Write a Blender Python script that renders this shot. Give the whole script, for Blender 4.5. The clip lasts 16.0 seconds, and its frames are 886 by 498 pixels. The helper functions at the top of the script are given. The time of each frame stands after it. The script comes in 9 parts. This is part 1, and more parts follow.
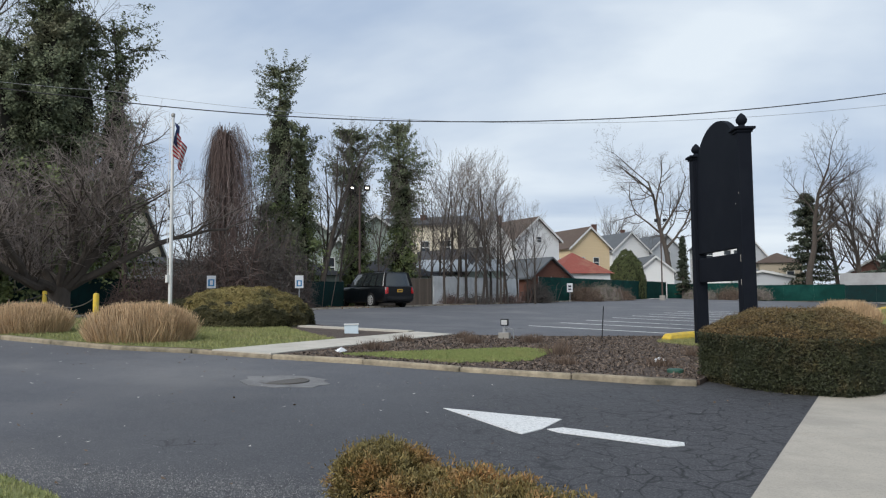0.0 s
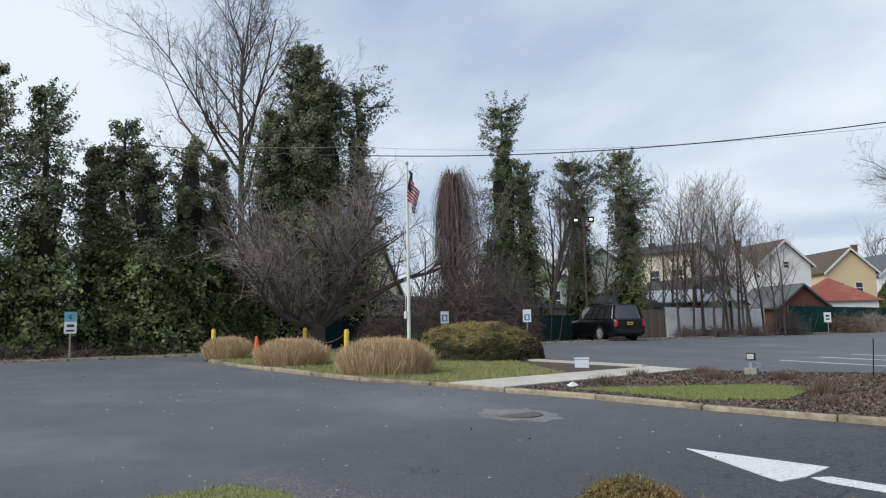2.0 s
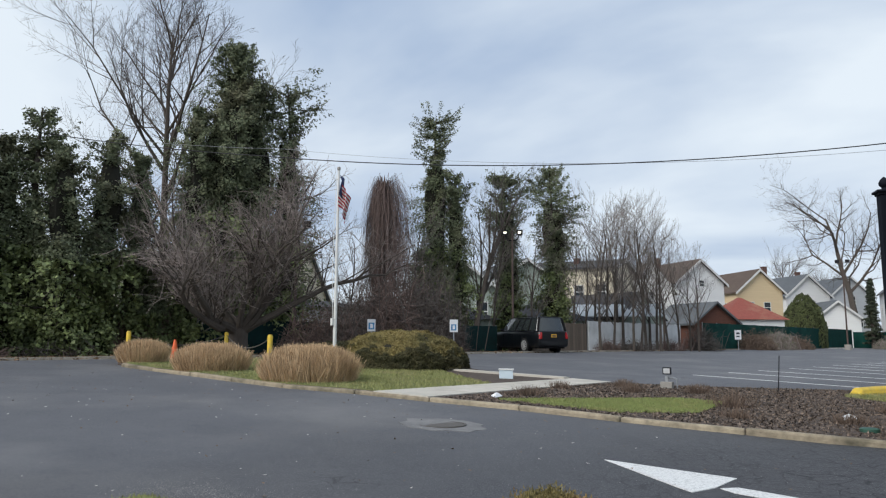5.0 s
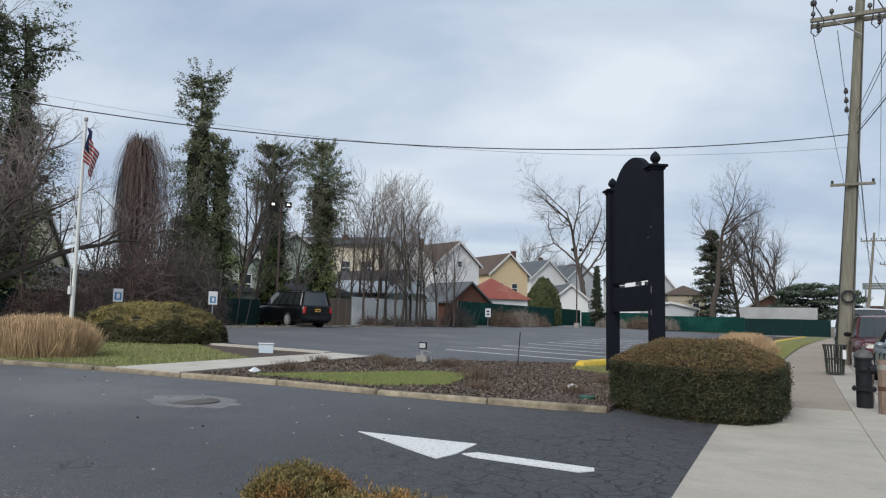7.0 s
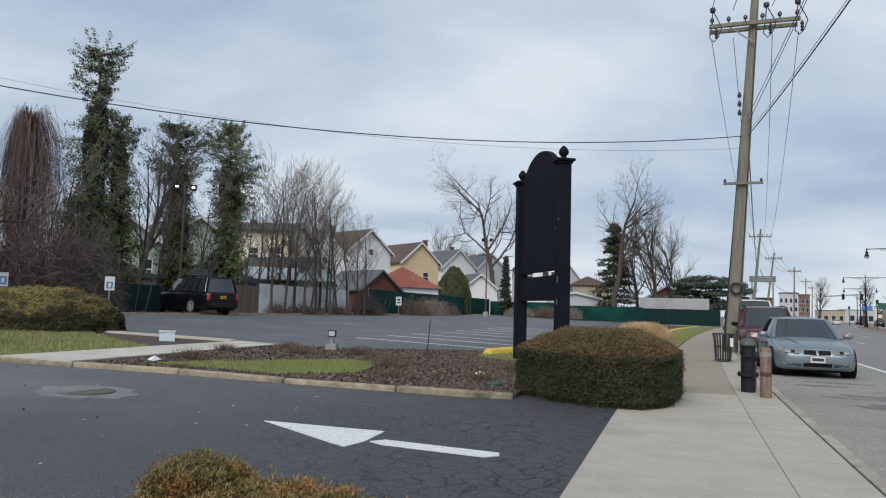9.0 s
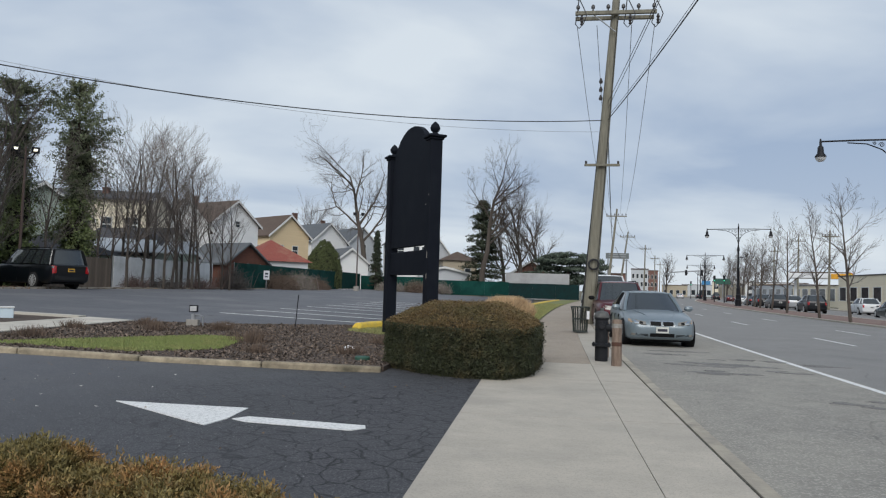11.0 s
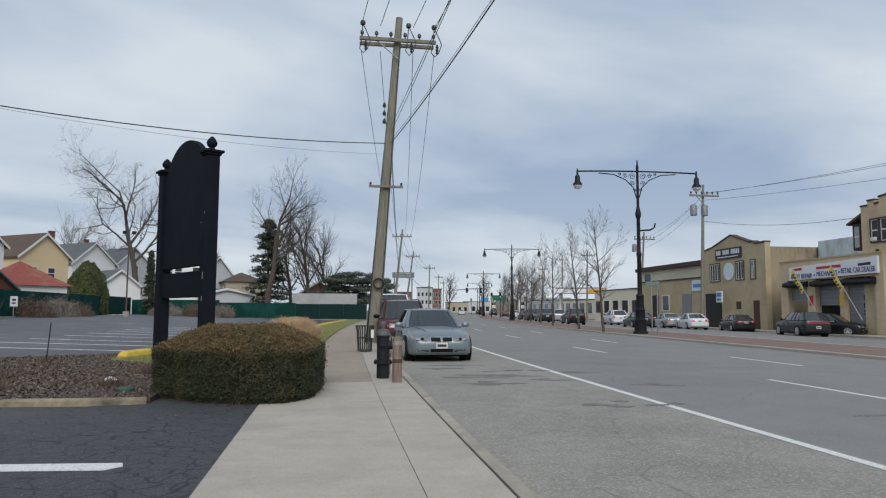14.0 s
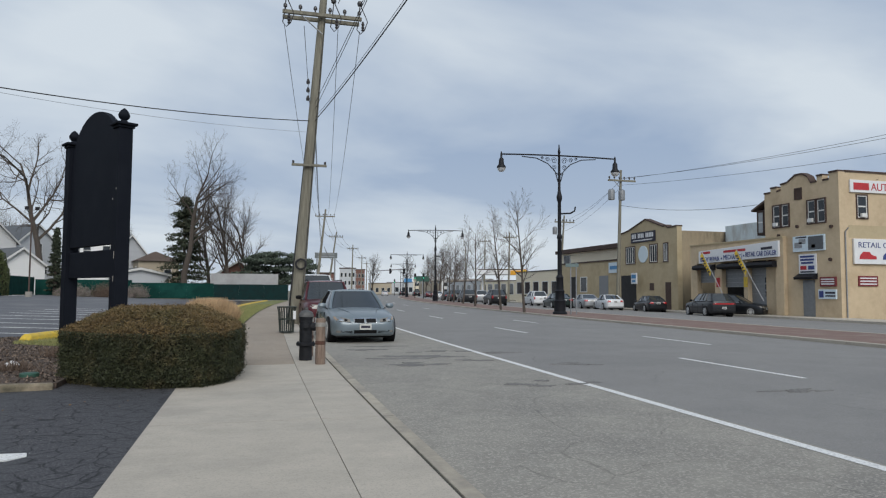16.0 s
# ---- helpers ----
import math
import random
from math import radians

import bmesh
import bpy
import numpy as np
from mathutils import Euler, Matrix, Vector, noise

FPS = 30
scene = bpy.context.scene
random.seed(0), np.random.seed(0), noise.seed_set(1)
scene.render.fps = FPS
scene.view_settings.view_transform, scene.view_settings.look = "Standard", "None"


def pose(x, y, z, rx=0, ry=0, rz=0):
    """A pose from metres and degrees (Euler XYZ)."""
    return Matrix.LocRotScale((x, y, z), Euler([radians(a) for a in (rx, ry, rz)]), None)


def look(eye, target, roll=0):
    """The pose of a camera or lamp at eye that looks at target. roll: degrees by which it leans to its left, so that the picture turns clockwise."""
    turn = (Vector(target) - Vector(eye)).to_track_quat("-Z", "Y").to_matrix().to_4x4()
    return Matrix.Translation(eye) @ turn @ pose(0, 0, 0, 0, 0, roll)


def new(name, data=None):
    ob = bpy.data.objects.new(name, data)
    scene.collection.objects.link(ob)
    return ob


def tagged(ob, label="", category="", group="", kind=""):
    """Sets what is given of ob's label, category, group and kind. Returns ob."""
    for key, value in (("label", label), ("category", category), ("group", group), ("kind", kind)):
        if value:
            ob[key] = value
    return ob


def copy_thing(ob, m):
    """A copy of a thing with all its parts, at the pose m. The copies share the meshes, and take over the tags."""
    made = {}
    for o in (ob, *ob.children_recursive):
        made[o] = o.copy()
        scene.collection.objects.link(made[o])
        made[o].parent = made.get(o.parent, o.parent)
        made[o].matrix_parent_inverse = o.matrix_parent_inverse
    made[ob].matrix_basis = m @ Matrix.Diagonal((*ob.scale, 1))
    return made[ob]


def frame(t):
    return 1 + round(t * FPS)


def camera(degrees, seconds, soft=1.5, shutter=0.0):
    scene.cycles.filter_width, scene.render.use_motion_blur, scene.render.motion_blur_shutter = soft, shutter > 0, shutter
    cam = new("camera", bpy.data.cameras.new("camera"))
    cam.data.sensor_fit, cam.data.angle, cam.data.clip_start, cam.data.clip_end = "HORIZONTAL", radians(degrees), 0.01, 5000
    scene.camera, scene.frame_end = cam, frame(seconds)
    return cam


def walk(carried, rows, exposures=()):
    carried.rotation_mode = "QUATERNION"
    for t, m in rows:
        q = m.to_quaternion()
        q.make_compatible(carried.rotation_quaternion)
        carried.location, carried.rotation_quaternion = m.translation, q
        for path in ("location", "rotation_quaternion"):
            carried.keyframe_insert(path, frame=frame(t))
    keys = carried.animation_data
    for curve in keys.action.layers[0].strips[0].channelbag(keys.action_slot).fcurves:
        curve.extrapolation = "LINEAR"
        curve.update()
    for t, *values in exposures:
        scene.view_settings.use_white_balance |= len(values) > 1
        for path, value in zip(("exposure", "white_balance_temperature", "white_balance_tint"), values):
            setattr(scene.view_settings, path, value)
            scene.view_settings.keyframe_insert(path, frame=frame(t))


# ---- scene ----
# camera and its walk: a hand-held turn on the spot
PATH = [
    (0, -0.036, 0.019, 1.254, 93.802, 0.483, 32.733),
    (0.5, -0.043, 0.002, 1.251, 94.24, 0.554, 40.766),
    (1, -0.046, -0.018, 1.248, 94.622, 0.538, 46.023),
    (1.5, -0.044, -0.026, 1.253, 95.596, 0.829, 49.248),
    (2, -0.044, -0.026, 1.257, 96.813, 1.085, 51.291),
    (2.5, -0.043, -0.032, 1.256, 97.352, 0.979, 52.755),
    (3, -0.037, -0.032, 1.257, 97.614, 0.609, 53.068),
    (5.5, -0.068, -0.009, 1.257, 97.097, -0.469, 40.649),
    (6, -0.051, 0.005, 1.257, 96.541, -0.569, 35.143),
    (6.5, -0.047, 0.004, 1.259, 96.016, -0.739, 29.973),
    (7, -0.043, 0.002, 1.258, 95.684, -1.24, 26.043),
    (7.5, -0.049, 0.009, 1.263, 95.497, -1.574, 23.657),
    (8, -0.048, 0.0, 1.256, 95.42, -1.659, 21.989),
    (10.5, -0.018, 0.009, 1.254, 93.656, -1.577, 11.628),
    (11, -0.016, 0.014, 1.251, 93.112, -1.668, 8.062),
    (11.5, -0.016, 0.022, 1.247, 92.769, -1.719, 2.955),
    (12, 0.001, 0.016, 1.244, 92.535, -1.56, -2.411),
    (12.5, 0.039, 0.009, 1.247, 93.121, -1.389, -5.663),
    (13, 0.063, -0.002, 1.254, 94.265, -1.139, -7.049),
    (13.5, 0.088, -0.006, 1.252, 94.989, -0.405, -8.396),
    (14, 0.102, -0.008, 1.245, 95.05, -0.195, -9.244),
    (14.5, 0.093, -0.003, 1.246, 94.81, -0.264, -10.62),
    (15, 0.082, 0.017, 1.251, 94.552, -0.2, -12.542),
    (15.5, 0.082, 0.027, 1.256, 94.154, -0.216, -14.36),
    (16, 0.083, 0.04, 1.254, 93.494, -0.289, -15.579),
]
cam = camera(65.24, 16.0, soft=1.2)
walk(cam, [(r[0], pose(*r[1:])) for r in PATH], [(0, 0.14), (3, 0.22), (6, 0.13), (8, 0.03), (11, -0.06), (16, -0.13)])

# ---- world and sun: an overcast winter day ----
SUN_EL, SUN_ROT = radians(38), radians(184)
world = bpy.data.worlds.new("world")
scene.world = world
world.use_nodes = True
wt = world.node_tree
bg = wt.nodes["Background"]
sky = wt.nodes.new("ShaderNodeTexSky")
sky.sky_type, sky.sun_disc, sky.sun_elevation, sky.sun_rotation = "NISHITA", False, SUN_EL, SUN_ROT
sky.air_density, sky.dust_density = 1.0, 2.0
skyc = wt.nodes.new("ShaderNodeMix")
skyc.data_type, skyc.blend_type = "RGBA", "MULTIPLY"
skyc.inputs["Factor"].default_value = 1.0
skyc.inputs["B"].default_value = (0.1, 0.1, 0.1, 1)
wt.links.new(sky.outputs[0], skyc.inputs["A"])
tc = wt.nodes.new("ShaderNodeTexCoord")
sep = wt.nodes.new("ShaderNodeSeparateXYZ")
wt.links.new(tc.outputs["Generated"], sep.inputs[0])


def wmath(op, a, b=None, clamp=False):
    n = wt.nodes.new("ShaderNodeMath")
    n.operation, n.use_clamp = op, clamp
    for i, v in enumerate((a, b)):
        if v is None:
            continue
        if isinstance(v, (int, float)):
            n.inputs[i].default_value = v
        else:
            wt.links.new(v, n.inputs[i])
    return n.outputs[0]


# cloud deck: direction projected on a high flat layer, so that bands crowd together at the horizon
up = wmath("ADD", wmath("MAXIMUM", sep.outputs[2], 0.0), 0.16)
cx = wmath("DIVIDE", sep.outputs[0], up)
cy = wmath("DIVIDE", sep.outputs[1], up)
comb = wt.nodes.new("ShaderNodeCombineXYZ")
wt.links.new(wmath("ADD", wmath("MULTIPLY", cx, 0.75), wmath("MULTIPLY", cy, 0.25)), comb.inputs[0])
wt.links.new(wmath("SUBTRACT", wmath("MULTIPLY", cy, 1.0), wmath("MULTIPLY", cx, 0.3)), comb.inputs[1])
n1 = wt.nodes.new("ShaderNodeTexNoise")
n1.inputs["Scale"].default_value, n1.inputs["Detail"].default_value, n1.inputs["Roughness"].default_value = 0.62, 6, 0.5
n1.inputs["Distortion"].default_value = 0.3
wt.links.new(comb.outputs[0], n1.inputs["Vector"])
cr = wt.nodes.new("ShaderNodeValToRGB")
cr.color_ramp.elements[0].position, cr.color_ramp.elements[0].color = 0.38, (0.335, 0.44, 0.615, 1)
cr.color_ramp.elements[1].position, cr.color_ramp.elements[1].color = 0.60, (0.74, 0.815, 0.885, 1)
wt.links.new(n1.outputs["Fac"], cr.inputs[0])
hz = wmath("POWER", wmath("SUBTRACT", 1.0, wmath("MAXIMUM", sep.outputs[2], 0.0)), 9.0)
hm = wt.nodes.new("ShaderNodeMix")
hm.data_type = "RGBA"
wt.links.new(wmath("MULTIPLY", hz, 0.75), hm.inputs["Factor"])
wt.links.new(cr.outputs[0], hm.inputs["A"])
hm.inputs["B"].default_value = (0.74, 0.81, 0.88, 1)
mx = wt.nodes.new("ShaderNodeMix")
mx.data_type = "RGBA"
mx.inputs["Factor"].default_value = 0.93
wt.links.new(skyc.outputs["Result"], mx.inputs["A"])
wt.links.new(hm.outputs["Result"], mx.inputs["B"])
wt.links.new(mx.outputs["Result"], bg.inputs["Color"])
bg.inputs["Strength"].default_value = 1.0
sun = new("sun", bpy.data.lights.new("sun", "SUN"))
sun.data.energy, sun.data.angle, sun.data.color = 2.1, radians(40), (1.0, 0.97, 0.93)
sd = Vector((math.sin(SUN_ROT) * math.cos(SUN_EL), math.cos(SUN_ROT) * math.cos(SUN_EL), math.sin(SUN_EL)))
sun.matrix_world = look(sd * 50, (0, 0, 0))

# ---- materials ----
MATS = {}


def mat(name, c1, c2=None, scale=6.0, rough=0.8, bump=0.15, bscale=60.0, metal=0.0, c3=None, s3=0.35, a3=0.5, rnd=0.0, coat=0.0,
        spec=0.5, speck=None, emit=None, trans=0.0, crack=0.0, cscale=1.0, cgate=0.47, grade=None, stretch=(1, 1, 1), alpha=1.0):
    """A surface with grain, a second larger variation, fine relief and, where asked for, specks, cracks and piece to piece variation."""
    if name in MATS:
        return MATS[name]
    m = bpy.data.materials.new(name)
    m.use_nodes = True
    t = m.node_tree
    b = t.nodes["Principled BSDF"]
    L = t.links.new
    b.inputs["Roughness"].default_value, b.inputs["Metallic"].default_value = rough, metal
    b.inputs["Specular IOR Level"].default_value = spec
    b.inputs["Coat Weight"].default_value = coat
    b.inputs["Transmission Weight"].default_value = trans
    geo = t.nodes.new("ShaderNodeNewGeometry")
    mp = t.nodes.new("ShaderNodeMapping")
    mp.inputs["Scale"].default_value = stretch
    L(geo.outputs["Position"], mp.inputs[0])
    pos = mp.outputs[0]

    def noise_tex(sc, det=4, ro=0.6):
        n = t.nodes.new("ShaderNodeTexNoise")
        n.inputs["Scale"].default_value, n.inputs["Detail"].default_value, n.inputs["Roughness"].default_value = sc, det, ro
        L(pos, n.inputs["Vector"])
        return n.outputs["Fac"]

    def ramp(fac, lo, hi):
        r = t.nodes.new("ShaderNodeMapRange")
        r.inputs["From Min"].default_value, r.inputs["From Max"].default_value = lo, hi
        L(fac, r.inputs["Value"])
        return r.outputs[0]

    def mixc(fac, a, bb, mode="MIX"):
        x = t.nodes.new("ShaderNodeMix")
        x.data_type, x.blend_type = "RGBA", mode
        for sock, v in (("Factor", fac), ("A", a), ("B", bb)):
            if isinstance(v, (int, float)):
                x.inputs[sock].default_value = v
            elif isinstance(v, tuple):
                x.inputs[sock].default_value = (*v[:3], 1)
            else:
                L(v, x.inputs[sock])
        return x.outputs["Result"]

    c2 = c2 or tuple(v * 0.75 for v in c1)
    col = mixc(ramp(noise_tex(scale, 8, 0.68), 0.32, 0.68), c1, c2)
    if c3:
        f = t.nodes.new("ShaderNodeMath")
        f.operation = "MULTIPLY"
        f.inputs[1].default_value = a3
        L(ramp(noise_tex(s3, 5, 0.65), 0.48, 0.68), f.inputs[0])
        col = mixc(f.outputs[0], col, c3)
    sealed = None
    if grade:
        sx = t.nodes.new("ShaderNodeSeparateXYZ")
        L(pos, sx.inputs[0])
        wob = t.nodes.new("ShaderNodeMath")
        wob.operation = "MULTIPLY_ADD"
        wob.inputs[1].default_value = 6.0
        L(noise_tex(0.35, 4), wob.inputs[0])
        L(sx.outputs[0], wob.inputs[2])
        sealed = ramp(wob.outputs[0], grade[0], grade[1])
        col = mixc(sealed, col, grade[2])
    if speck:
        v = t.nodes.new("ShaderNodeTexVoronoi")
        v.inputs["Scale"].default_value = speck[1]
        L(pos, v.inputs["Vector"])
        w = t.nodes.new("ShaderNodeSeparateColor")
        L(v.outputs["Color"], w.inputs[0])
        f = t.nodes.new("ShaderNodeMath")
        f.operation = "MULTIPLY"
        f.inputs[1].default_value = speck[2]
        L(ramp(w.outputs[0], 0.55, 1.0), f.inputs[0])
        col = mixc(f.outputs[0], col, speck[0])
    if crack:
        v = t.nodes.new("ShaderNodeTexVoronoi")
        v.feature = "DISTANCE_TO_EDGE"
        v.inputs["Scale"].default_value = cscale
        warp = t.nodes.new("ShaderNodeTexNoise")
        warp.inputs["Scale"].default_value = 2.2
        warp.inputs["Detail"].default_value = 5
        L(pos, warp.inputs["Vector"])
        ad = t.nodes.new("ShaderNodeVectorMath")
        ad.operation = "MULTIPLY_ADD"
        L(warp.outputs["Color"], ad.inputs[0])
        ad.inputs[1].default_value = (0.3, 0.3, 0.0)
        L(pos, ad.inputs[2])
        L(ad.outputs[0], v.inputs["Vector"])
        ln = ramp(v.outputs["Distance"], 0.0105 * cscale, 0.002 * cscale)
        gate = ramp(noise_tex(0.45, 2), cgate, cgate + 0.09)
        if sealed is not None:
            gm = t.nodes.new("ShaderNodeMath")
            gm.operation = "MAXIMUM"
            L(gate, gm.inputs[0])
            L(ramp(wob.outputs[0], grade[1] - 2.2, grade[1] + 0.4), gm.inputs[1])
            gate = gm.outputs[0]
        f = t.nodes.new("ShaderNodeMath")
        f.operation = "MULTIPLY"
        L(ln, f.inputs[0])
        L(gate, f.inputs[1])
        g = t.nodes.new("ShaderNodeMath")
        g.operation = "MULTIPLY"
        g.inputs[1].default_value = crack
        L(f.outputs[0], g.inputs[0])
        col = mixc(g.outputs[0], col, (0.012, 0.012, 0.013))
    if rnd:
        oi = t.nodes.new("ShaderNodeObjectInfo")
        ad = t.nodes.new("ShaderNodeMath")
        ad.operation = "ADD"
        L(oi.outputs["Random"], ad.inputs[0])
        L(geo.outputs["Random Per Island"], ad.inputs[1])
        fr = t.nodes.new("ShaderNodeMath")
        fr.operation = "FRACT"
        L(ad.outputs[0], fr.inputs[0])
        r = t.nodes.new("ShaderNodeMapRange")
        r.inputs["To Min"].default_value, r.inputs["To Max"].default_value = 1 - rnd, 1 + rnd
        L(fr.outputs[0], r.inputs["Value"])
        h = t.nodes.new("ShaderNodeHueSaturation")
        L(r.outputs[0], h.inputs["Value"])
        L(col, h.inputs["Color"])
        col = h.outputs[0]
    L(col, b.inputs["Base Color"])
    if emit:
        b.inputs["Emission Color"].default_value = (*emit[0], 1)
        b.inputs["Emission Strength"].default_value = emit[1]
    if bump:
        bu = t.nodes.new("ShaderNodeBump")
        bu.inputs["Strength"].default_value = bump
        bu.inputs["Distance"].default_value = 0.02
        L(noise_tex(bscale, 3), bu.inputs["Height"])
        L(bu.outputs[0], b.inputs["Normal"])
    MATS[name] = m
    return m


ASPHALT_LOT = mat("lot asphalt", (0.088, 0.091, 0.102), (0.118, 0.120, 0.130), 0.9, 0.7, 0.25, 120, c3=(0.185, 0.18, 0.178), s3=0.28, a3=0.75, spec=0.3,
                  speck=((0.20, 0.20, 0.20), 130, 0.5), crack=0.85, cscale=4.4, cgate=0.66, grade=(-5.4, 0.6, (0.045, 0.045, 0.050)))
ASPHALT_ROAD = mat("road asphalt", (0.225, 0.216, 0.203), (0.185, 0.179, 0.170), 0.8, 0.85, 0.25, 150, c3=(0.15, 0.146, 0.142), s3=0.18, a3=0.6,
                   speck=((0.33, 0.32, 0.31), 90, 0.4), crack=0.25, cscale=0.35)
ASPHALT_SHOULDER = mat("parking lane asphalt", (0.285, 0.268, 0.232), (0.215, 0.203, 0.18), 3.0, 0.9, 0.4, 90, c3=(0.15, 0.144, 0.135), s3=0.4,
                       a3=0.65, speck=((0.46, 0.43, 0.375), 60, 0.6), crack=0.28, cscale=0.6)
CONCRETE = mat("pavement concrete", (0.475, 0.428, 0.358), (0.39, 0.352, 0.295), 1.9, 0.9, 0.25, 130, c3=(0.32, 0.292, 0.25), s3=0.7, a3=0.6, rnd=0.06, stretch=(1, 1.25, 1),
               speck=((0.22, 0.21, 0.19), 90, 0.35))
CONCRETE_TAN = mat("brownish aggregate concrete", (0.36, 0.30, 0.235), (0.27, 0.225, 0.18), 14, 0.95, 0.4, 140, c3=(0.22, 0.19, 0.16), s3=1.2, a3=0.5,
                   rnd=0.05, speck=((0.45, 0.40, 0.33), 80, 0.4))
KERB_OLD = mat("worn kerb concrete", (0.40, 0.335, 0.235), (0.23, 0.19, 0.135), 7, 0.95, 0.8, 40, c3=(0.08, 0.075, 0.05), s3=1.4, a3=0.85, rnd=0.2)
KERB_STREET = mat("street kerb concrete", (0.44, 0.39, 0.31), (0.33, 0.295, 0.24), 6, 0.9, 0.4, 80, c3=(0.17, 0.16, 0.15), s3=1.6, a3=0.6, rnd=0.08)
PATH_CONC = mat("pale path concrete", (0.56, 0.52, 0.45), (0.46, 0.43, 0.37), 3, 0.9, 0.2, 90, c3=(0.35, 0.32, 0.28), s3=1.0, rnd=0.05)
MULCH = mat("dark bark mulch", (0.060, 0.044, 0.036), (0.105, 0.075, 0.057), 22, 0.95, 0.9, 45, c3=(0.035, 0.026, 0.02), s3=3.0, a3=0.6)
CHIP = mat("bark chips", (0.066, 0.048, 0.038), (0.19, 0.145, 0.112), 30, 0.95, 0, rnd=0.75)
LAWN = mat("lawn soil", (0.14, 0.165, 0.05), (0.18, 0.185, 0.068), 9, 0.95, 0.6, 60, c3=(0.17, 0.14, 0.075), s3=1.3, a3=0.5)
GRASS = mat("grass blades", (0.20, 0.225, 0.075), (0.28, 0.28, 0.11), 6, 0.7, 0, c3=(0.34, 0.28, 0.14), s3=1.2, a3=0.6, rnd=0.35)
EARTH = mat("winter ground", (0.12, 0.10, 0.07), (0.16, 0.14, 0.09), 2, 0.95, 0.4, 20, c3=(0.10, 0.12, 0.05), s3=0.1)
WHITE_LINE = mat("road paint", (0.78, 0.78, 0.76), (0.68, 0.68, 0.66), 30, 0.7, 0.3, 90, c3=(0.22, 0.22, 0.22), s3=42, a3=0.6)
YELLOW = mat("yellow paint", (0.72, 0.50, 0.04), (0.60, 0.40, 0.03), 8, 0.6, 0.2, 50, c3=(0.40, 0.30, 0.10), s3=5)
DARKGAP = mat("joint dirt", (0.075, 0.068, 0.058), None, 20, 0.95)
BRICK_RED = mat("red brick paving", (0.22, 0.135, 0.108), (0.175, 0.115, 0.095), 15, 0.9, 0.3, 70, c3=(0.30, 0.25, 0.21), s3=1.0, rnd=0.15)
ASPHALT_STAIN = mat("oily dark asphalt", (0.10, 0.095, 0.088), (0.145, 0.138, 0.128), 5, 0.75, 0.3, 90, c3=(0.2, 0.19, 0.175), s3=3.0, a3=0.8, speck=((0.34, 0.32, 0.3), 60, 0.4))
ASPHALT_PATCH = mat("greyish asphalt patch", (0.22, 0.215, 0.21), (0.14, 0.138, 0.14), 4, 0.8, 0.3, 90, c3=(0.16, 0.155, 0.15), s3=2.0)
SIGN_FLECK = mat("pale scraps", (0.55, 0.54, 0.50), (0.40, 0.38, 0.34), 30, 0.9, 0, rnd=0.35)
IRON = mat("rusty iron", (0.095, 0.092, 0.09), (0.13, 0.115, 0.10), 30, 0.8, 0.4, 80, metal=0.2)


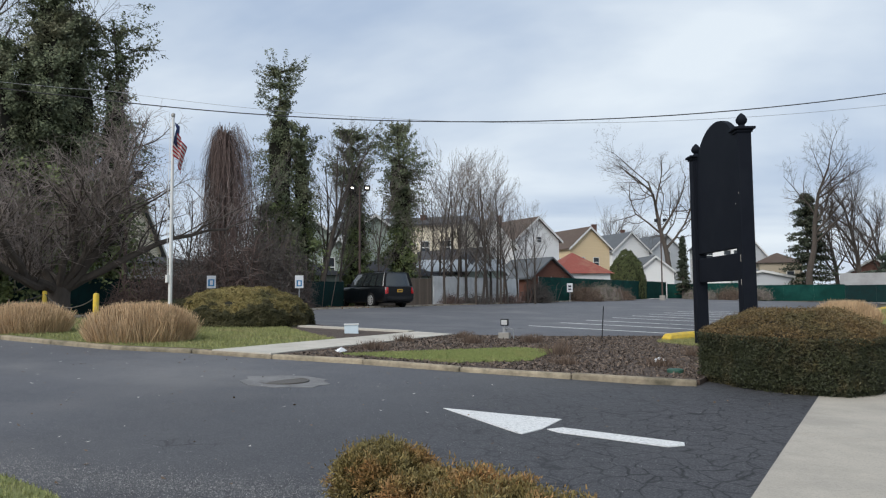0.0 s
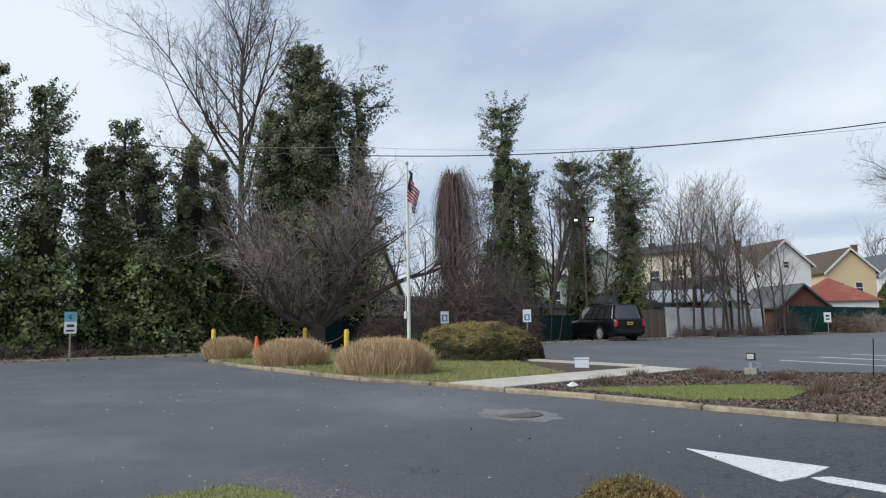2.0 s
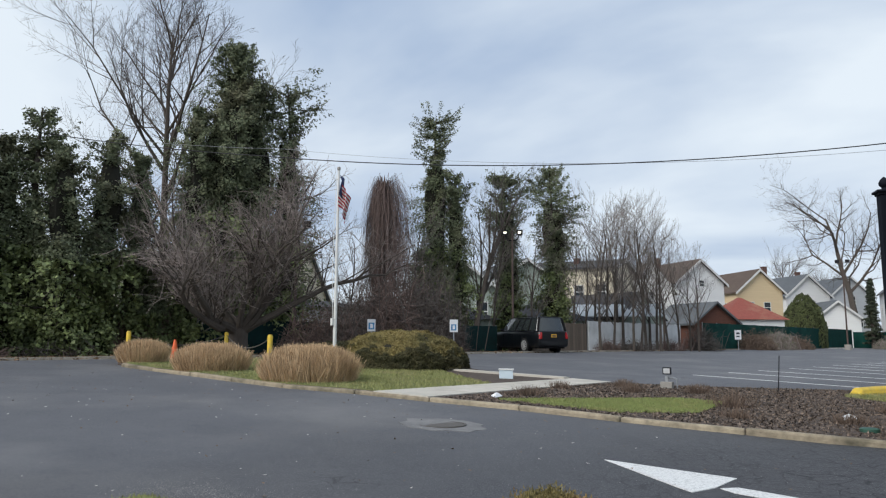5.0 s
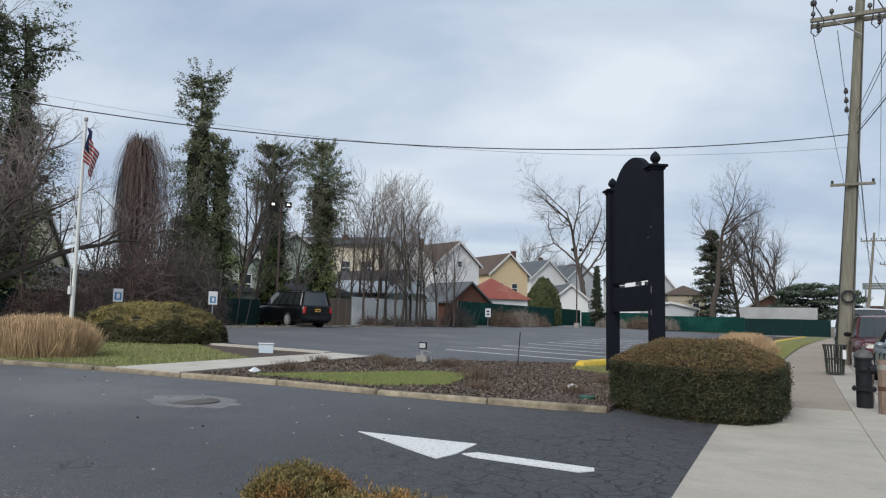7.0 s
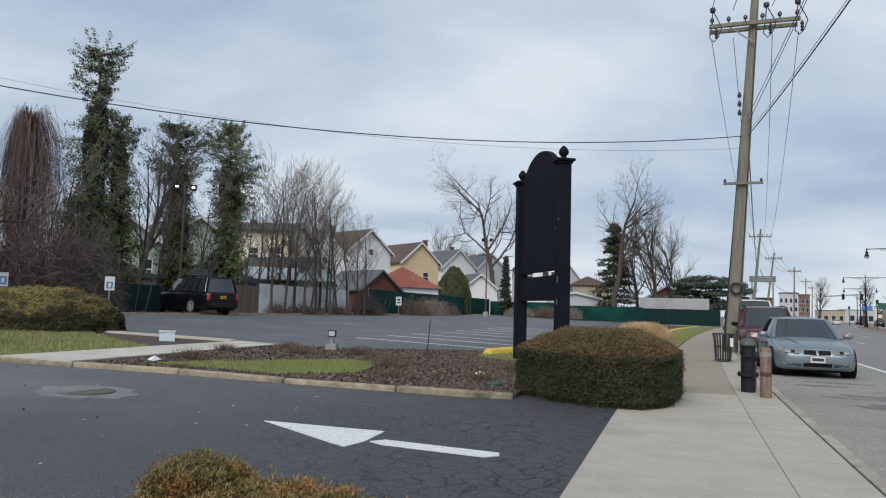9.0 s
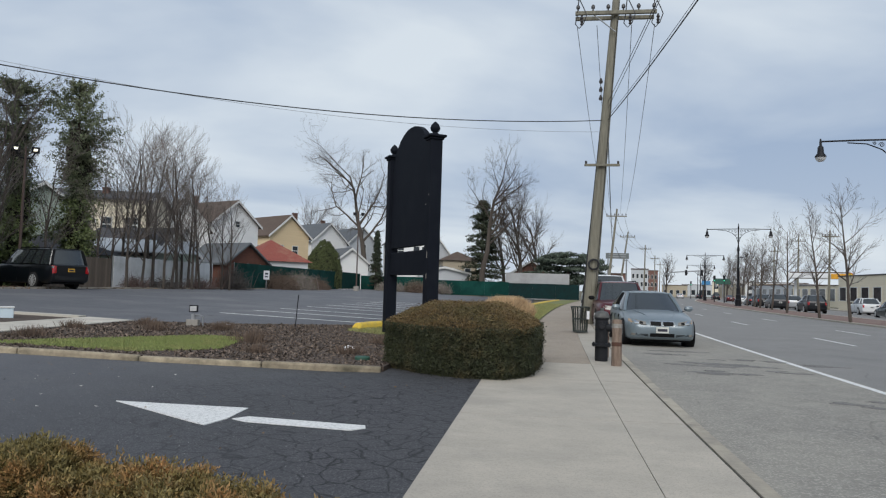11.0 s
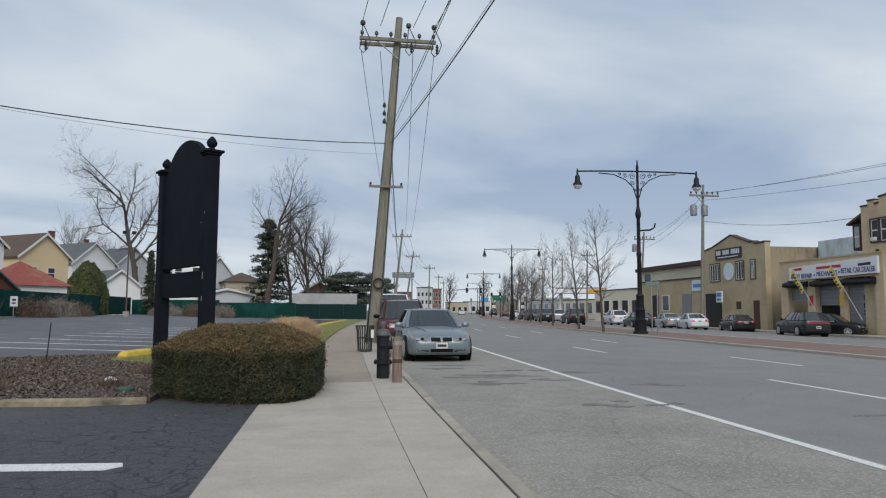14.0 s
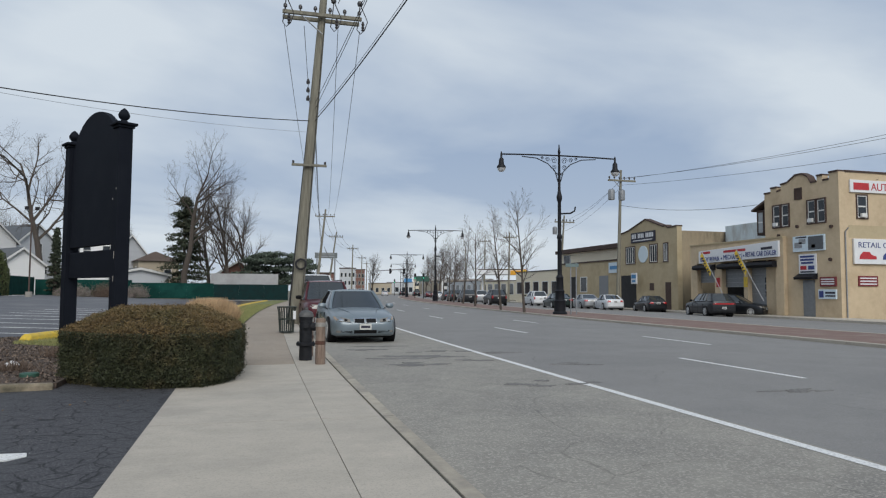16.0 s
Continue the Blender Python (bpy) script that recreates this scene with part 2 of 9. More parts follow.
# ---- mesh helpers ----
class Mesh:
    """Collects vertices and faces of one part."""

    def __init__(self):
        self.v, self.f = [], []

    def add(self, vs, fs):
        o = len(self.v)
        self.v.extend(tuple(p) for p in vs)
        self.f.extend(tuple(i + o for i in f) for f in fs)
        return self

    def box(self, x0, x1, y0, y1, z0, z1):
        vs = [(x, y, z) for z in (z0, z1) for y in (y0, y1) for x in (x0, x1)]
        return self.add(vs, [(0, 2, 3, 1), (4, 5, 7, 6), (0, 1, 5, 4), (2, 6, 7, 3), (0, 4, 6, 2), (1, 3, 7, 5)])

    def prism(self, poly, z0, z1):
        """A plan polygon, counter-clockwise, from z0 to z1 (numbers, or functions of x and y)."""
        g0 = z0 if callable(z0) else (lambda x, y: z0)
        g1 = z1 if callable(z1) else (lambda x, y: z1)
        n = len(poly)
        vs = [(x, y, g0(x, y)) for x, y in poly] + [(x, y, g1(x, y)) for x, y in poly]
        return self.add(vs, [tuple(range(n - 1, -1, -1)), tuple(range(n, 2 * n))] + [(i, (i + 1) % n, n + (i + 1) % n, n + i) for i in range(n)])

    def slab(self, poly, axis, a, b):
        """A polygon in the plane across axis ('x': points are (y, z); 'y': points are (x, z)), from a to b along it."""
        n = len(poly)
        place = (lambda p, d: (d, p[0], p[1])) if axis == "x" else (lambda p, d: (p[0], d, p[1]))
        vs = [place(p, a) for p in poly] + [place(p, b) for p in poly]
        return self.add(vs, [tuple(range(n)), tuple(range(2 * n - 1, n - 1, -1))] + [(i, n + i, n + (i + 1) % n, (i + 1) % n) for i in range(n)])

    def cyl(self, p0, p1, r0, r1=None, seg=12, caps=True):
        r1 = r0 if r1 is None else r1
        p0, p1 = Vector(p0), Vector(p1)
        d = (p1 - p0).normalized()
        a = d.orthogonal().normalized()
        b = d.cross(a)
        vs = []
        for p, r in ((p0, r0), (p1, r1)):
            for i in range(seg):
                w = 2 * math.pi * i / seg
                vs.append(p + a * (r * math.cos(w)) + b * (r * math.sin(w)))
        fs = [(i, (i + 1) % seg, seg + (i + 1) % seg, seg + i) for i in range(seg)]
        if caps:
            fs += [tuple(range(seg - 1, -1, -1)), tuple(range(seg, 2 * seg))]
        return self.add(vs, fs)

    def lathe(self, prof, x=0, y=0, seg=16):
        """Profile of (radius, z) turned about the upright at x, y."""
        vs = [(x + r * math.cos(2 * math.pi * i / seg), y + r * math.sin(2 * math.pi * i / seg), z) for r, z in prof for i in range(seg)]
        fs = []
        for k in range(len(prof) - 1):
            fs += [(k * seg + i, k * seg + (i + 1) % seg, (k + 1) * seg + (i + 1) % seg, (k + 1) * seg + i) for i in range(seg)]
        n = len(prof) - 1
        fs += [tuple(range(seg - 1, -1, -1)), tuple(n * seg + i for i in range(seg))]
        return self.add(vs, fs)

    def tube(self, pts, rad, seg=6):
        pts = [Vector(p) for p in pts]
        rads = rad if isinstance(rad, (list, tuple)) else [rad] * len(pts)
        vs, a = [], None
        for i, p in enumerate(pts):
            d = (pts[min(i + 1, len(pts) - 1)] - pts[max(i - 1, 0)]).normalized()
            a = d.orthogonal().normalized() if a is None else (a - d * a.dot(d)).normalized()
            b = d.cross(a)
            for k in range(seg):
                w = 2 * math.pi * k / seg
                vs.append(p + (a * math.cos(w) + b * math.sin(w)) * rads[i])
        fs = []
        for i in range(len(pts) - 1):
            fs += [(i * seg + k, i * seg + (k + 1) % seg, (i + 1) * seg + (k + 1) % seg, (i + 1) * seg + k) for k in range(seg)]
        n = len(pts) - 1
        fs += [tuple(range(seg - 1, -1, -1)), tuple(n * seg + k for k in range(seg))]
        return self.add(vs, fs)

    def data(self, name, smooth=False):
        me = bpy.data.meshes.new(name)
        me.from_pydata(self.v, [], self.f)
        me.update()
        if smooth:
            me.polygons.foreach_set("use_smooth", [True] * len(me.polygons))
            me.set_sharp_from_angle(angle=radians(38))
        return me


def thing(name, label, category, x=0.0, y=0.0, z=0.0, rz=0.0, group="", kind=""):
    ob = new(name)
    ob.empty_display_size = 0.1
    ob.matrix_basis = pose(x, y, z, 0, 0, rz)
    return tagged(ob, label, category, group, kind)


def part(name, m, material, parent=None, label="", smooth=False, bevel=0.0, kind=""):
    me = m if isinstance(m, bpy.types.Mesh) else m.data(name, smooth)
    if not len(me.materials):
        me.materials.append(material)
    ob = new(name, me)
    if parent is not None:
        ob.parent = parent
    if bevel:
        b = ob.modifiers.new("bevel", "BEVEL")
        b.width, b.segments, b.limit_method = bevel, 2, "ANGLE"
    return tagged(ob, label, "", "", kind)


def structure(name, m, material, label, category, smooth=False, kind="structure"):
    ob = part(name, m, material, None, "", smooth)
    return tagged(ob, label, category, "", kind)


def cloud_mesh(name, pos, nor, size, aspect=0.5, jitter=0.6, rng=None, bend=True):
    """Many small leaves: at pos, turned roughly across nor, of the given size; two triangles each."""
    rng = rng or np.random.default_rng(1)
    n = len(pos)
    nrm = nor + rng.normal(0, jitter, (n, 3))
    nrm /= np.linalg.norm(nrm, axis=1)[:, None] + 1e-9
    h = rng.normal(0, 1, (n, 3))
    a = np.cross(nrm, h)
    a /= np.linalg.norm(a, axis=1)[:, None] + 1e-9
    b = np.cross(nrm, a)
    s = (size * rng.uniform(0.6, 1.35, n))[:, None]
    a, b = a * s, b * s * aspect
    lift = nrm * s * (0.25 if bend else 0)
    v = np.stack([pos - a, pos + b - lift, pos + a, pos - b - lift], 1).reshape(-1, 3)
    return quads(name, v)


def quads(name, v):
    n = len(v) // 4
    me = bpy.data.meshes.new(name)
    me.vertices.add(4 * n)
    me.vertices.foreach_set("co", np.asarray(v, np.float32).ravel())
    me.loops.add(4 * n)
    me.loops.foreach_set("vertex_index", np.arange(4 * n, dtype=np.int32))
    me.polygons.add(n)
    me.polygons.foreach_set("loop_start", np.arange(0, 4 * n, 4, dtype=np.int32))
    me.update(calc_edges=True)
    return me


def blades_mesh(name, base, height, width, lean, rng, up=None):
    """Upright blades of grass: thin tapered quads from base."""
    n = len(base)
    w = rng.uniform(0, 2 * math.pi, n)
    side = np.stack([np.cos(w), np.sin(w), np.zeros(n)], 1) * (width * rng.uniform(0.6, 1.3, n))[:, None]
    h = (height * rng.uniform(0.55, 1.2, n))[:, None]
    d = rng.normal(0, lean, (n, 3))
    d[:, 2] = 1
    if up is not None:
        d += up
    d /= np.linalg.norm(d, axis=1)[:, None]
    tip = base + d * h
    v = np.stack([base - side, base + side, tip + side * 0.25, tip - side * 0.25], 1).reshape(-1, 3)
    return quads(name, v)


def inside(poly, pts):
    x, y = pts[:, 0], pts[:, 1]
    ok = np.zeros(len(pts), bool)
    j = len(poly) - 1
    for i in range(len(poly)):
        (xi, yi), (xj, yj) = poly[i], poly[j]
        c = ((yi > y) != (yj > y)) & (x < (xj - xi) * (y - yi) / (yj - yi + 1e-12) + xi)
        ok ^= c
        j = i
    return ok


def scatter(poly, n, rng):
    p = np.array(poly)
    q = rng.uniform(p.min(0), p.max(0), (n, 2))
    return q[inside(poly, q)]


# ---- lie of the land: the street bends gently away; the car park climbs from it ----
def bend(y):
    return 0.00072 * y * y if y > 0 else 0.0


def elev(x, y=0):
    return 0.62 * min(max((-x - 3) / 19, 0), 1)


def polar(az, d):
    return d * math.sin(radians(az)), d * math.cos(radians(az))


def strip(name, x0, x1, ya, yb, step, z, material, label, category, x0f=None):
    m = Mesh()
    n = int((yb - ya) / step)
    vs = []
    for i in range(n + 1):
        y = ya + (yb - ya) * i / n
        vs += [(x0 + bend(y), y, z), (x1 + bend(y), y, z)]
    m.add(vs, [(2 * i, 2 * i + 1, 2 * i + 3, 2 * i + 2) for i in range(n)])
    return structure(name, m, material, label, category)


def grid_sheet(xs, ys, zf):
    m = Mesh()
    vs = [(x, y, zf(x, y)) for y in ys for x in xs]
    k = len(xs)
    return m.add(vs, [(j * k + i, j * k + i + 1, (j + 1) * k + i + 1, (j + 1) * k + i) for j in range(len(ys) - 1) for i in range(k - 1)])


# the street falls away to the far side: what stands there is laid out from the eye's plumb line
FAR = 1.28


def far_side(ob):
    """Sets a thing of the opposite side at its true size and distance."""
    ob.matrix_basis = Matrix.Translation((0, 0, 1.25 - 1.25 * FAR)) @ Matrix.Scale(FAR, 4) @ ob.matrix_basis
    return ob


def road_z(x, y):
    """Height of the carriageways: level to the median, then falling to the far kerb."""
    return -0.13 - 0.386 * min(max((x - bend(y) - 19.6) / 14.2, 0), 1)


XS = [-3000, -400, -90, -40, -22, -3, -0.8, 19.4, 33.8, 90, 400, 3000]
YS = [-3000, -300, -60, -20, 30, 90, 200, 500, 3000]
structure("ground", grid_sheet(XS, YS, lambda x, y: elev(x) - 0.08 if x < -0.8 else (-0.2 if x < 30 else -0.66)), EARTH, "bare brownish winter ground reaching to the horizon", "ground")
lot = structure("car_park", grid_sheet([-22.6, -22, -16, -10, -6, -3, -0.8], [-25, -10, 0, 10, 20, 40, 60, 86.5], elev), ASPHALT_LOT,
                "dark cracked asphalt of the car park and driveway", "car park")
strip("road_parking_lane", 1.475, 5.05, -40, 430, 6, -0.13, ASPHALT_SHOULDER, "worn pale grey asphalt parking lane with dark patches", "road")
strip("road", 5.05, 15.4, -40, 430, 6, -0.13, ASPHALT_ROAD, "grey asphalt carriageway with white lane lines", "road")
m, vs, n = Mesh(), [], 80
for i in range(n + 1):
    y = -40 + 470 * i / n
    vs += [(19.6 + bend(y), y, -0.13), (34.3 + bend(y), y, road_z(34.3 + bend(y), y))]
structure("road_opposite", m.add(vs, [(2 * i, 2 * i + 1, 2 * i + 3, 2 * i + 2) for i in range(n)]), ASPHALT_ROAD, "grey asphalt of the opposite carriageway", "road")


def line_marks(name, x, w, spans, label):
    m = Mesh()
    for a, b in spans:
        n = max(1, int((b - a) / 4))
        vs = []
        for i in range(n + 1):
            y = a + (b - a) * i / n
            vs += [(x - w / 2 + bend(y), y, -0.126), (x + w / 2 + bend(y), y, -0.126)]
        m.add(vs, [(2 * i, 2 * i + 1, 2 * i + 3, 2 * i + 2) for i in range(n)])
    return structure(name, m, WHITE_LINE, label, "road marking")


line_marks("edge_line", 4.93, 0.13, [(-10, 300)], "long white painted edge line on the road")
line_marks("lane_line", 8.75, 0.12, [(9.4 + 12.4 * k, 12.9 + 12.4 * k) for k in range(14)], "dashed white painted lane line on the road")
line_marks("lane_line_far", 11.75, 0.12, [(3.6 + 12.4 * k, 7.0 + 12.4 * k) for k in range(14)], "dashed white painted lane line near the median")
m = Mesh()
for k in range(10):
    ya, yb = 14 + 13.5 * k, 17.5 + 13.5 * k
    m.add([(x + bend(y), y, road_z(x + bend(y), y) + 0.004) for y in (ya, yb) for x in (26.94, 27.06)], [(0, 1, 3, 2)])
structure("turn_line", m, WHITE_LINE, "dashed white lane line of the opposite carriageway", "road marking")
# ---- driveway paint: an arrow pointing into the car park ----
arrow = thing("painted_arrow", "white painted driveway arrow, worn, on dark asphalt", "road marking", 0, 0, 0)
part("arrow_head", Mesh().prism([(-4.12, 6.36), (-2.86, 5.70), (-2.80, 6.0), (-2.84, 6.56), (-3.3, 6.5)], lambda x, y: elev(x) - 0.01, lambda x, y: elev(x) + 0.007), WHITE_LINE, arrow)
part("arrow_shaft", Mesh().prism([(-2.76, 6.02), (-2.60, 5.93), (-1.60, 5.83), (-1.50, 5.95), (-1.53, 6.06), (-2.66, 6.16)], -0.01, 0.007), WHITE_LINE, arrow)
stall = thing("stall_lines", "thin white painted parking stall lines on asphalt", "road marking")
for k, y in enumerate((20.7, 23.3, 25.8, 28.9, 31.6, 34.3, 37.0, 39.7, 42.4)):
    part("stall_line", Mesh().prism([(-10.0, y - 0.05), (-4.9, y - 0.05), (-4.9, y + 0.05), (-10.0, y + 0.05)], lambda x, y: elev(x) - 0.01, lambda x, y: elev(x) + 0.004), WHITE_LINE, stall)

# ---- planting island in front of the car park ----
FRONT = [(-2.25, 9.75), (-4.0, 9.42), (-5.5, 9.1), (-7.3, 8.83), (-9.4, 8.28), (-10.8, 8.03), (-12.4, 7.42), (-14.4, 7.27), (-16.5, 7.1), (-18.6, 6.85), (-19.8, 6.98), (-20.5, 7.9)]
BACK = [(-20.6, 11), (-20.0, 15.6), (-17, 16.4), (-13.6, 14.9), (-9.3, 14.75), (-7.6, 15.7), (-5.0, 18.6), (-3.0, 19.4), (-2.6, 19.4), (-2.3, 14)]
IT = 0.07
ISLAND = [(x, y + 0.14) for x, y in FRONT] + BACK
structure("planting_island", Mesh().prism(ISLAND[::-1], lambda x, y: elev(x) - 0.2, lambda x, y: elev(x) + IT), MULCH, "dark bark mulch bed of the planting island", "flower bed")
ltop = lambda x, y: elev(x) + IT + 0.012
lbot = lambda x, y: elev(x) - 0.1
LAWN1 = [(-10.15, 8.4), (-10.9, 8.2), (-12.4, 7.6), (-14.4, 7.45), (-16.5, 7.28), (-18.6, 7.05), (-19.7, 7.2), (-20.3, 8.0), (-20.4, 11), (-19.8, 15.4), (-17, 16.2), (-13.6, 13.4), (-11.2, 12.0), (-10.25, 11.6)]
structure("lawn_by_path", Mesh().prism(LAWN1[::-1], lbot, ltop), LAWN, "short winter lawn round the flagpole", "lawn")
LAWN2 = [(-8.1, 9.25), (-5.9, 9.55), (-5.1, 10.6), (-5.5, 12.6), (-6.3, 12.5), (-7.1, 11.1)]
structure("lawn_strip", Mesh().prism(LAWN2, lbot, ltop), LAWN, "bright green strip of lawn in the mulch bed", "lawn")
LAWN3 = [(-4.6, 16.2), (-2.6, 15.2), (-2.6, 19.2), (-4.8, 18.2)]
structure("lawn_by_sign", Mesh().prism(LAWN3, lbot, ltop), LAWN, "patch of lawn behind the mulch bed", "lawn")
LAWN4 = [(-3.75, 2.25), (-4.4, 2.34), (-4.95, 2.36), (-5.4, 2.16), (-5.42, 1.6), (-5.3, 1.0), (-5.1, 0.5), (-5.0, -4), (-2.0, -4), (-2.0, 0.8), (-3.2, 1.9)]
structure("lawn_corner", Mesh().prism(LAWN4[::-1], -0.1, lambda x, y: elev(x) + 0.03), LAWN, "rounded corner of short lawn at the driveway", "lawn")
m = Mesh()
vs, n = [], 36
for i in range(n + 1):
    y = 13.2 + (86 - 13.2) * i / n
    vs += [(-2.4 + bend(y) * 1.0 - (0.2 if y > 30 else 0), y, 0.06), (-0.62 + bend(y), y, 0.03)]
m.add(vs, [(2 * i, 2 * i + 1, 2 * i + 3, 2 * i + 2) for i in range(n)])
structure("verge", m, LAWN, "narrow grass verge between car park and pavement", "lawn")
structure("bed_under_hedge", Mesh().prism([(-2.1, 10.9), (-1.2, 10.1), (-0.66, 10.3), (-0.66, 13.3), (-2.3, 14.0)], -0.1, 0.05), MULCH, "mulch bed under the clipped hedge", "flower bed")
rng = np.random.default_rng(5)


GRASS_GREEN = mat("bright grass blades", (0.19, 0.245, 0.075), (0.25, 0.275, 0.095), 6, 0.7, 0, c3=(0.29, 0.26, 0.11), s3=1.5, a3=0.5, rnd=0.35)


def grass_on(name, poly, n, zf, h, label, wdt=0.006):
    q = scatter(poly, n, rng)
    base = np.column_stack([q, [zf(x, y) for x, y in q]])
    structure(name, blades_mesh(name, base, h, wdt, 0.35, rng), GRASS_GREEN if name == "grass_strip" else GRASS, label, "grass", kind="stuff")


grass_on("grass_corner", LAWN4, 52000, lambda x, y: elev(x) + 0.03, 0.03, "short green and straw grass blades of the lawn corner", 0.004)
grass_on("grass_strip", LAWN2, 34000, ltop, 0.032, "bright green grass blades in the planting bed", 0.005)
grass_on("grass_round_flagpole", LAWN1, 60000, ltop, 0.05, "short green grass blades round the flagpole", 0.007)
grass_on("grass_by_sign", LAWN3, 12000, ltop, 0.06, "green grass blades behind the bed")
q = rng.uniform((-2.4, 13.5), (-0.65, 60), (40000, 2))
base = np.column_stack([q[:, 0] + 0.00072 * q[:, 1] ** 2, q[:, 1], np.full(len(q), 0.045)])
structure("grass_verge", blades_mesh("grass_verge", base, 0.06, 0.008, 0.35, rng), GRASS, "short green and yellowed grass of the verge", "grass", kind="stuff")
# bark chips
BED = [(-2.3, 10.0), (-4.0, 9.6), (-5.5, 9.3), (-7.3, 9.0), (-8.8, 8.6), (-9.1, 14.6), (-7.6, 15.5), (-5.0, 18.3), (-4.6, 16.2), (-2.4, 15.2)]
q = scatter(BED, 26000, rng)
q = q[~inside(LAWN2, q)]
base = np.column_stack([q, [elev(x) + IT + 0.012 for x, y in q]])
structure("bark_chips", cloud_mesh("bark_chips", base, np.tile((0, 0, 1.0), (len(base), 1)), 0.035, 0.4, 0.55, rng), CHIP, "loose bark chips and twigs on the bed", "mulch", kind="stuff")
# pale grit washed along the lawn corner
ng = 11000
w = rng.random(ng)
q = np.column_stack([-5.7 + 2.7 * w, 2.15 + 1.0 * w ** 1.5]) + rng.normal(0, 1, (ng, 2)) * (0.2, 0.2) + (0.05, 0.25)
q = np.vstack([q, np.column_stack([rng.uniform(-7.5, -1.5, 2500), rng.uniform(2.6, 8.0, 2500)])])
q = q[~inside(LAWN4, q)]
structure("grit", cloud_mesh("grit", np.column_stack([q, [elev(x) + 0.006 for x, y in q]]), np.tile((0, 0, 1.0), (len(q), 1)), 0.0042, 0.7, 0.3, rng), mat("pale grit", (0.36, 0.35, 0.335), (0.24, 0.235, 0.225), 30, 0.9, 0, rnd=0.4), "pale loose grit on the asphalt beside the lawn", "gravel", kind="stuff")
# path across the island
pth = structure("garden_path", Mesh().prism([(-10.15, 8.32), (-8.95, 8.58), (-9.15, 14.7), (-10.25, 14.7), (-10.2, 11)], lbot, lambda x, y: elev(x) + IT + 0.004), DARKGAP, "bed under the pale concrete garden path", "path")
for k in range(5):
    a, b = k / 5, (k + 1) / 5
    f0 = lambda t: (-10.15 - 0.1 * t, 8.17 + 6.5 * t)
    f1 = lambda t: (-8.95 - 0.2 * t, 8.42 + 6.25 * t)
    (x0, y0), (x1, y1), (x2, y2), (x3, y3) = f0(a + 0.003), f1(a + 0.003), f1(b - 0.003), f0(b - 0.003)
    part("slab", Mesh().prism([(x0, y0), (x1, y1), (x2, y2), (x3, y3)], lbot, lambda x, y: elev(x) + IT + 0.022), PATH_CONC, pth)
part("edging", Mesh().prism([(-13.8, 13.75), (-10.3, 14.35), (-10.3, 14.6), (-13.8, 14.05)], lbot, lambda x, y: elev(x) + IT + 0.05), PATH_CONC, pth)


def along(pts, step):
    """Points at even steps along a polyline."""
    out, left = [Vector(pts[0])], step
    for a, b in zip(pts, pts[1:]):
        a, b = Vector(a), Vector(b)
        seg = (b - a).length
        pos = left
        while pos <= seg:
            out.append(a + (b - a) * (pos / seg))
            pos += step
        left = pos - seg
    return out


kerb = thing("island_kerb", "worn yellowish concrete kerb round the planting island", "kerb", kind="structure")
kp = along(FRONT, 1.7)
for a, b in zip(kp, kp[1:]):
    d = (b - a).normalized() * 0.004
    a, b = a + d, b - d
    nv = Vector((-(b - a).y, (b - a).x)).normalized() * -0.15
    j = random.uniform(-0.014, 0.006)
    sh = nv.normalized() * random.uniform(-0.012, 0.012)
    a, b = a + sh, b + sh
    nv = nv * random.uniform(0.8, 1.05)
    part("kerb_stone", Mesh().prism([tuple(a), tuple(a + nv), tuple(b + nv), tuple(b)], lambda x, y: elev(x) - 0.1, lambda x, y, j=j: elev(x) + 0.083 + j + 0.010 * math.sin(x * 5 + y * 3)), KERB_OLD, kerb, bevel=0.03)
lkerb = thing("lot_kerb", "pale low concrete kerb along the wooded edge of the lot", "kerb", kind="structure")
for k in range(28):
    a, b = -20 + 3.0 * k, -20 + 3.0 * (k + 1) - 0.015
    part("kerb_stone", Mesh().prism([(-22.75, a), (-22.58, a), (-22.58, b), (-22.75, b)], 0.4, 0.70 + random.uniform(-0.012, 0.01)), KERB_STREET, lkerb)
bx0, by0 = polar(-89.2, 9.4)
bed = structure("corner_bed", Mesh().prism([(bx0 + 1.05 * math.cos(a * 0.5236) * (1 + 0.08 * math.sin(a * 2.1)), by0 + 0.8 * math.sin(a * 0.5236)) for a in range(12)], 0.0, lambda x, y: elev(x) + 0.06), MULCH, "small mulch bed at the edge of the driveway", "flower bed")
nf = 150
q = np.column_stack([rng.uniform(-16, -4, nf), rng.uniform(1.0, 8.4, nf)])
structure("pale_flecks", cloud_mesh("pale_flecks", np.column_stack([q, [elev(x) + 0.008 for x, y in q]]), np.tile((0, 0, 1.0), (nf, 1)), 0.02, 0.5, 0.2, rng), SIGN_FLECK, "pale scraps and leaf flecks on the driveway", "litter", kind="stuff")
# street kerb
skerb = thing("street_kerb", "grey concrete street kerb with a dirty gutter joint", "kerb", kind="structure")
for k in range(46):
    a, b = -14 + 3.0 * k, -14 + 3.0 * (k + 1) - 0.012
    part("kerb_stone", Mesh().prism([(1.366 + bend(a), a), (1.485 + bend(a), a), (1.485 + bend(b), b), (1.366 + bend(b), b)], -0.3, 0.0), KERB_STREET, skerb)
m = Mesh().prism([(-0.8, -14), (1.40, -14), (1.40, 12), (-0.8, 12)], -0.3, -0.012)
vs = []
pav = structure("pavement", m, DARKGAP, "concrete pavement beside the street", "pavement")
m2 = Mesh()
for i in range(24):
    y = 12 + 4 * i
    vs += [(-0.65 + bend(y), y, -0.012), (1.40 + bend(y), y, -0.012)]
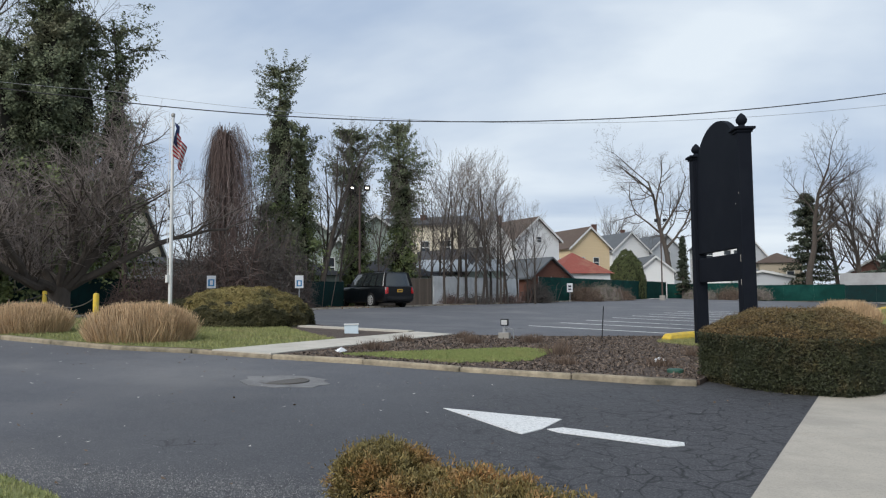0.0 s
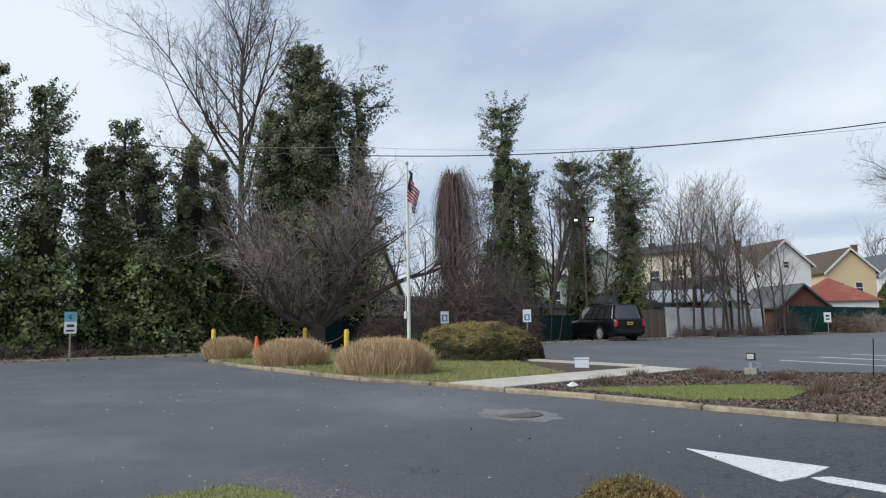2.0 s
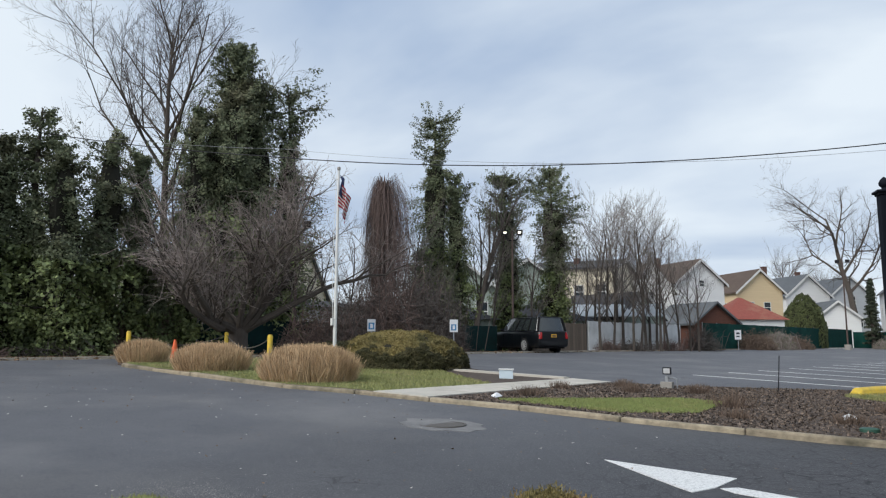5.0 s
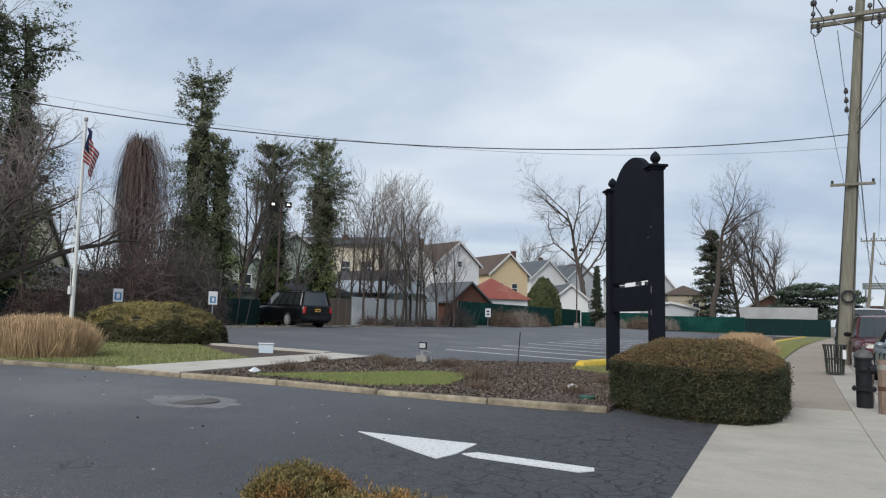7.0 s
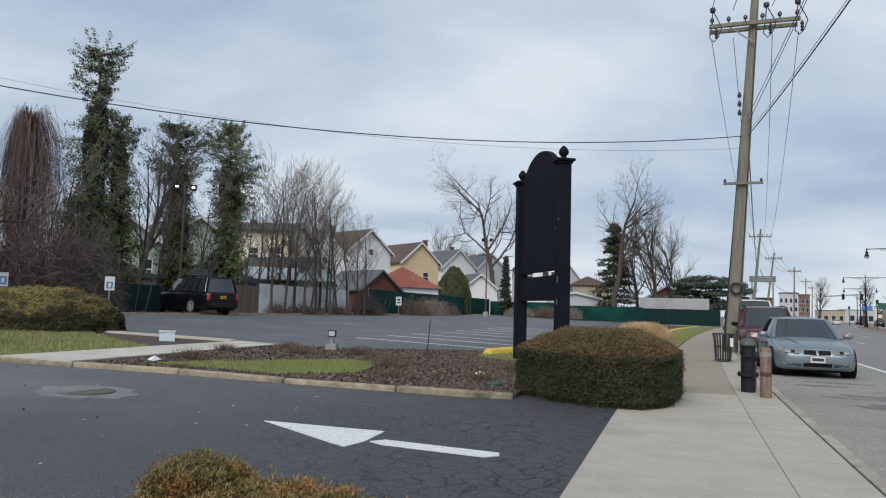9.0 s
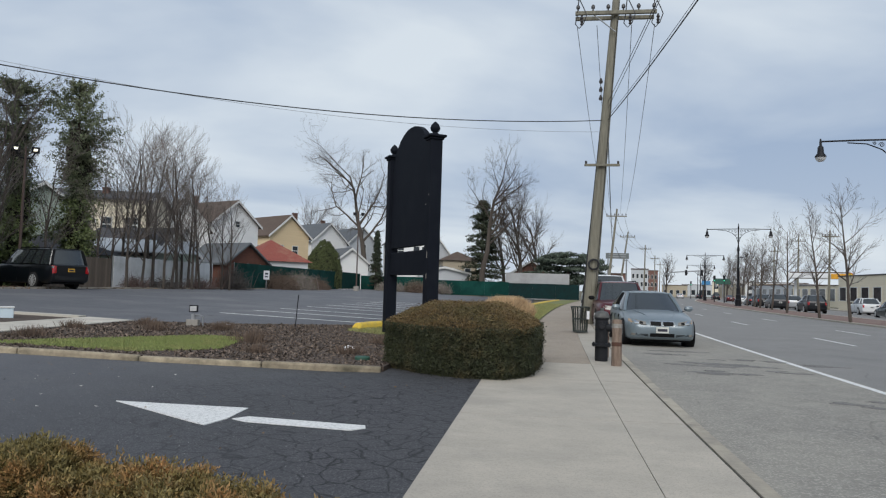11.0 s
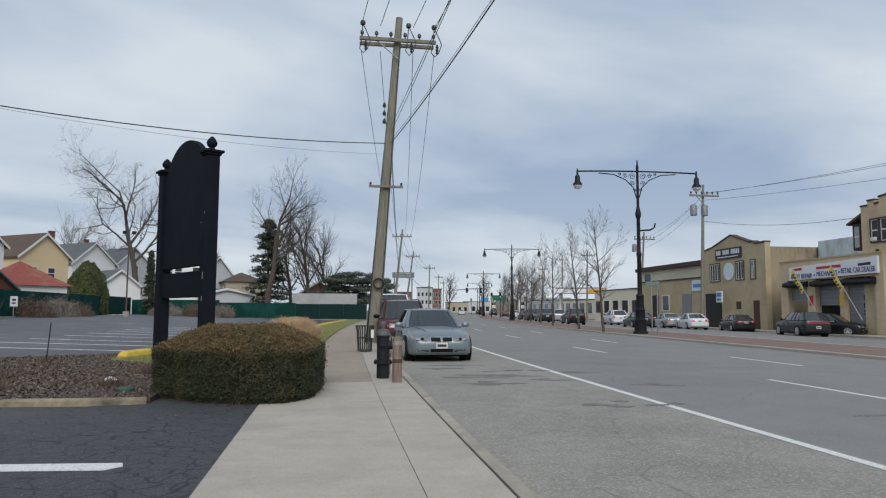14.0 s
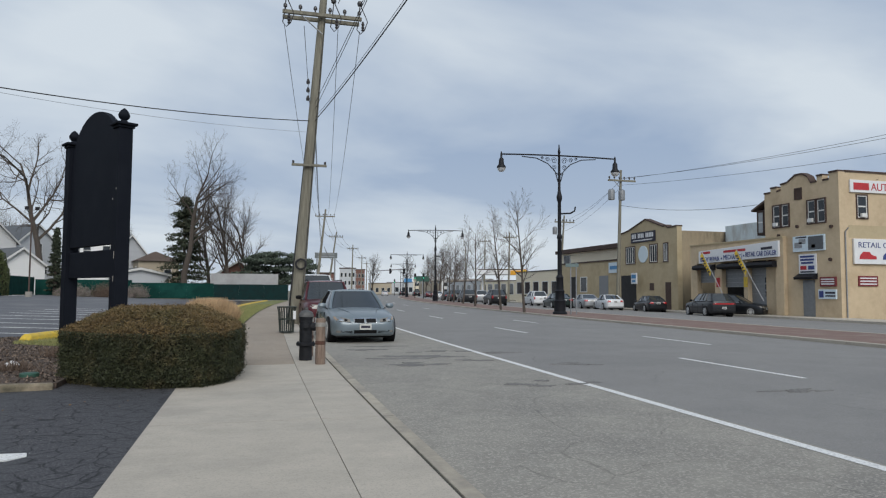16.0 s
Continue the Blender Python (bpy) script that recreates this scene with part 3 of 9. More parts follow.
m2.add(vs, [(2 * i, 2 * i + 1, 2 * i + 3, 2 * i + 2) for i in range(23)])
part("pavement_bed", m2, DARKGAP, pav)
for k in range(9):
    a, b = -14.0 + 3.0 * k, -14.0 + 3.0 * (k + 1) - 0.01
    if k == 8:
        b = 12.2
    part("slab", Mesh().prism([(-0.8, a), (0.746 + bend(a), a), (0.746 + bend(b), b), (-0.8, b)], -0.1, 0.0), CONCRETE, pav)
    part("slab", Mesh().prism([(0.753 + bend(a), a), (1.340 + bend(a), a), (1.340 + bend(b), b), (0.753 + bend(b), b)], -0.1, 0.0), CONCRETE, pav)
for k in range(25):
    a, b = 12.21 + 3.0 * k, 12.21 + 3.0 * (k + 1) - 0.01
    part("slab", Mesh().prism([(-0.62 + bend(a), a), (0.746 + bend(a), a), (0.746 + bend(b), b), (-0.62 + bend(b), b)], -0.1, 0.0), CONCRETE_TAN, pav)
    part("slab", Mesh().prism([(0.753 + bend(a), a), (1.340 + bend(a), a), (1.340 + bend(b), b), (0.753 + bend(b), b)], -0.1, 0.0), CONCRETE, pav)
# median of red brick and pale concrete edging
m = Mesh()
vs = []
for i in range(61):
    y = -40 + 470 * i / 60
    w = 15.64
    vs += [(w + bend(y), y, -0.05), (19.6 + bend(y), y, -0.05)]
m.add(vs, [(2 * i, 2 * i + 1, 2 * i + 3, 2 * i + 2) for i in range(60)])
med = structure("median", m, BRICK_RED, "red brick paved median strip of the street", "median")
for x0, x1 in ((15.4, 15.66), (19.45, 19.62)):
    m = Mesh()
    for k in range(70):
        a, b = -10 + 3.6 * k, -10 + 3.6 * (k + 1) - 0.02
        m.prism([(x0 + bend(a), a), (x1 + bend(a), a), (x1 + bend(b), b), (x0 + bend(b), b)], -0.3, -0.04)
    part("median_kerb", m, CONCRETE, med, "pale concrete kerb", kind="stuff")
# pavement on the opposite side
m = Mesh()
for k in range(60):
    a, b = -10 + 4 * k, -10 + 4 * (k + 1) - 0.02
    m.prism([(26.4 + bend(a), a), (29.0 + bend(a), a), (29.0 + bend(b), b), (26.4 + bend(b), b)], -0.3, 0.0)
far_side(structure("pavement_opposite", m, CONCRETE, "pale concrete pavement before the shops", "pavement", kind="stuff"))
# manhole in the driveway
mh = thing("manhole_cover", "round iron manhole cover in a pale asphalt patch", "manhole", -6.85, 6.7, elev(-6.85))
part("patch", Mesh().prism([(0.62 * math.cos(a * 0.35) * (1 + 0.16 * math.sin(a * 2.3)), 0.52 * math.sin(a * 0.35) * (1 + 0.12 * math.sin(a * 3.1))) for a in range(18)], -0.03, lambda x, y: 0.006 - x * 0.0326), ASPHALT_PATCH, mh)
part("frame", Mesh().lathe([(0.33, -0.02), (0.33, 0.011), (0.30, 0.011), (0.30, 0.0)], seg=24), IRON, mh)
part("cover", Mesh().lathe([(0.293, -0.02), (0.293, 0.007), (0.2, 0.009), (0.0, 0.009)], seg=24), IRON, mh)
# oily stains and tar patches on the parking lane
rp = random.Random(14)
spots = [(3.6, 14.3, 0.9, 0.35), (3.2, 12.8, 0.5, 0.3), (4.3, 13.4, 0.35, 0.2), (2.7, 16.3, 0.5, 0.25), (4.55, 9.7, 0.42, 0.28), (4.4, 15.6, 0.5, 0.18), (7.6, 8.2, 0.5, 0.12), (3.2, 17.2, 0.7, 0.2), (5.6, 14.9, 0.5, 0.16), (6.2, 12.4, 0.35, 0.2)]
for x, y, rx, ry in spots:
    t = thing("asphalt_stain", "dark oily stain on the parking lane", "stain", x, y, -0.13, rp.uniform(-12, 12), "oily road stains")
    for k in range(7):
        ox, oy, q = rp.gauss(0, 0.5) * rx, rp.gauss(0, 0.6) * ry, rp.uniform(0.3, 0.65)
        pl = [(ox + rx * q * math.cos(a * 0.2856) * (g := rp.uniform(0.45, 1.15)), oy + ry * q * math.sin(a * 0.2856) * g) for a in range(22)]
        part("film", Mesh().prism(pl, -0.01, 0.003 + 0.0004 * k), ASPHALT_STAIN, t)
# ---- plants: materials ----
BARK = mat("grey brown bark", (0.095, 0.078, 0.064), (0.062, 0.05, 0.042), 8, 0.95, 0.6, 25, stretch=(1, 1, 0.3))
TWIG = mat("reddish brown twigs", (0.31, 0.255, 0.23), (0.20, 0.165, 0.148), 4, 0.9, 0, rnd=0.25)
TWIG_GREY = mat("grey twigs", (0.125, 0.105, 0.092), (0.08, 0.068, 0.06), 4, 0.9, 0, rnd=0.25)
IVY = mat("dark ivy leaves", (0.105, 0.130, 0.070), (0.145, 0.165, 0.085), 3, 0.7, 0, c3=(0.15, 0.135, 0.078), s3=0.6, a3=0.7, rnd=0.4)
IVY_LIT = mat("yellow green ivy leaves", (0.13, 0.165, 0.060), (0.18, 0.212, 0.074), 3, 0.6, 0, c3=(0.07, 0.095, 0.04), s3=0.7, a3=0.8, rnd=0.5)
NEEDLE = mat("dark conifer needles", (0.030, 0.042, 0.026), (0.048, 0.060, 0.032), 3, 0.8, 0, c3=(0.09, 0.08, 0.045), s3=0.7, a3=0.5, rnd=0.4)
VINE_DEAD = mat("dead reddish vines", (0.19, 0.13, 0.112), (0.125, 0.09, 0.078), 4, 0.95, 0, rnd=0.35)
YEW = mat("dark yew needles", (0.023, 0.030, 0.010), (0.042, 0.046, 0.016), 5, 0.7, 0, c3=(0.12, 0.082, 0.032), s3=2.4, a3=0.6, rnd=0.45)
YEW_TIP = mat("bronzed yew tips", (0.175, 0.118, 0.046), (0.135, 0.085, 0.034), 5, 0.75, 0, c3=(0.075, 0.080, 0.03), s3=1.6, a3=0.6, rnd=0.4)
JUNI = mat("juniper sprigs", (0.22, 0.165, 0.056), (0.125, 0.108, 0.038), 14, 0.7, 0, c3=(0.36, 0.18, 0.066), s3=6.0, a3=0.9, rnd=0.4)
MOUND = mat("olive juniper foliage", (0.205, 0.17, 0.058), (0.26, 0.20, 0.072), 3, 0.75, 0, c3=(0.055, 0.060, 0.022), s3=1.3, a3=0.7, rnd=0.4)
# near-black fill inside plants; shade between the leaves is put into its colour
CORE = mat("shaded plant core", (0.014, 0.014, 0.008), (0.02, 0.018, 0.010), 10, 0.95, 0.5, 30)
STRAW = mat("straw coloured grass", (0.60, 0.43, 0.26), (0.48, 0.34, 0.20), 3, 0.8, 0, c3=(0.30, 0.19, 0.10), s3=1.5, a3=0.5, rnd=0.3)
RUSSET = mat("russet dry stems", (0.17, 0.12, 0.088), (0.12, 0.085, 0.064), 5, 0.9, 0, rnd=0.35)
LITTER = mat("dry leaf litter", (0.21, 0.135, 0.075), (0.14, 0.09, 0.055), 5, 0.9, 0, rnd=0.4)


def grow(seed, h, r, levels, counts, ratio, angle, up=0.12, first=0.3, wob=0.10, lean=(0, 0), stems=1, cut=0.011):
    """Bare limbs of a tree: thick ones in one mesh, twigs in another. angle: spread in degrees by level."""
    rg = random.Random(seed)
    limbs, twigs = Mesh(), Mesh()

    def branch(p, d, length, rad, lev):
        k = 5 if lev == 0 else 4
        if lev >= levels - 1:
            k = 3
        pts, rads = [p.copy()], [rad]
        q, dd = p.copy(), d.copy()
        for i in range(k):
            dd = (dd + Vector((rg.gauss(0, wob), rg.gauss(0, wob), rg.gauss(0, wob) + up * (0.3 if lev == 0 else 1)))).normalized()
            q = q + dd * (length / k)
            pts.append(q.copy())
            rads.append(max(rad * (1 - 0.80 * (i + 1) / k), 0.004))
        tgt = limbs if rad > cut * 3 else twigs
        tgt.tube(pts, rads, 8 if lev == 0 else (5 if rad > cut * 3 else 3))
        if lev >= levels:
            return
        n = counts[lev]
        for c in range(n):
            f = first + (1 - first) * (c + rg.random()) / n if lev == 0 else 0.2 + 0.8 * (c + rg.random()) / n
            i = min(int(f * k), k - 1)
            w = f * k - i
            base = pts[i].lerp(pts[i + 1], w)
            ax = (pts[i + 1] - pts[i]).normalized()
            a = ax.orthogonal().normalized()
            a.rotate(Matrix.Rotation(rg.uniform(0, 6.283) + c * 2.4, 3, ax))
            an = radians(angle[lev]) * rg.uniform(0.7, 1.25)
            nd = (ax * math.cos(an) + a * math.sin(an)).normalized()
            ln = length * ratio[lev] * rg.uniform(0.65, 1.15) * (1.15 - 0.45 * f)
            branch(base, nd, ln, max(rads[i] * rg.uniform(0.42, 0.62), 0.005), lev + 1)

    for s in range(stems):
        w = 2 * math.pi * s / max(stems, 1)
        d = Vector((lean[0], lean[1], 1)) if stems == 1 else Vector((math.cos(w) * 0.5, math.sin(w) * 0.5, 1))
        branch(Vector((0, 0, -0.1)), d.normalized(), h, r, 0)
    return limbs, twigs


def bare_tree(name, label, x, y, z, limbs, twigs, bark=None, twig=None, rz=0.0, group=""):
    t = thing(name, label, "tree", x, y, z, rz, group)
    part("trunk", limbs, bark or BARK, t, smooth=True)
    part("crown", twigs, twig or TWIG, t, "thin bare twigs")
    return t


def clumps(rg, centres, radii, n, fuzz=0.12):
    """n points and outward normals in fuzzy ellipsoid clumps."""
    c = np.array(centres, float)
    r = np.array(radii, float)
    w = r[:, 0] * r[:, 1] + r[:, 0] * r[:, 2]
    k = rg.choice(len(c), n, p=w / w.sum())
    d = rg.normal(0, 1, (n, 3))
    d /= np.linalg.norm(d, axis=1)[:, None]
    rad = rg.uniform(0.35, 1.12, n) ** 0.5 * np.where(rg.random(n) < fuzz, rg.uniform(1.0, 1.5, n), 1.0)
    return c[k] + d * r[k] * rad[:, None], d


def ivy_tree(az, d, top, wide, seed, n=9000, leafy_top=True, material=None, size=0.068, z=None, label="", neck=False, dense=1.0):
    """A trunk wrapped in a mantle of hanging ivy, with feathery side sprays and a loose tuft at the top."""
    rg = np.random.default_rng(seed)
    x, y = polar(az, d)
    g = elev(x) if z is None else z
    h = top - g
    t = thing("ivy_tree", label or "tall trunk smothered in dark green ivy", "tree", x, y, g, group="ivy clad trees")
    m = Mesh()
    bendx, bendy = rg.normal(0, 0.05, 2)
    pts = [(bendx * i + rg.normal(0, 0.05), bendy * i + rg.normal(0, 0.05), (h - 0.3) * i / 6) for i in range(7)]
    m.tube(pts, [0.22, 0.2, 0.17, 0.14, 0.11, 0.07, 0.03], 8)
    ns = int(h * 24 * dense * max(wide, 0.8))
    f = rg.random(ns) ** (0.95 if leafy_top else 1.1)
    a = rg.uniform(0, 6.283, ns)
    if neck == "sprays":
        prof = np.interp(f, [0, 0.45, 0.68, 0.8, 0.9, 1.0], [0.85, 0.8, 0.85, 1.45, 1.15, 0.4])
    elif neck == "airy":
        prof = np.interp(f, [0, 0.35, 0.6, 0.78, 0.9, 1.0], [0.95, 1.0, 1.0, 1.05, 0.7, 0.25])
    elif neck:
        prof = np.interp(f, [0, 0.55, 0.72, 0.82, 0.9, 1.0], [1.0, 1.05, 0.62, 0.36, 1.35, 1.0])
    elif leafy_top:
        prof = np.interp(f, [0, 0.4, 0.7, 0.9, 1.0], [1.05, 0.95, 0.9, 0.62, 0.3])
    else:
        prof = np.interp(f, [0, 0.5, 0.85, 1.0], [1.1, 0.95, 0.6, 0.3])
    # uneven outline: bulges and hollows round the trunk
    lump = np.array([noise.noise(Vector((math.cos(b) * 1.1, math.sin(b) * 1.1, c * h * 0.55 + seed * 7.3))) for b, c in zip(a, f)])
    if neck == "airy":
        thin = (f < 0.62) | (rg.random(ns) < 0.72)
        f, a, prof, lump = f[thin], a[thin], prof[thin], lump[thin]
        ns = len(f)
    reach = wide * prof * np.clip(0.95 + 1.1 * lump, 0.25, 1.7) * rg.uniform(0.6, 1.25, ns)
    high = np.clip((f - 0.5) / 0.4, 0, 1) if leafy_top else np.zeros(ns)
    rise = reach * (rg.uniform(-0.7, 0.15, ns) * (1 - high) + rg.uniform(0.0, 0.75, ns) * high)
    per = int(n * (1.9 if az < -59 else 2.5) / ns) + 1
    k = np.repeat(np.arange(ns), per)
    s = rg.uniform(0.12, 1.0, len(k)) ** 0.75
    cx = np.interp(f * 6, range(7), [p[0] for p in pts])
    cy = np.interp(f * 6, range(7), [p[1] for p in pts])
    th = (0.09 + 0.10 * (1 - high))[k][:, None]
    pos = np.column_stack([cx[k] + np.cos(a[k]) * reach[k] * s, cy[k] + np.sin(a[k]) * reach[k] * s, np.minimum(f[k] * (h - 0.35) + rise[k] * s * s, h + 0.25)])
    pos += rg.normal(0, 1, pos.shape) * th * (1.15 - 0.5 * s[:, None])
    pos[:, 2] = np.maximum(pos[:, 2], 0.0)
    nor = np.column_stack([np.cos(a[k]) * 0.7, np.sin(a[k]) * 0.7, np.full(len(k), 0.6)])
    for q in rg.choice(ns, min(ns, 70), replace=False):
        b = Vector((cx[q], cy[q], f[q] * (h - 0.35)))
        tip = b + Vector((math.cos(a[q]) * reach[q] * 1.12, math.sin(a[q]) * reach[q] * 1.12, rise[q] * 1.2))
        m.tube([b, b.lerp(tip, 0.5) - Vector((0, 0, rise[q] * 0.22)), tip], [0.035, 0.02, 0.006], 3)
    # added core under the leaves: closes sky gaps, near-black stands for inner shade
    heart, hv = Mesh(), []
    top_f = 0.55 if neck == "airy" else (0.78 if neck else 0.90)
    for i in range(15):
        fi = top_f * i / 14
        for q in range(10):
            b = q * 0.6283
            lp = noise.noise(Vector((math.cos(b) * 1.1, math.sin(b) * 1.1, fi * h * 0.55 + seed * 7.3)))
            rr = wide * float(np.interp(fi, [0, 0.4, 0.7, 0.9, 1.0], [0.22, 0.34, 0.34, 0.18, 0.05])) * min(max(0.9 + 1.2 * lp, 0.25), 1.5)
            hv.append((float(np.interp(fi * 6, range(7), [p[0] for p in pts])) + math.cos(b) * rr, float(np.interp(fi * 6, range(7), [p[1] for p in pts])) + math.sin(b) * rr, fi * (h - 0.35)))
    heart.add(hv, [(i * 10 + q, i * 10 + (q + 1) % 10, (i + 1) * 10 + (q + 1) % 10, (i + 1) * 10 + q) for i in range(14) for q in range(10)] + [tuple(140 + q for q in range(10))])
    if leafy_top:
        part("stem_mat", heart, CORE, t, "added near-black core standing for shade inside the ivy", smooth=True)
    low = pos[:, 2] < h * 0.42
    keep = ~low | (rg.random(len(pos)) < 0.62)
    pos, nor, low = pos[keep], nor[keep], low[keep]
    part("trunk", m, BARK, t, smooth=True)
    part("ivy", cloud_mesh("ivy", pos[~low], nor[~low], size, 0.45, 0.7, rg), material or IVY, t, "dense ragged ivy foliage")
    part("lower_ivy", cloud_mesh("lower_ivy", pos[low], nor[low], size * 1.3, 0.6, 0.7, rg), material or IVY_LIT, t, "glossier yellow green ivy foliage")
    return t


def twig_bush(name, label, x, y, z, r, h, n, material, seed, rz=0.0, width=0.012, lean=0.35, sx=1.0, group=""):
    """A low clump of dry stems fanning from the ground."""
    rg = np.random.default_rng(seed)
    q = rg.normal(0, 0.4, (n, 2)) * (r * sx, r)
    base = np.column_stack([q, np.zeros(n)])
    up = np.column_stack([q / r * 0.6, np.zeros(n)])
    v = blades_mesh(name, base, h, width, lean, rg, up)
    t = thing(name, label, "shrub", x, y, z, rz, group)
    part("dry_tuft", v, material, t, "thin dry stalks", kind="stuff")
    return t


def tangle(name, label, x, y, z, r, h, n, material, seed, group="", size=0.4, leaf=None):
    """Tangled bare brush: a few arching canes and many short crossing twigs, densest near the ground."""
    rg = np.random.default_rng(seed)
    t = thing(name, label, "shrub", x, y, z, group=group)
    m = Mesh()
    for k in range(26):
        a, ln = rg.uniform(0, 6.28), rg.uniform(0.4, 1.0)
        b = Vector((rg.normal(0, 0.4) * r, rg.normal(0, 0.4) * r, -0.05))
        tip = b + Vector((math.cos(a) * r * ln * 0.8, math.sin(a) * r * ln * 0.8, h * rg.uniform(0.45, 1.05)))
        mid = b.lerp(tip, 0.5) + Vector((0, 0, h * 0.28))
        m.tube([b, mid, tip], [0.022, 0.014, 0.005], 4)
    part("cane", m, material, t, kind="stuff")
    u = rg.normal(0, 1, (n, 3))
    u /= np.linalg.norm(u, axis=1)[:, None]
    u *= rg.random(n)[:, None] ** 0.45
    pos = np.column_stack([u[:, 0] * r, u[:, 1] * r, np.abs(u[:, 2]) * h * rg.uniform(0.5, 1.0, n)])
    part("twig_tangle", cloud_mesh("twig_tangle", pos, np.zeros((n, 3)), size, 0.028, 1.0, rg, False), material, t, kind="stuff")
    if leaf:
        part("dead_leaf", cloud_mesh("dead_leaf", pos[: n // 2] + rg.normal(0, 0.1, (n // 2, 3)), np.zeros((n // 2, 3)), 0.06, 0.6, 1.0, rg), leaf, t, kind="stuff")
    return t


def hedge(name, label, poly, z0, zs, zt, n_top, n_side, mtop, mside, size, edge=0.9, seed=3, rough=0.03):
    """A clipped shrub: upright sides up to zs, a domed top up to zt."""
    rg = np.random.default_rng(seed)
    p = np.array(poly)
    cen = p.mean(0)
    t = thing(name, label, "hedge", cen[0], cen[1], z0)
    loc = p - cen

    def dist(q):
        best = np.full(len(q), 9.0)
        for a, b in zip(loc, np.roll(loc, -1, 0)):
            ab = b - a
            k = np.clip(((q - a) @ ab) / (ab @ ab), 0, 1)
            best = np.minimum(best, np.hypot(*(q - a - k[:, None] * ab).T))
        return best

    top = lambda q: zs + (zt - zs) * np.clip(dist(q) / edge, 0, 1) ** 0.85
    core = Mesh()
    n = len(loc)
    rings = []
    for s in (0.94, 0.92, 0.75, 0.5, 0.25):
        q = loc * s
        zz = np.full(n, 0.0) if s == 0.94 else top(q) - 0.06
        rings.append(np.column_stack([q, zz]))
    vs = np.vstack(rings)
    fs = [(k * n + i, k * n + (i + 1) % n, (k + 1) * n + (i + 1) % n, (k + 1) * n + i) for k in range(4) for i in range(n)]
    fs.append(tuple(4 * n + i for i in range(n)))
    core.add(vs, fs)
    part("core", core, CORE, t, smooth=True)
    q = scatter([tuple(v) for v in loc], n_top, rg)
    lump = np.array([noise.noise(Vector((a * 3.1, b * 3.1, seed))) for a, b in q])
    pos = np.column_stack([q, top(q) + rg.normal(0, rough, len(q)) + lump * 0.05])
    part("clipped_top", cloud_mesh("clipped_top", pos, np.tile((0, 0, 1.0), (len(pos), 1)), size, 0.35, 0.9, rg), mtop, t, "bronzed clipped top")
    seg = np.roll(loc, -1, 0) - loc
    ln = np.hypot(*seg.T)
    k = rg.choice(n, n_side, p=ln / ln.sum())
    f = rg.random(n_side)[:, None]
    q = loc[k] + seg[k] * f
    nr = np.column_stack([seg[k][:, 1], -seg[k][:, 0]]) / ln[k][:, None]
    zz = rg.uniform(0.0, zs + 0.03, n_side)
    lump = np.array([noise.noise(Vector((a[0] * 3, a[1] * 3, b * 3))) for a, b in zip(q, zz)])
    q = q + nr * (rg.normal(-0.01, rough, n_side) + lump * 0.06 - 0.05 * (zz < 0.08))[:, None]
    pos = np.column_stack([q, zz])
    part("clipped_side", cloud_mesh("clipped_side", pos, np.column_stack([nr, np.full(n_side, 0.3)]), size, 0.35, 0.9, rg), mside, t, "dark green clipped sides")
    return t


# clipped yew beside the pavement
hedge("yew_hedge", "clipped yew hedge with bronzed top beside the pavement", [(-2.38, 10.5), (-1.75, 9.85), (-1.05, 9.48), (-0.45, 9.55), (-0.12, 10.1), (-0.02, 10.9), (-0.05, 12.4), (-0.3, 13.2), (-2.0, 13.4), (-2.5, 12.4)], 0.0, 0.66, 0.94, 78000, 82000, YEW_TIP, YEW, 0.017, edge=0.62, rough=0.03)
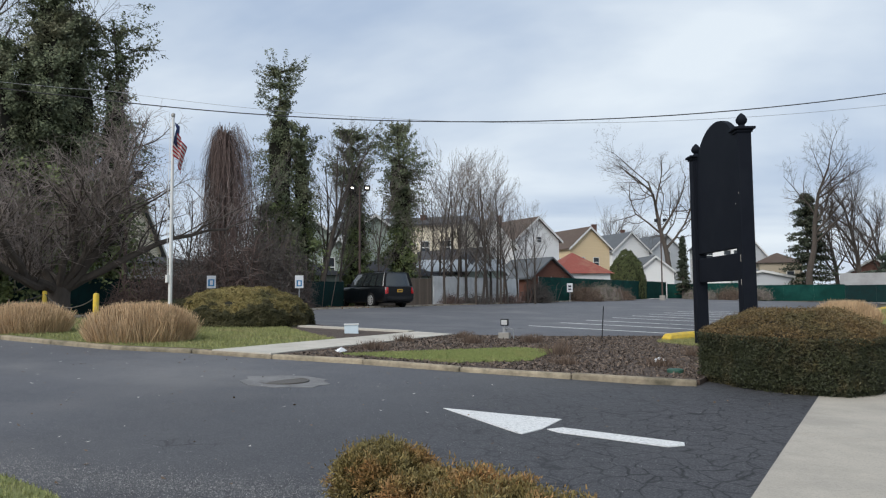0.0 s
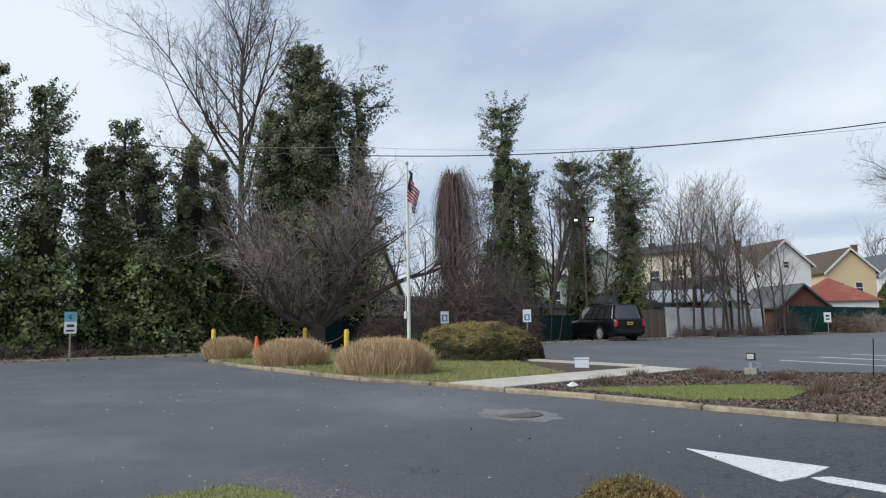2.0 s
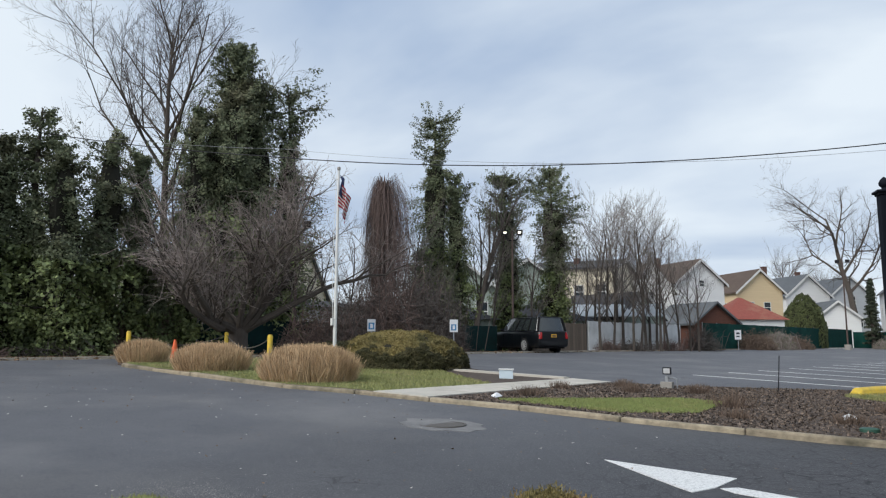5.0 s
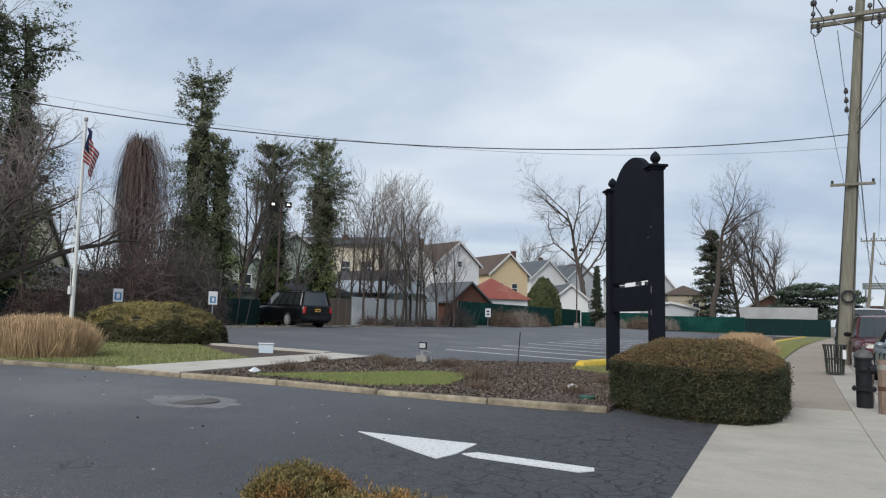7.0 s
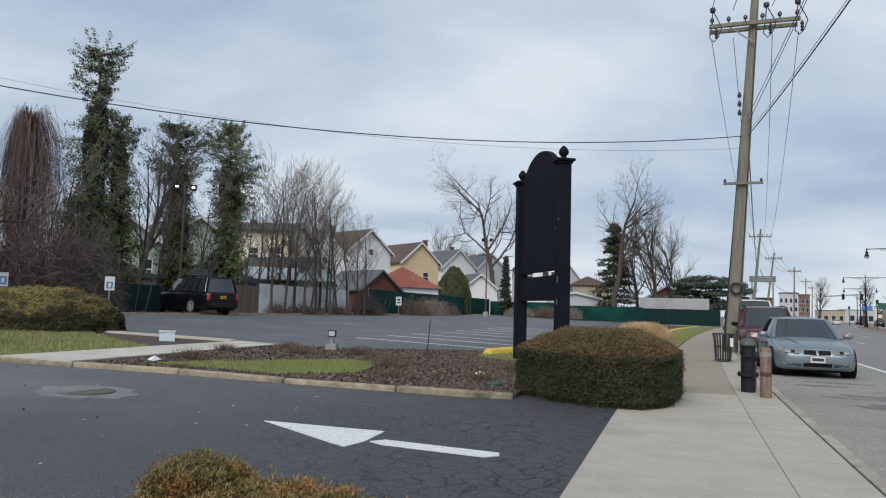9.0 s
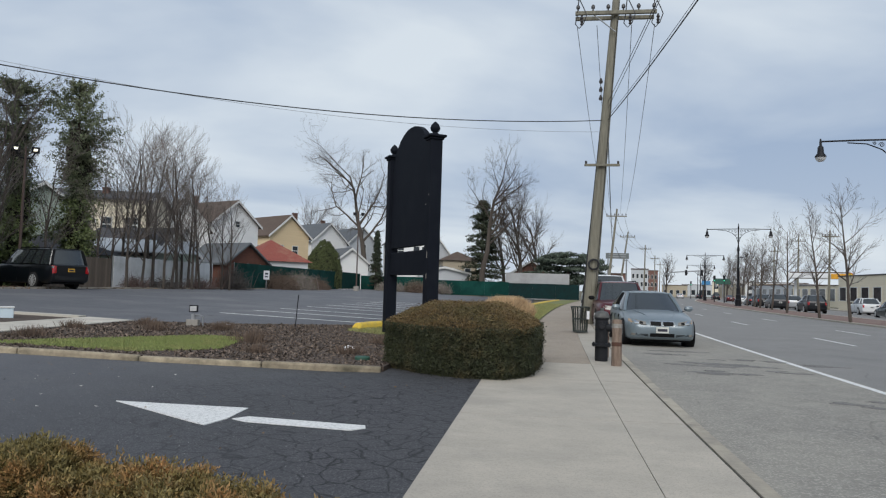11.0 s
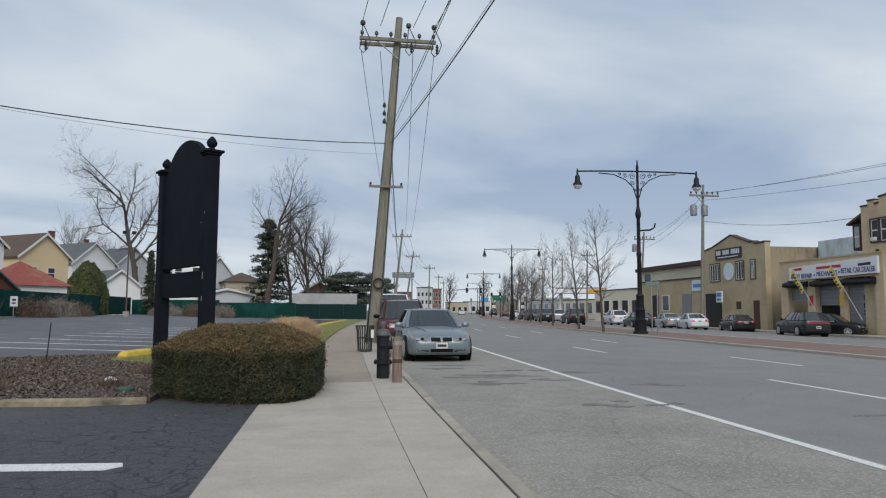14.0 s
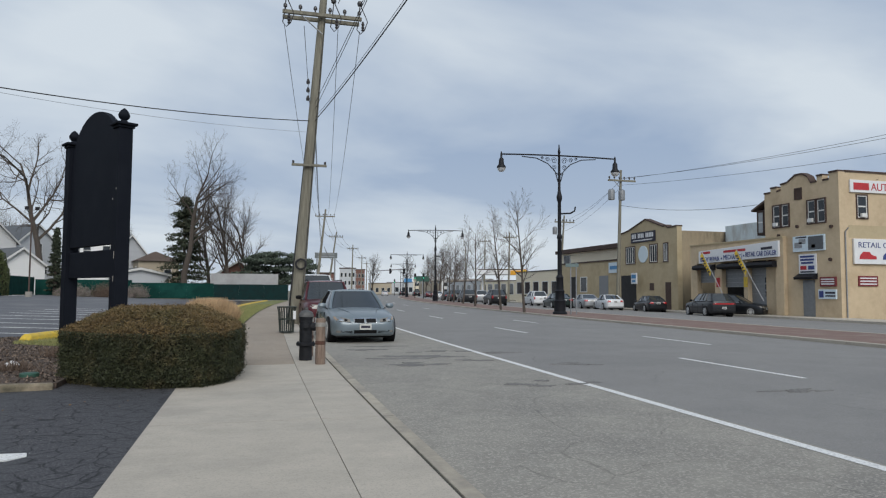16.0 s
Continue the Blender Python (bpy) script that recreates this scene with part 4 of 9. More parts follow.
# juniper in the foreground
def juniper():
    rg = np.random.default_rng(11)
    t = thing("juniper_shrub", "low juniper shrub with orange brown winter tips", "shrub", -1.2, 1.3, 0)
    # clipped blocks: centre, half sizes, top
    blocks = [(-0.33, 0.65, 0.12, 0.125, 0.725, 130), (-0.04, 0.58, 0.13, 0.13, 0.69, 70), (0.13, 0.56, 0.12, 0.14, 0.70, 70), (0.34, 0.50, 0.14, 0.15, 0.69, 70), (0.54, 0.44, 0.12, 0.15, 0.665, 50), (0.0, 0.2, 0.4, 0.22, 0.56, 80), (0.45, 0.15, 0.3, 0.22, 0.5, 50)]
    core = Mesh()
    lobes = []
    for x, y, a, b, zt, cnt in blocks:
        ring = [(x + a * 0.9 * np.sign(math.cos(w)) * abs(math.cos(w)) ** 0.5, y + b * 0.9 * np.sign(math.sin(w)) * abs(math.sin(w)) ** 0.5) for w in np.arange(16) * math.pi / 8 + 0.01]
        core.prism(ring, 0.08, zt - 0.09)
        core.cyl((x, y, -0.02), (x, y, 0.2), 0.04)
        for k in range(cnt):
            w, rr = rg.uniform(0, 6.283), math.sqrt(rg.random()) if k % 3 else 1.0
            sx_, sy_ = np.sign(math.cos(w)) * abs(math.cos(w)) ** 0.55, np.sign(math.sin(w)) * abs(math.sin(w)) ** 0.55
            zz = zt - 0.055 - 0.02 * rr ** 6 + rg.normal(0, 0.010) if k % 3 else rg.uniform(0.15, zt - 0.09)
            q = rg.uniform(0.038, 0.062)
            lobes.append((x + a * rr * sx_, y + b * rr * sy_, zz, q, q, q * 1.1))
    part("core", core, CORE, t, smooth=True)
    # sprigs: a spray of short needles round each tip
    cs, rs = [(l[0], l[1], l[2]) for l in lobes], [(l[3], l[4], l[5]) for l in lobes]
    tip, nr = clumps(rg, cs, rs, 16000, 0.0)
    keep = tip[:, 2] > 0.12
    tip, nr = tip[keep], nr[keep]
    k = 12
    m = len(tip)
    c = np.repeat(tip, k, 0)
    d = np.repeat(nr + (0, 0, 0.5), k, 0) + rg.normal(0, 0.55, (m * k, 3))
    d /= np.linalg.norm(d, axis=1)[:, None]
    c = c + rg.normal(0, 0.010, c.shape)
    ln = rg.uniform(0.006, 0.015, m * k)[:, None]
    sd = np.cross(d, rg.normal(0, 1, d.shape))
    sd /= np.linalg.norm(sd, axis=1)[:, None]
    sd *= 0.0027
    v = np.stack([c - sd, c + sd, c + d * ln + sd * 0.4, c + d * ln - sd * 0.4], 1).reshape(-1, 3)
    part("foliage", quads("foliage", v), JUNI, t, "dense needle sprigs with orange tips")


juniper()


def mound(name, label, x, y, z, rx, ry, h, n, material, seed, size=0.05, rz=0.0, side=None):
    rg = np.random.default_rng(seed)
    t = thing(name, label, "shrub", x, y, z, rz)
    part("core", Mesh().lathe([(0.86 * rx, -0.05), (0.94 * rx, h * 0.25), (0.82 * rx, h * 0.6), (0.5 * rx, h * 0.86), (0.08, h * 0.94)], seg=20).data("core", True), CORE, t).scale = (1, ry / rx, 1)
    d = rg.normal(0, 1, (n, 3))
    d[:, 2] = np.abs(d[:, 2])
    d /= np.linalg.norm(d, axis=1)[:, None]
    sh = np.sign(d[:, 2]) * np.abs(d[:, 2]) ** 0.75
    lump = np.array([noise.noise(Vector((a * 2.6, b * 2.6, c * 2.6 + seed))) + 0.8 * noise.noise(Vector((a * 7, b * 7, c * 7))) for a, b, c in d])
    k = 1 + lump * 0.10 + rg.normal(0, 0.012, n)
    pos = np.column_stack([d[:, 0] * rx * k, d[:, 1] * ry * k, sh * h * k])
    # foliage split by height; a darker side material paints shade on the lower part
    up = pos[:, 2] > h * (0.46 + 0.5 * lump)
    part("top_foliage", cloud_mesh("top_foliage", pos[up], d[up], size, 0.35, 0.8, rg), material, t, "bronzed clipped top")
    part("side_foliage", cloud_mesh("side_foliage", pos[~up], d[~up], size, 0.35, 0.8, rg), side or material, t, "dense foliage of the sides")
    return t


mx0, my0 = polar(-48.75, 20.2)
# olive sides a third as bright as the bronzed top: shade put into colour
mound("juniper_mound", "broad clipped olive brown juniper mound on the lawn", mx0, my0, elev(mx0) + 0.05, 1.85, 1.35, 1.05, 80000, MOUND, 21, 0.034, rz=49, side=mat("shaded olive juniper sides", (0.060, 0.058, 0.022), (0.085, 0.073, 0.028), 4, 0.75, 0, c3=(0.035, 0.04, 0.016), s3=1.5, a3=0.7, rnd=0.4))
mx1, my1 = polar(-54.2, 22.5)
mound("low_hedge_mound", "low dark green shrub behind the flagpole", mx1, my1, elev(mx1) + 0.05, 1.3, 0.9, 0.62, 26000, YEW, 22, 0.032, rz=54)


def grass_clump(az, d, rx, ry, h, n, seed):
    rg = np.random.default_rng(seed)
    x, y = polar(az, d)
    t = thing("ornamental_grass", "straw coloured clump of dry ornamental grass", "grass clump", x, y, elev(x) + 0.1, az * -1, group="dry ornamental grasses")
    q = rg.uniform(-1, 1, (int(n * 1.6), 2))
    q = q[np.hypot(*q.T) < 1.0]
    rim = rg.uniform(0, 6.283, n // 2)
    q = np.vstack([q, np.column_stack([np.cos(rim), np.sin(rim)]) * rg.uniform(0.9, 1.02, (n // 2, 1))])
    dist = np.hypot(*q.T)
    ht = h * np.sqrt(np.clip(1.04 - 0.80 * dist ** 3.2, 0.06, 1)) * rg.uniform(0.86, 1.08, len(q))
    ht[-(n // 2):] *= rg.uniform(0.5, 1.3, n // 2)
    base = np.column_stack([q * (rx * 0.93, ry * 0.93), np.full(len(q), -0.12)])
    tip = np.column_stack([q * (rx, ry) * (0.95 + 0.06 * rg.normal(0, 1, (len(q), 1))), ht]) + rg.normal(0, 0.09, (len(q), 3)) * (1, 1, 0.35)
    w = rg.uniform(0, 6.283, len(q))
    sd = np.column_stack([np.cos(w), np.sin(w), np.zeros(len(q))]) * 0.008
    v = np.stack([base - sd, base + sd, tip + sd * 0.4, tip - sd * 0.4], 1).reshape(-1, 3)
    part("blades", quads("blades", v), STRAW, t, "thin dry blades")
    part("core", Mesh().lathe([(0.8, -0.12), (0.82, h * 0.35), (0.6, h * 0.7), (0.1, h * 0.82)], seg=14).data("core", True), RUSSET, t, "dense dry heart").scale = (rx, ry, 1)
    return t


grass_clump(-56.2, 15.25, 0.98, 0.72, 0.68, 9000, 31)
grass_clump(-63.6, 18.05, 0.84, 0.7, 0.58, 8000, 32)
grass_clump(-68.5, 21.0, 0.60, 0.6, 0.54, 7000, 33)
grass_clump(-2.7, 27.5, 1.0, 0.7, 0.80, 6000, 34)
rgb = random.Random(4)
for px_, py_, r_, h_ in ((-6.7, 13.9, 0.3, 0.3), (-8.4, 13.9, 0.35, 0.28), (-5.2, 12.0, 0.5, 0.42), (-4.5, 10.6, 0.3, 0.22), (-3.1, 13.6, 0.4, 0.34), (-6.9, 14.6, 0.3, 0.25), (-8.3, 10.4, 0.4, 0.28), (-7.6, 12.9, 0.35, 0.3), (-3.2, 11.4, 0.35, 0.25), (-8.9, 12.2, 0.3, 0.25)):
    twig_bush("dead_perennial", "clump of dry russet stems cut back in the bed", px_, py_, elev(px_) + IT, r_ * 0.75, h_ * 0.6, 270, RUSSET, int(px_ * -50), width=0.006, lean=0.3, group="dead perennials")

# wide old ornamental tree behind the grasses
tx, ty = polar(-61.7, 27.0)
rg0 = random.Random(8)
cherry = thing("spreading_bare_tree", "old wide spreading tree with bare reddish twigs", "tree", tx, ty, elev(tx) + 0.05)
lm, tw = Mesh(), Mesh()
lm.tube([(0, 0, -0.15), (0.0, 0, 0.15), (0.02, 0, 0.55), (0.0, 0, 0.95)], [0.52, 0.38, 0.34, 0.36], 12)


def shoot(mesh, p, d, ln, r, steps, bow, wob, seg):
    """A gnarled limb from p towards d; bow lifts or droops it on its way. Gives its points and headings."""
    pts, out, dd = [p.copy()], [], d.normalized()
    for k in range(steps):
        dd = (dd + Vector((rg0.gauss(0, wob), rg0.gauss(0, wob), rg0.gauss(0, wob) + bow(k / steps)))).normalized()
        p = p + dd * (ln / steps)
        pts.append(p.copy())
        out.append((p.copy(), dd.copy()))
    mesh.tube(pts, [max(r * (1 - 0.78 * k / steps), 0.004) for k in range(steps + 1)], seg)
    return out


for s_ in range(13):
    w = 2 * math.pi * s_ / 13 + rg0.uniform(-0.25, 0.25)
    inner = s_ % 3 == 0
    d0 = Vector((math.cos(w), math.sin(w), 1.5 if inner else rg0.uniform(0.6, 1.0)))
    main = shoot(lm, Vector((math.cos(w) * 0.12, math.sin(w) * 0.12, 0.85)), d0, rg0.uniform(3.6, 4.4) if inner else rg0.uniform(4.9, 6.2) * (1 + 0.13 * (0.474 * math.cos(w) + 0.88 * math.sin(w))), 0.14 if inner else 0.17, 9, lambda f: 0.03 if f < 0.5 else -0.09, 0.22, 8)
    for k, (p, hd) in enumerate(main[1:]):
        for c in range(2):
            a = rg0.uniform(0, 6.283)
            side = Vector((math.cos(a), math.sin(a), rg0.uniform(0.3, 1.7)))
            sec = shoot(lm, p, hd * 0.8 + side, rg0.uniform(1.3, 2.5), 0.036, 5, lambda f: 0.03 - 0.10 * f, 0.16, 5)
            for p2, h2 in sec:
                for c2 in range(2):
                    a2 = rg0.uniform(0, 6.283)
                    upr = rg0.uniform(-0.5, 1.5)
                    ter = shoot(tw, p2, h2 * 0.7 + Vector((math.cos(a2), math.sin(a2), upr)), rg0.uniform(0.5, 1.15), 0.010, 3, lambda f: -0.05, 0.14, 3)
                    for p3, h3 in ter[:2]:
                        for c3 in range(1):
                            a3 = rg0.uniform(0, 6.283)
                            shoot(tw, p3, h3 + Vector((math.cos(a3), math.sin(a3), rg0.uniform(-0.6, 0.8))) * 0.9, rg0.uniform(0.25, 0.6), 0.007, 2, lambda f: -0.05, 0.1, 3)
    for p, hd in main[2:]:
        for c in range(2):
            shoot(tw, p, Vector((hd.x * 0.5 + rg0.gauss(0, 0.25), hd.y * 0.5 + rg0.gauss(0, 0.25), 1)), rg0.uniform(1.4, 3.0), 0.012, 4, lambda f: 0.04, 0.06, 3)
part("trunk", lm, BARK, cherry, "dark forked trunk and limbs", smooth=True)
part("crown", tw, TWIG, cherry, "tangle of thin bare twigs")

# row of ivy clad trees at the far side of the car park
for i, (az, d, el, wd, n, top, neck) in enumerate([
        (-88.5, 27, 16.5, 1.3, 9000, True, False), (-85.3, 28, 19.6, 1.2, 10000, True, "airy"), (-81.2, 28, 18.4, 1.35, 12000, True, "airy"), (-78.6, 29, 14.5, 1.05, 8000, True, False),
        (-76.6, 29, 16.6, 1.2, 9000, True, "airy"), (-74.2, 28, 14.5, 1.15, 10000, True, False), (-72.0, 29, 15.6, 1.1, 12000, True, False), (-69.4, 30, 14.5, 0.9, 9000, True, False),
        (-65.9, 31, 18.2, 1.15, 11000, True, False), (-63.6, 32, 23.2, 2.1, 34000, True, False), (-61.2, 33, 20.6, 1.9, 26000, True, False), (-58.0, 33, 20.4, 1.5, 9000, True, True),
        (-45.9, 40, 18.5, 1.35, 13000, True, True), (-44.2, 40.5, 13.9, 1.05, 9000, True, True), (-39.9, 44, 13.9, 1.35, 13000, True, "sprays"), (-36.0, 45, 13.9, 1.5, 14000, True, "sprays")]):
    ivy_tree(az, d, 1.25 + d * math.tan(radians(el)), wd, 40 + i, n, top, label="tall trunk smothered in dark ragged ivy" if not neck else "ivy clad trunk with an airy feathery top", neck=neck)
for i, (az, d, el, wd) in enumerate([(-83.2, 28, 5, 0.7), (-75.6, 28.5, 7, 1.0), (-67.6, 30.5, 6, 0.9), (-47.2, 39.5, 8.0, 1.5), (-45.2, 39.5, 6.5, 1.4)]):
    ivy_tree(az, d, 1.25 + d * math.tan(radians(el)), wd, 140 + i, 5500, False, label="leafy ivy thicket between taller trunks")
# dead trunk under a fountain of arching vines
vine = ivy_tree(-50.4, 37, 1.25 + 37 * math.tan(radians(11.0)), 0.7, 60, 1900, False, VINE_DEAD, 0.05, label="dead trunk hung with arching reddish brown vines")
rgv = np.random.default_rng(61)
nv = 3000
ht = 1.25 + 37 * math.tan(radians(12.9)) - 0.6
w0 = rgv.uniform(0, 6.283, nv)
clump = np.array([noise.noise(Vector((math.cos(w) * 1.6, math.sin(w) * 1.6, 4.2))) for w in w0])
out = (0.2 + 1.5 * rgv.random(nv) ** 0.9) * (1 + 0.8 * clump)
z0 = ht * (0.97 - 0.42 * rgv.random(nv) ** 1.3)
drop = ht * (0.05 + 0.5 * rgv.random(nv) ** 1.5)
apex = rgv.uniform(0.0, 0.7, nv)
strip_v = []
for s0, s1 in ((0.0, 0.25), (0.25, 0.5), (0.5, 0.75), (0.75, 1.0)):
    ends = []
    for s in (s0, s1):
        r_ = out * s ** 0.4
        zz = z0 + apex * math.sin(min(s * 2.2, 1.0) * math.pi) - drop * s ** 3
        jit = np.sin(w0 * 37 + s * 5) * 0.06
        ends.append(np.column_stack([r_ * np.cos(w0 + jit), r_ * np.sin(w0 + jit), zz]))
    sdv = np.column_stack([-np.sin(w0), np.cos(w0), np.zeros(nv)]) * 0.009
    strip_v.append(np.stack([ends[0] - sdv, ends[0] + sdv, ends[1] + sdv * 0.8, ends[1] - sdv * 0.8], 1))
part("vine_curtain", quads("vine_curtain", np.concatenate(strip_v).reshape(-1, 3)), VINE_DEAD, vine, "thin arching dead strands", kind="stuff")
bx, by = polar(-67.3, 34)
lm, tw = grow(78, 15.5, 0.24, 4, (22, 9, 7, 5), (0.48, 0.5, 0.5, 0.5), (40, 42, 42, 42), up=0.12, first=0.3, wob=0.08)
bare_tree("tall_bare_tree", "tall bare deciduous tree with upswept grey limbs", bx, by, 0.6, lm, tw, BARK, TWIG_GREY)
bx, by = polar(-42.6, 39.5)
lm, tw = grow(71, 9.6, 0.2, 4, (10, 7, 5, 4), (0.5, 0.5, 0.5, 0.5), (34, 36, 38, 40), up=0.14, first=0.25)
bare_tree("bare_tree", "bare forked deciduous tree between ivy trunks", bx, by, 0.6, lm, tw, BARK, TWIG_GREY)
# saplings along the lot edge
lm, tw = grow(72, 7.4, 0.085, 3, (14, 8, 5), (0.42, 0.5, 0.5), (36, 36, 36, 34), up=0.12, first=0.18, wob=0.05)
sap = bare_tree("bare_sapling", "slender bare sapling with fine upright twigs", *polar(-31.6, 45), 0.6, lm, tw, BARK, mat("sapling twigs", (0.20, 0.17, 0.15), (0.14, 0.12, 0.105), 4, 0.9, 0, rnd=0.25), group="bare saplings")
rs = random.Random(9)
for az, d, sc in [(-33.8, 44, 0.85), (-33.0, 46, 1.0), (-30.8, 47, 1.06), (-30.0, 45, 0.92), (-29.1, 47, 1.02), (-28.3, 48, 0.98), (-27.4, 48, 0.86), (-26.6, 50, 0.85), (-25.8, 50, 0.72), (-32.2, 48, 1.1), (-34.6, 43, 0.8), (-28.8, 50, 1.05), (-41.2, 41, 0.9), (-32.6, 43.5, 0.95), (-31.2, 49, 1.1), (-29.5, 46, 1.0), (-28.0, 46.5, 0.9), (-25.2, 49, 0.75), (-37.9, 42, 0.85), (-42.6, 42, 1.05), (-47.6, 38, 0.85), (-48.8, 38, 0.75), (-53.0, 36, 0.7)]:
    x, y = polar(az, d)
    c = copy_thing(sap, pose(x, y, 0.6, rs.uniform(-3, 3), rs.uniform(-3, 3), rs.uniform(0, 360)))
    c.scale = (sc * 1.15, sc * 1.15, sc * 1.1)
# brush and leaf litter under the trees
for i, (az, d, r, h, n) in enumerate([(-50.4, 33, 2.2, 4.0, 1900), (-47.4, 33.8, 2.2, 4.4, 2200), (-45.6, 34.6, 1.3, 2.7, 1000), (-53.2, 31.5, 1.9, 2.6, 900), (-48.9, 35, 2.3, 5.0, 2200), (-51.8, 33.5, 2.2, 4.2, 1900), (-55.2, 31, 2.0, 2.6, 1000), (-46.2, 35, 2.0, 4.6, 2000), (-43.0, 44.5, 1.2, 1.8, 600), (-34.2, 45.5, 1.3, 1.4, 500), (-32.4, 45, 1.2, 0.9, 300), (-30, 46, 1.2, 0.8, 300), (-27.5, 49, 1.2, 0.9, 300), (-25.0, 52, 1.4, 2.0, 700), (-57, 33, 1.6, 1.7, 700), (-84, 26.8, 1.4, 0.6, 200), (-79.5, 27.3, 1.3, 0.5, 200), (-74, 27.8, 1.3, 0.5, 200)]):
    x, y = polar(az, d)
    tangle("brushwood", "tangled bare brown brushwood at the lot edge", x, y, 0.6, r, h, n * 2, TWIG_GREY if i % 2 else VINE_DEAD, 300 + i, "brushwood at the lot edge")
for i, (az, d, r, h, n) in enumerate([(-21.4, 61, 1.9, 1.9, 1800), (-20.0, 65, 2.0, 2.0, 1800), (-18.6, 69, 1.7, 1.6, 1300), (-12.4, 85.3, 2.0, 1.7, 1300), (-10.3, 85.8, 1.8, 1.7, 1200), (-8.2, 85.4, 1.4, 1.6, 900)]):
    x, y = polar(az, d)
    tangle("fence_shrub", "brown ragged shrub overgrowing the green fence", x, y, 0.45, r, h, n * 2, TWIG if i % 2 else RUSSET, 340 + i, "shrubs on the green fence", 0.35, IVY if i % 2 else RUSSET)
q = np.column_stack([rng.uniform(-25.5, -22.4, 9000), rng.uniform(-6, 62, 9000), np.full(9000, 0.66)])
structure("leaf_litter", cloud_mesh("leaf_litter", q, np.tile((0, 0, 1.0), (9000, 1)), 0.06, 0.6, 0.5, rng), LITTER, "dry brown leaves along the lot edge", "leaves", kind="stuff")
q = np.column_stack([rng.uniform(-20, -1.2, 260), rng.uniform(2.5, 8.6, 260)])
base = np.column_stack([q, [elev(x) + 0.012 for x, y in q]])
structure("scattered_leaves", cloud_mesh("scattered_leaves", base, np.tile((0, 0, 1.0), (260, 1)), 0.018, 0.6, 0.3, rng), LITTER, "few dry leaves scattered on the driveway", "leaves", kind="stuff")
# larger bare trees and evergreens at the far end
lm, tw = grow(73, 14, 0.42, 4, (10, 8, 6, 5), (0.72, 0.58, 0.52, 0.5), (52, 46, 44, 42), up=0.04, first=0.35, wob=0.22)
big = bare_tree("large_bare_tree", "large old bare tree with crooked limbs", *polar(-14.6, 97), 0.5, lm, tw, BARK, TWIG_GREY, group="large bare trees")
big.scale = (1.12, 1.12, 1.25)
lm, tw = grow(77, 13.5, 0.40, 4, (11, 8, 6, 5), (0.50, 0.54, 0.52, 0.5), (44, 44, 44, 42), up=0.08, first=0.4, wob=0.12)
big2 = bare_tree("large_bare_tree", "large old bare tree behind the green fence", *polar(-4.9, 94), 0.3, lm, tw, BARK, TWIG_GREY, group="large bare trees")
big2.scale = (1.1, 1.1, 1.2)
lm, tw = grow(75, 9.5, 0.3, 3, (15, 11, 8), (0.62, 0.55, 0.55), (36, 40, 40), up=0.12, first=0.2, wob=0.10)
rnd_tree = bare_tree("round_bare_tree", "round headed bare tree behind the fence", *polar(-1.6, 98), 0.3, lm, tw, BARK, TWIG_GREY, group="round bare trees")
rnd_tree.scale = (1.15, 1.15, 1.3)
for az, d, sc in [(-19.2, 135, 1.25), (-16.6, 140, 1.05), (-0.2, 104, 1.0), (-8.6, 120, 0.8), (-3.0, 105, 1.05), (14.2, 240, 1.0), (16.5, 230, 1.0), (15.3, 260, 1.3), (9.8, 300, 1.2), (12.5, 320, 1.2), (-11.5, 130, 0.8), (-57, 60, 0.6), (-27, 110, 0.8)]:
    c = copy_thing(rnd_tree, pose(*polar(az, d), 0.2, 0, 0, az * 7 % 360))
    c.scale = (sc * 1.05, sc * 1.05, sc * 1.1)


def conifer(az, d, h, r, seed, n, name="conifer", label="dark drooping conifer beyond the fence", z=0.3, tiers=16, size=0.22, material=None):
    rg = np.random.default_rng(seed)
    t = thing(name, label, "tree", *polar(az, d), z)
    m = Mesh().tube([(0, 0, 0), (0, 0, h * 0.5), (0, 0, h)], [0.25, 0.16, 0.03], 8)
    cs, rr = [], []
    for i in range(tiers):
        f = i / tiers
        for k in range(6):
            a = rg.uniform(0, 6.28)
            ln = r * (1 - f) ** 0.8 * rg.uniform(0.6, 1.1)
            zz = h * (0.12 + 0.87 * f) + rg.uniform(-0.03, 0.03) * h
            tip = (math.cos(a) * ln, math.sin(a) * ln, zz - 0.12 * ln)
            m.tube([(0, 0, zz), tip], [0.05, 0.015], 4)
            for q in (0.4, 0.7, 0.95):
                cs.append((tip[0] * q, tip[1] * q, zz - 0.12 * ln * q))
                rr.append((0.16 * r + 0.1, 0.16 * r + 0.1, 0.05 * r + 0.08))
    pos, nor = clumps(rg, cs, rr, n)
    part("trunk", m, BARK, t, smooth=True)
    part("foliage", cloud_mesh("foliage", pos, nor, size, 0.35, 0.7, rg), material or NEEDLE, t, "dark needle sprays")
    return t


conifer(-4.9, 97, 13.5, 3.9, 81, 9000, z=0.3, tiers=17, size=0.2)
conifer(-13.6, 88, 7.6, 0.95, 82, 7000, "columnar_evergreen", "narrow dark columnar evergreen", 0.5, 26, 0.14)
ex, ey = polar(-17.85, 80)
mound("rounded_evergreen", "rounded green evergreen before a white garage", ex, ey, 0.6, 2.0, 2.0, 5.2, 22000, mat("dark green evergreen sprays", (0.075, 0.095, 0.032), (0.11, 0.125, 0.042), 2, 0.75, 0, c3=(0.045, 0.06, 0.022), s3=1.0, a3=0.7, rnd=0.4), 83, 0.085)
sx, sy = polar(2.2, 95)
rg = np.random.default_rng(84)
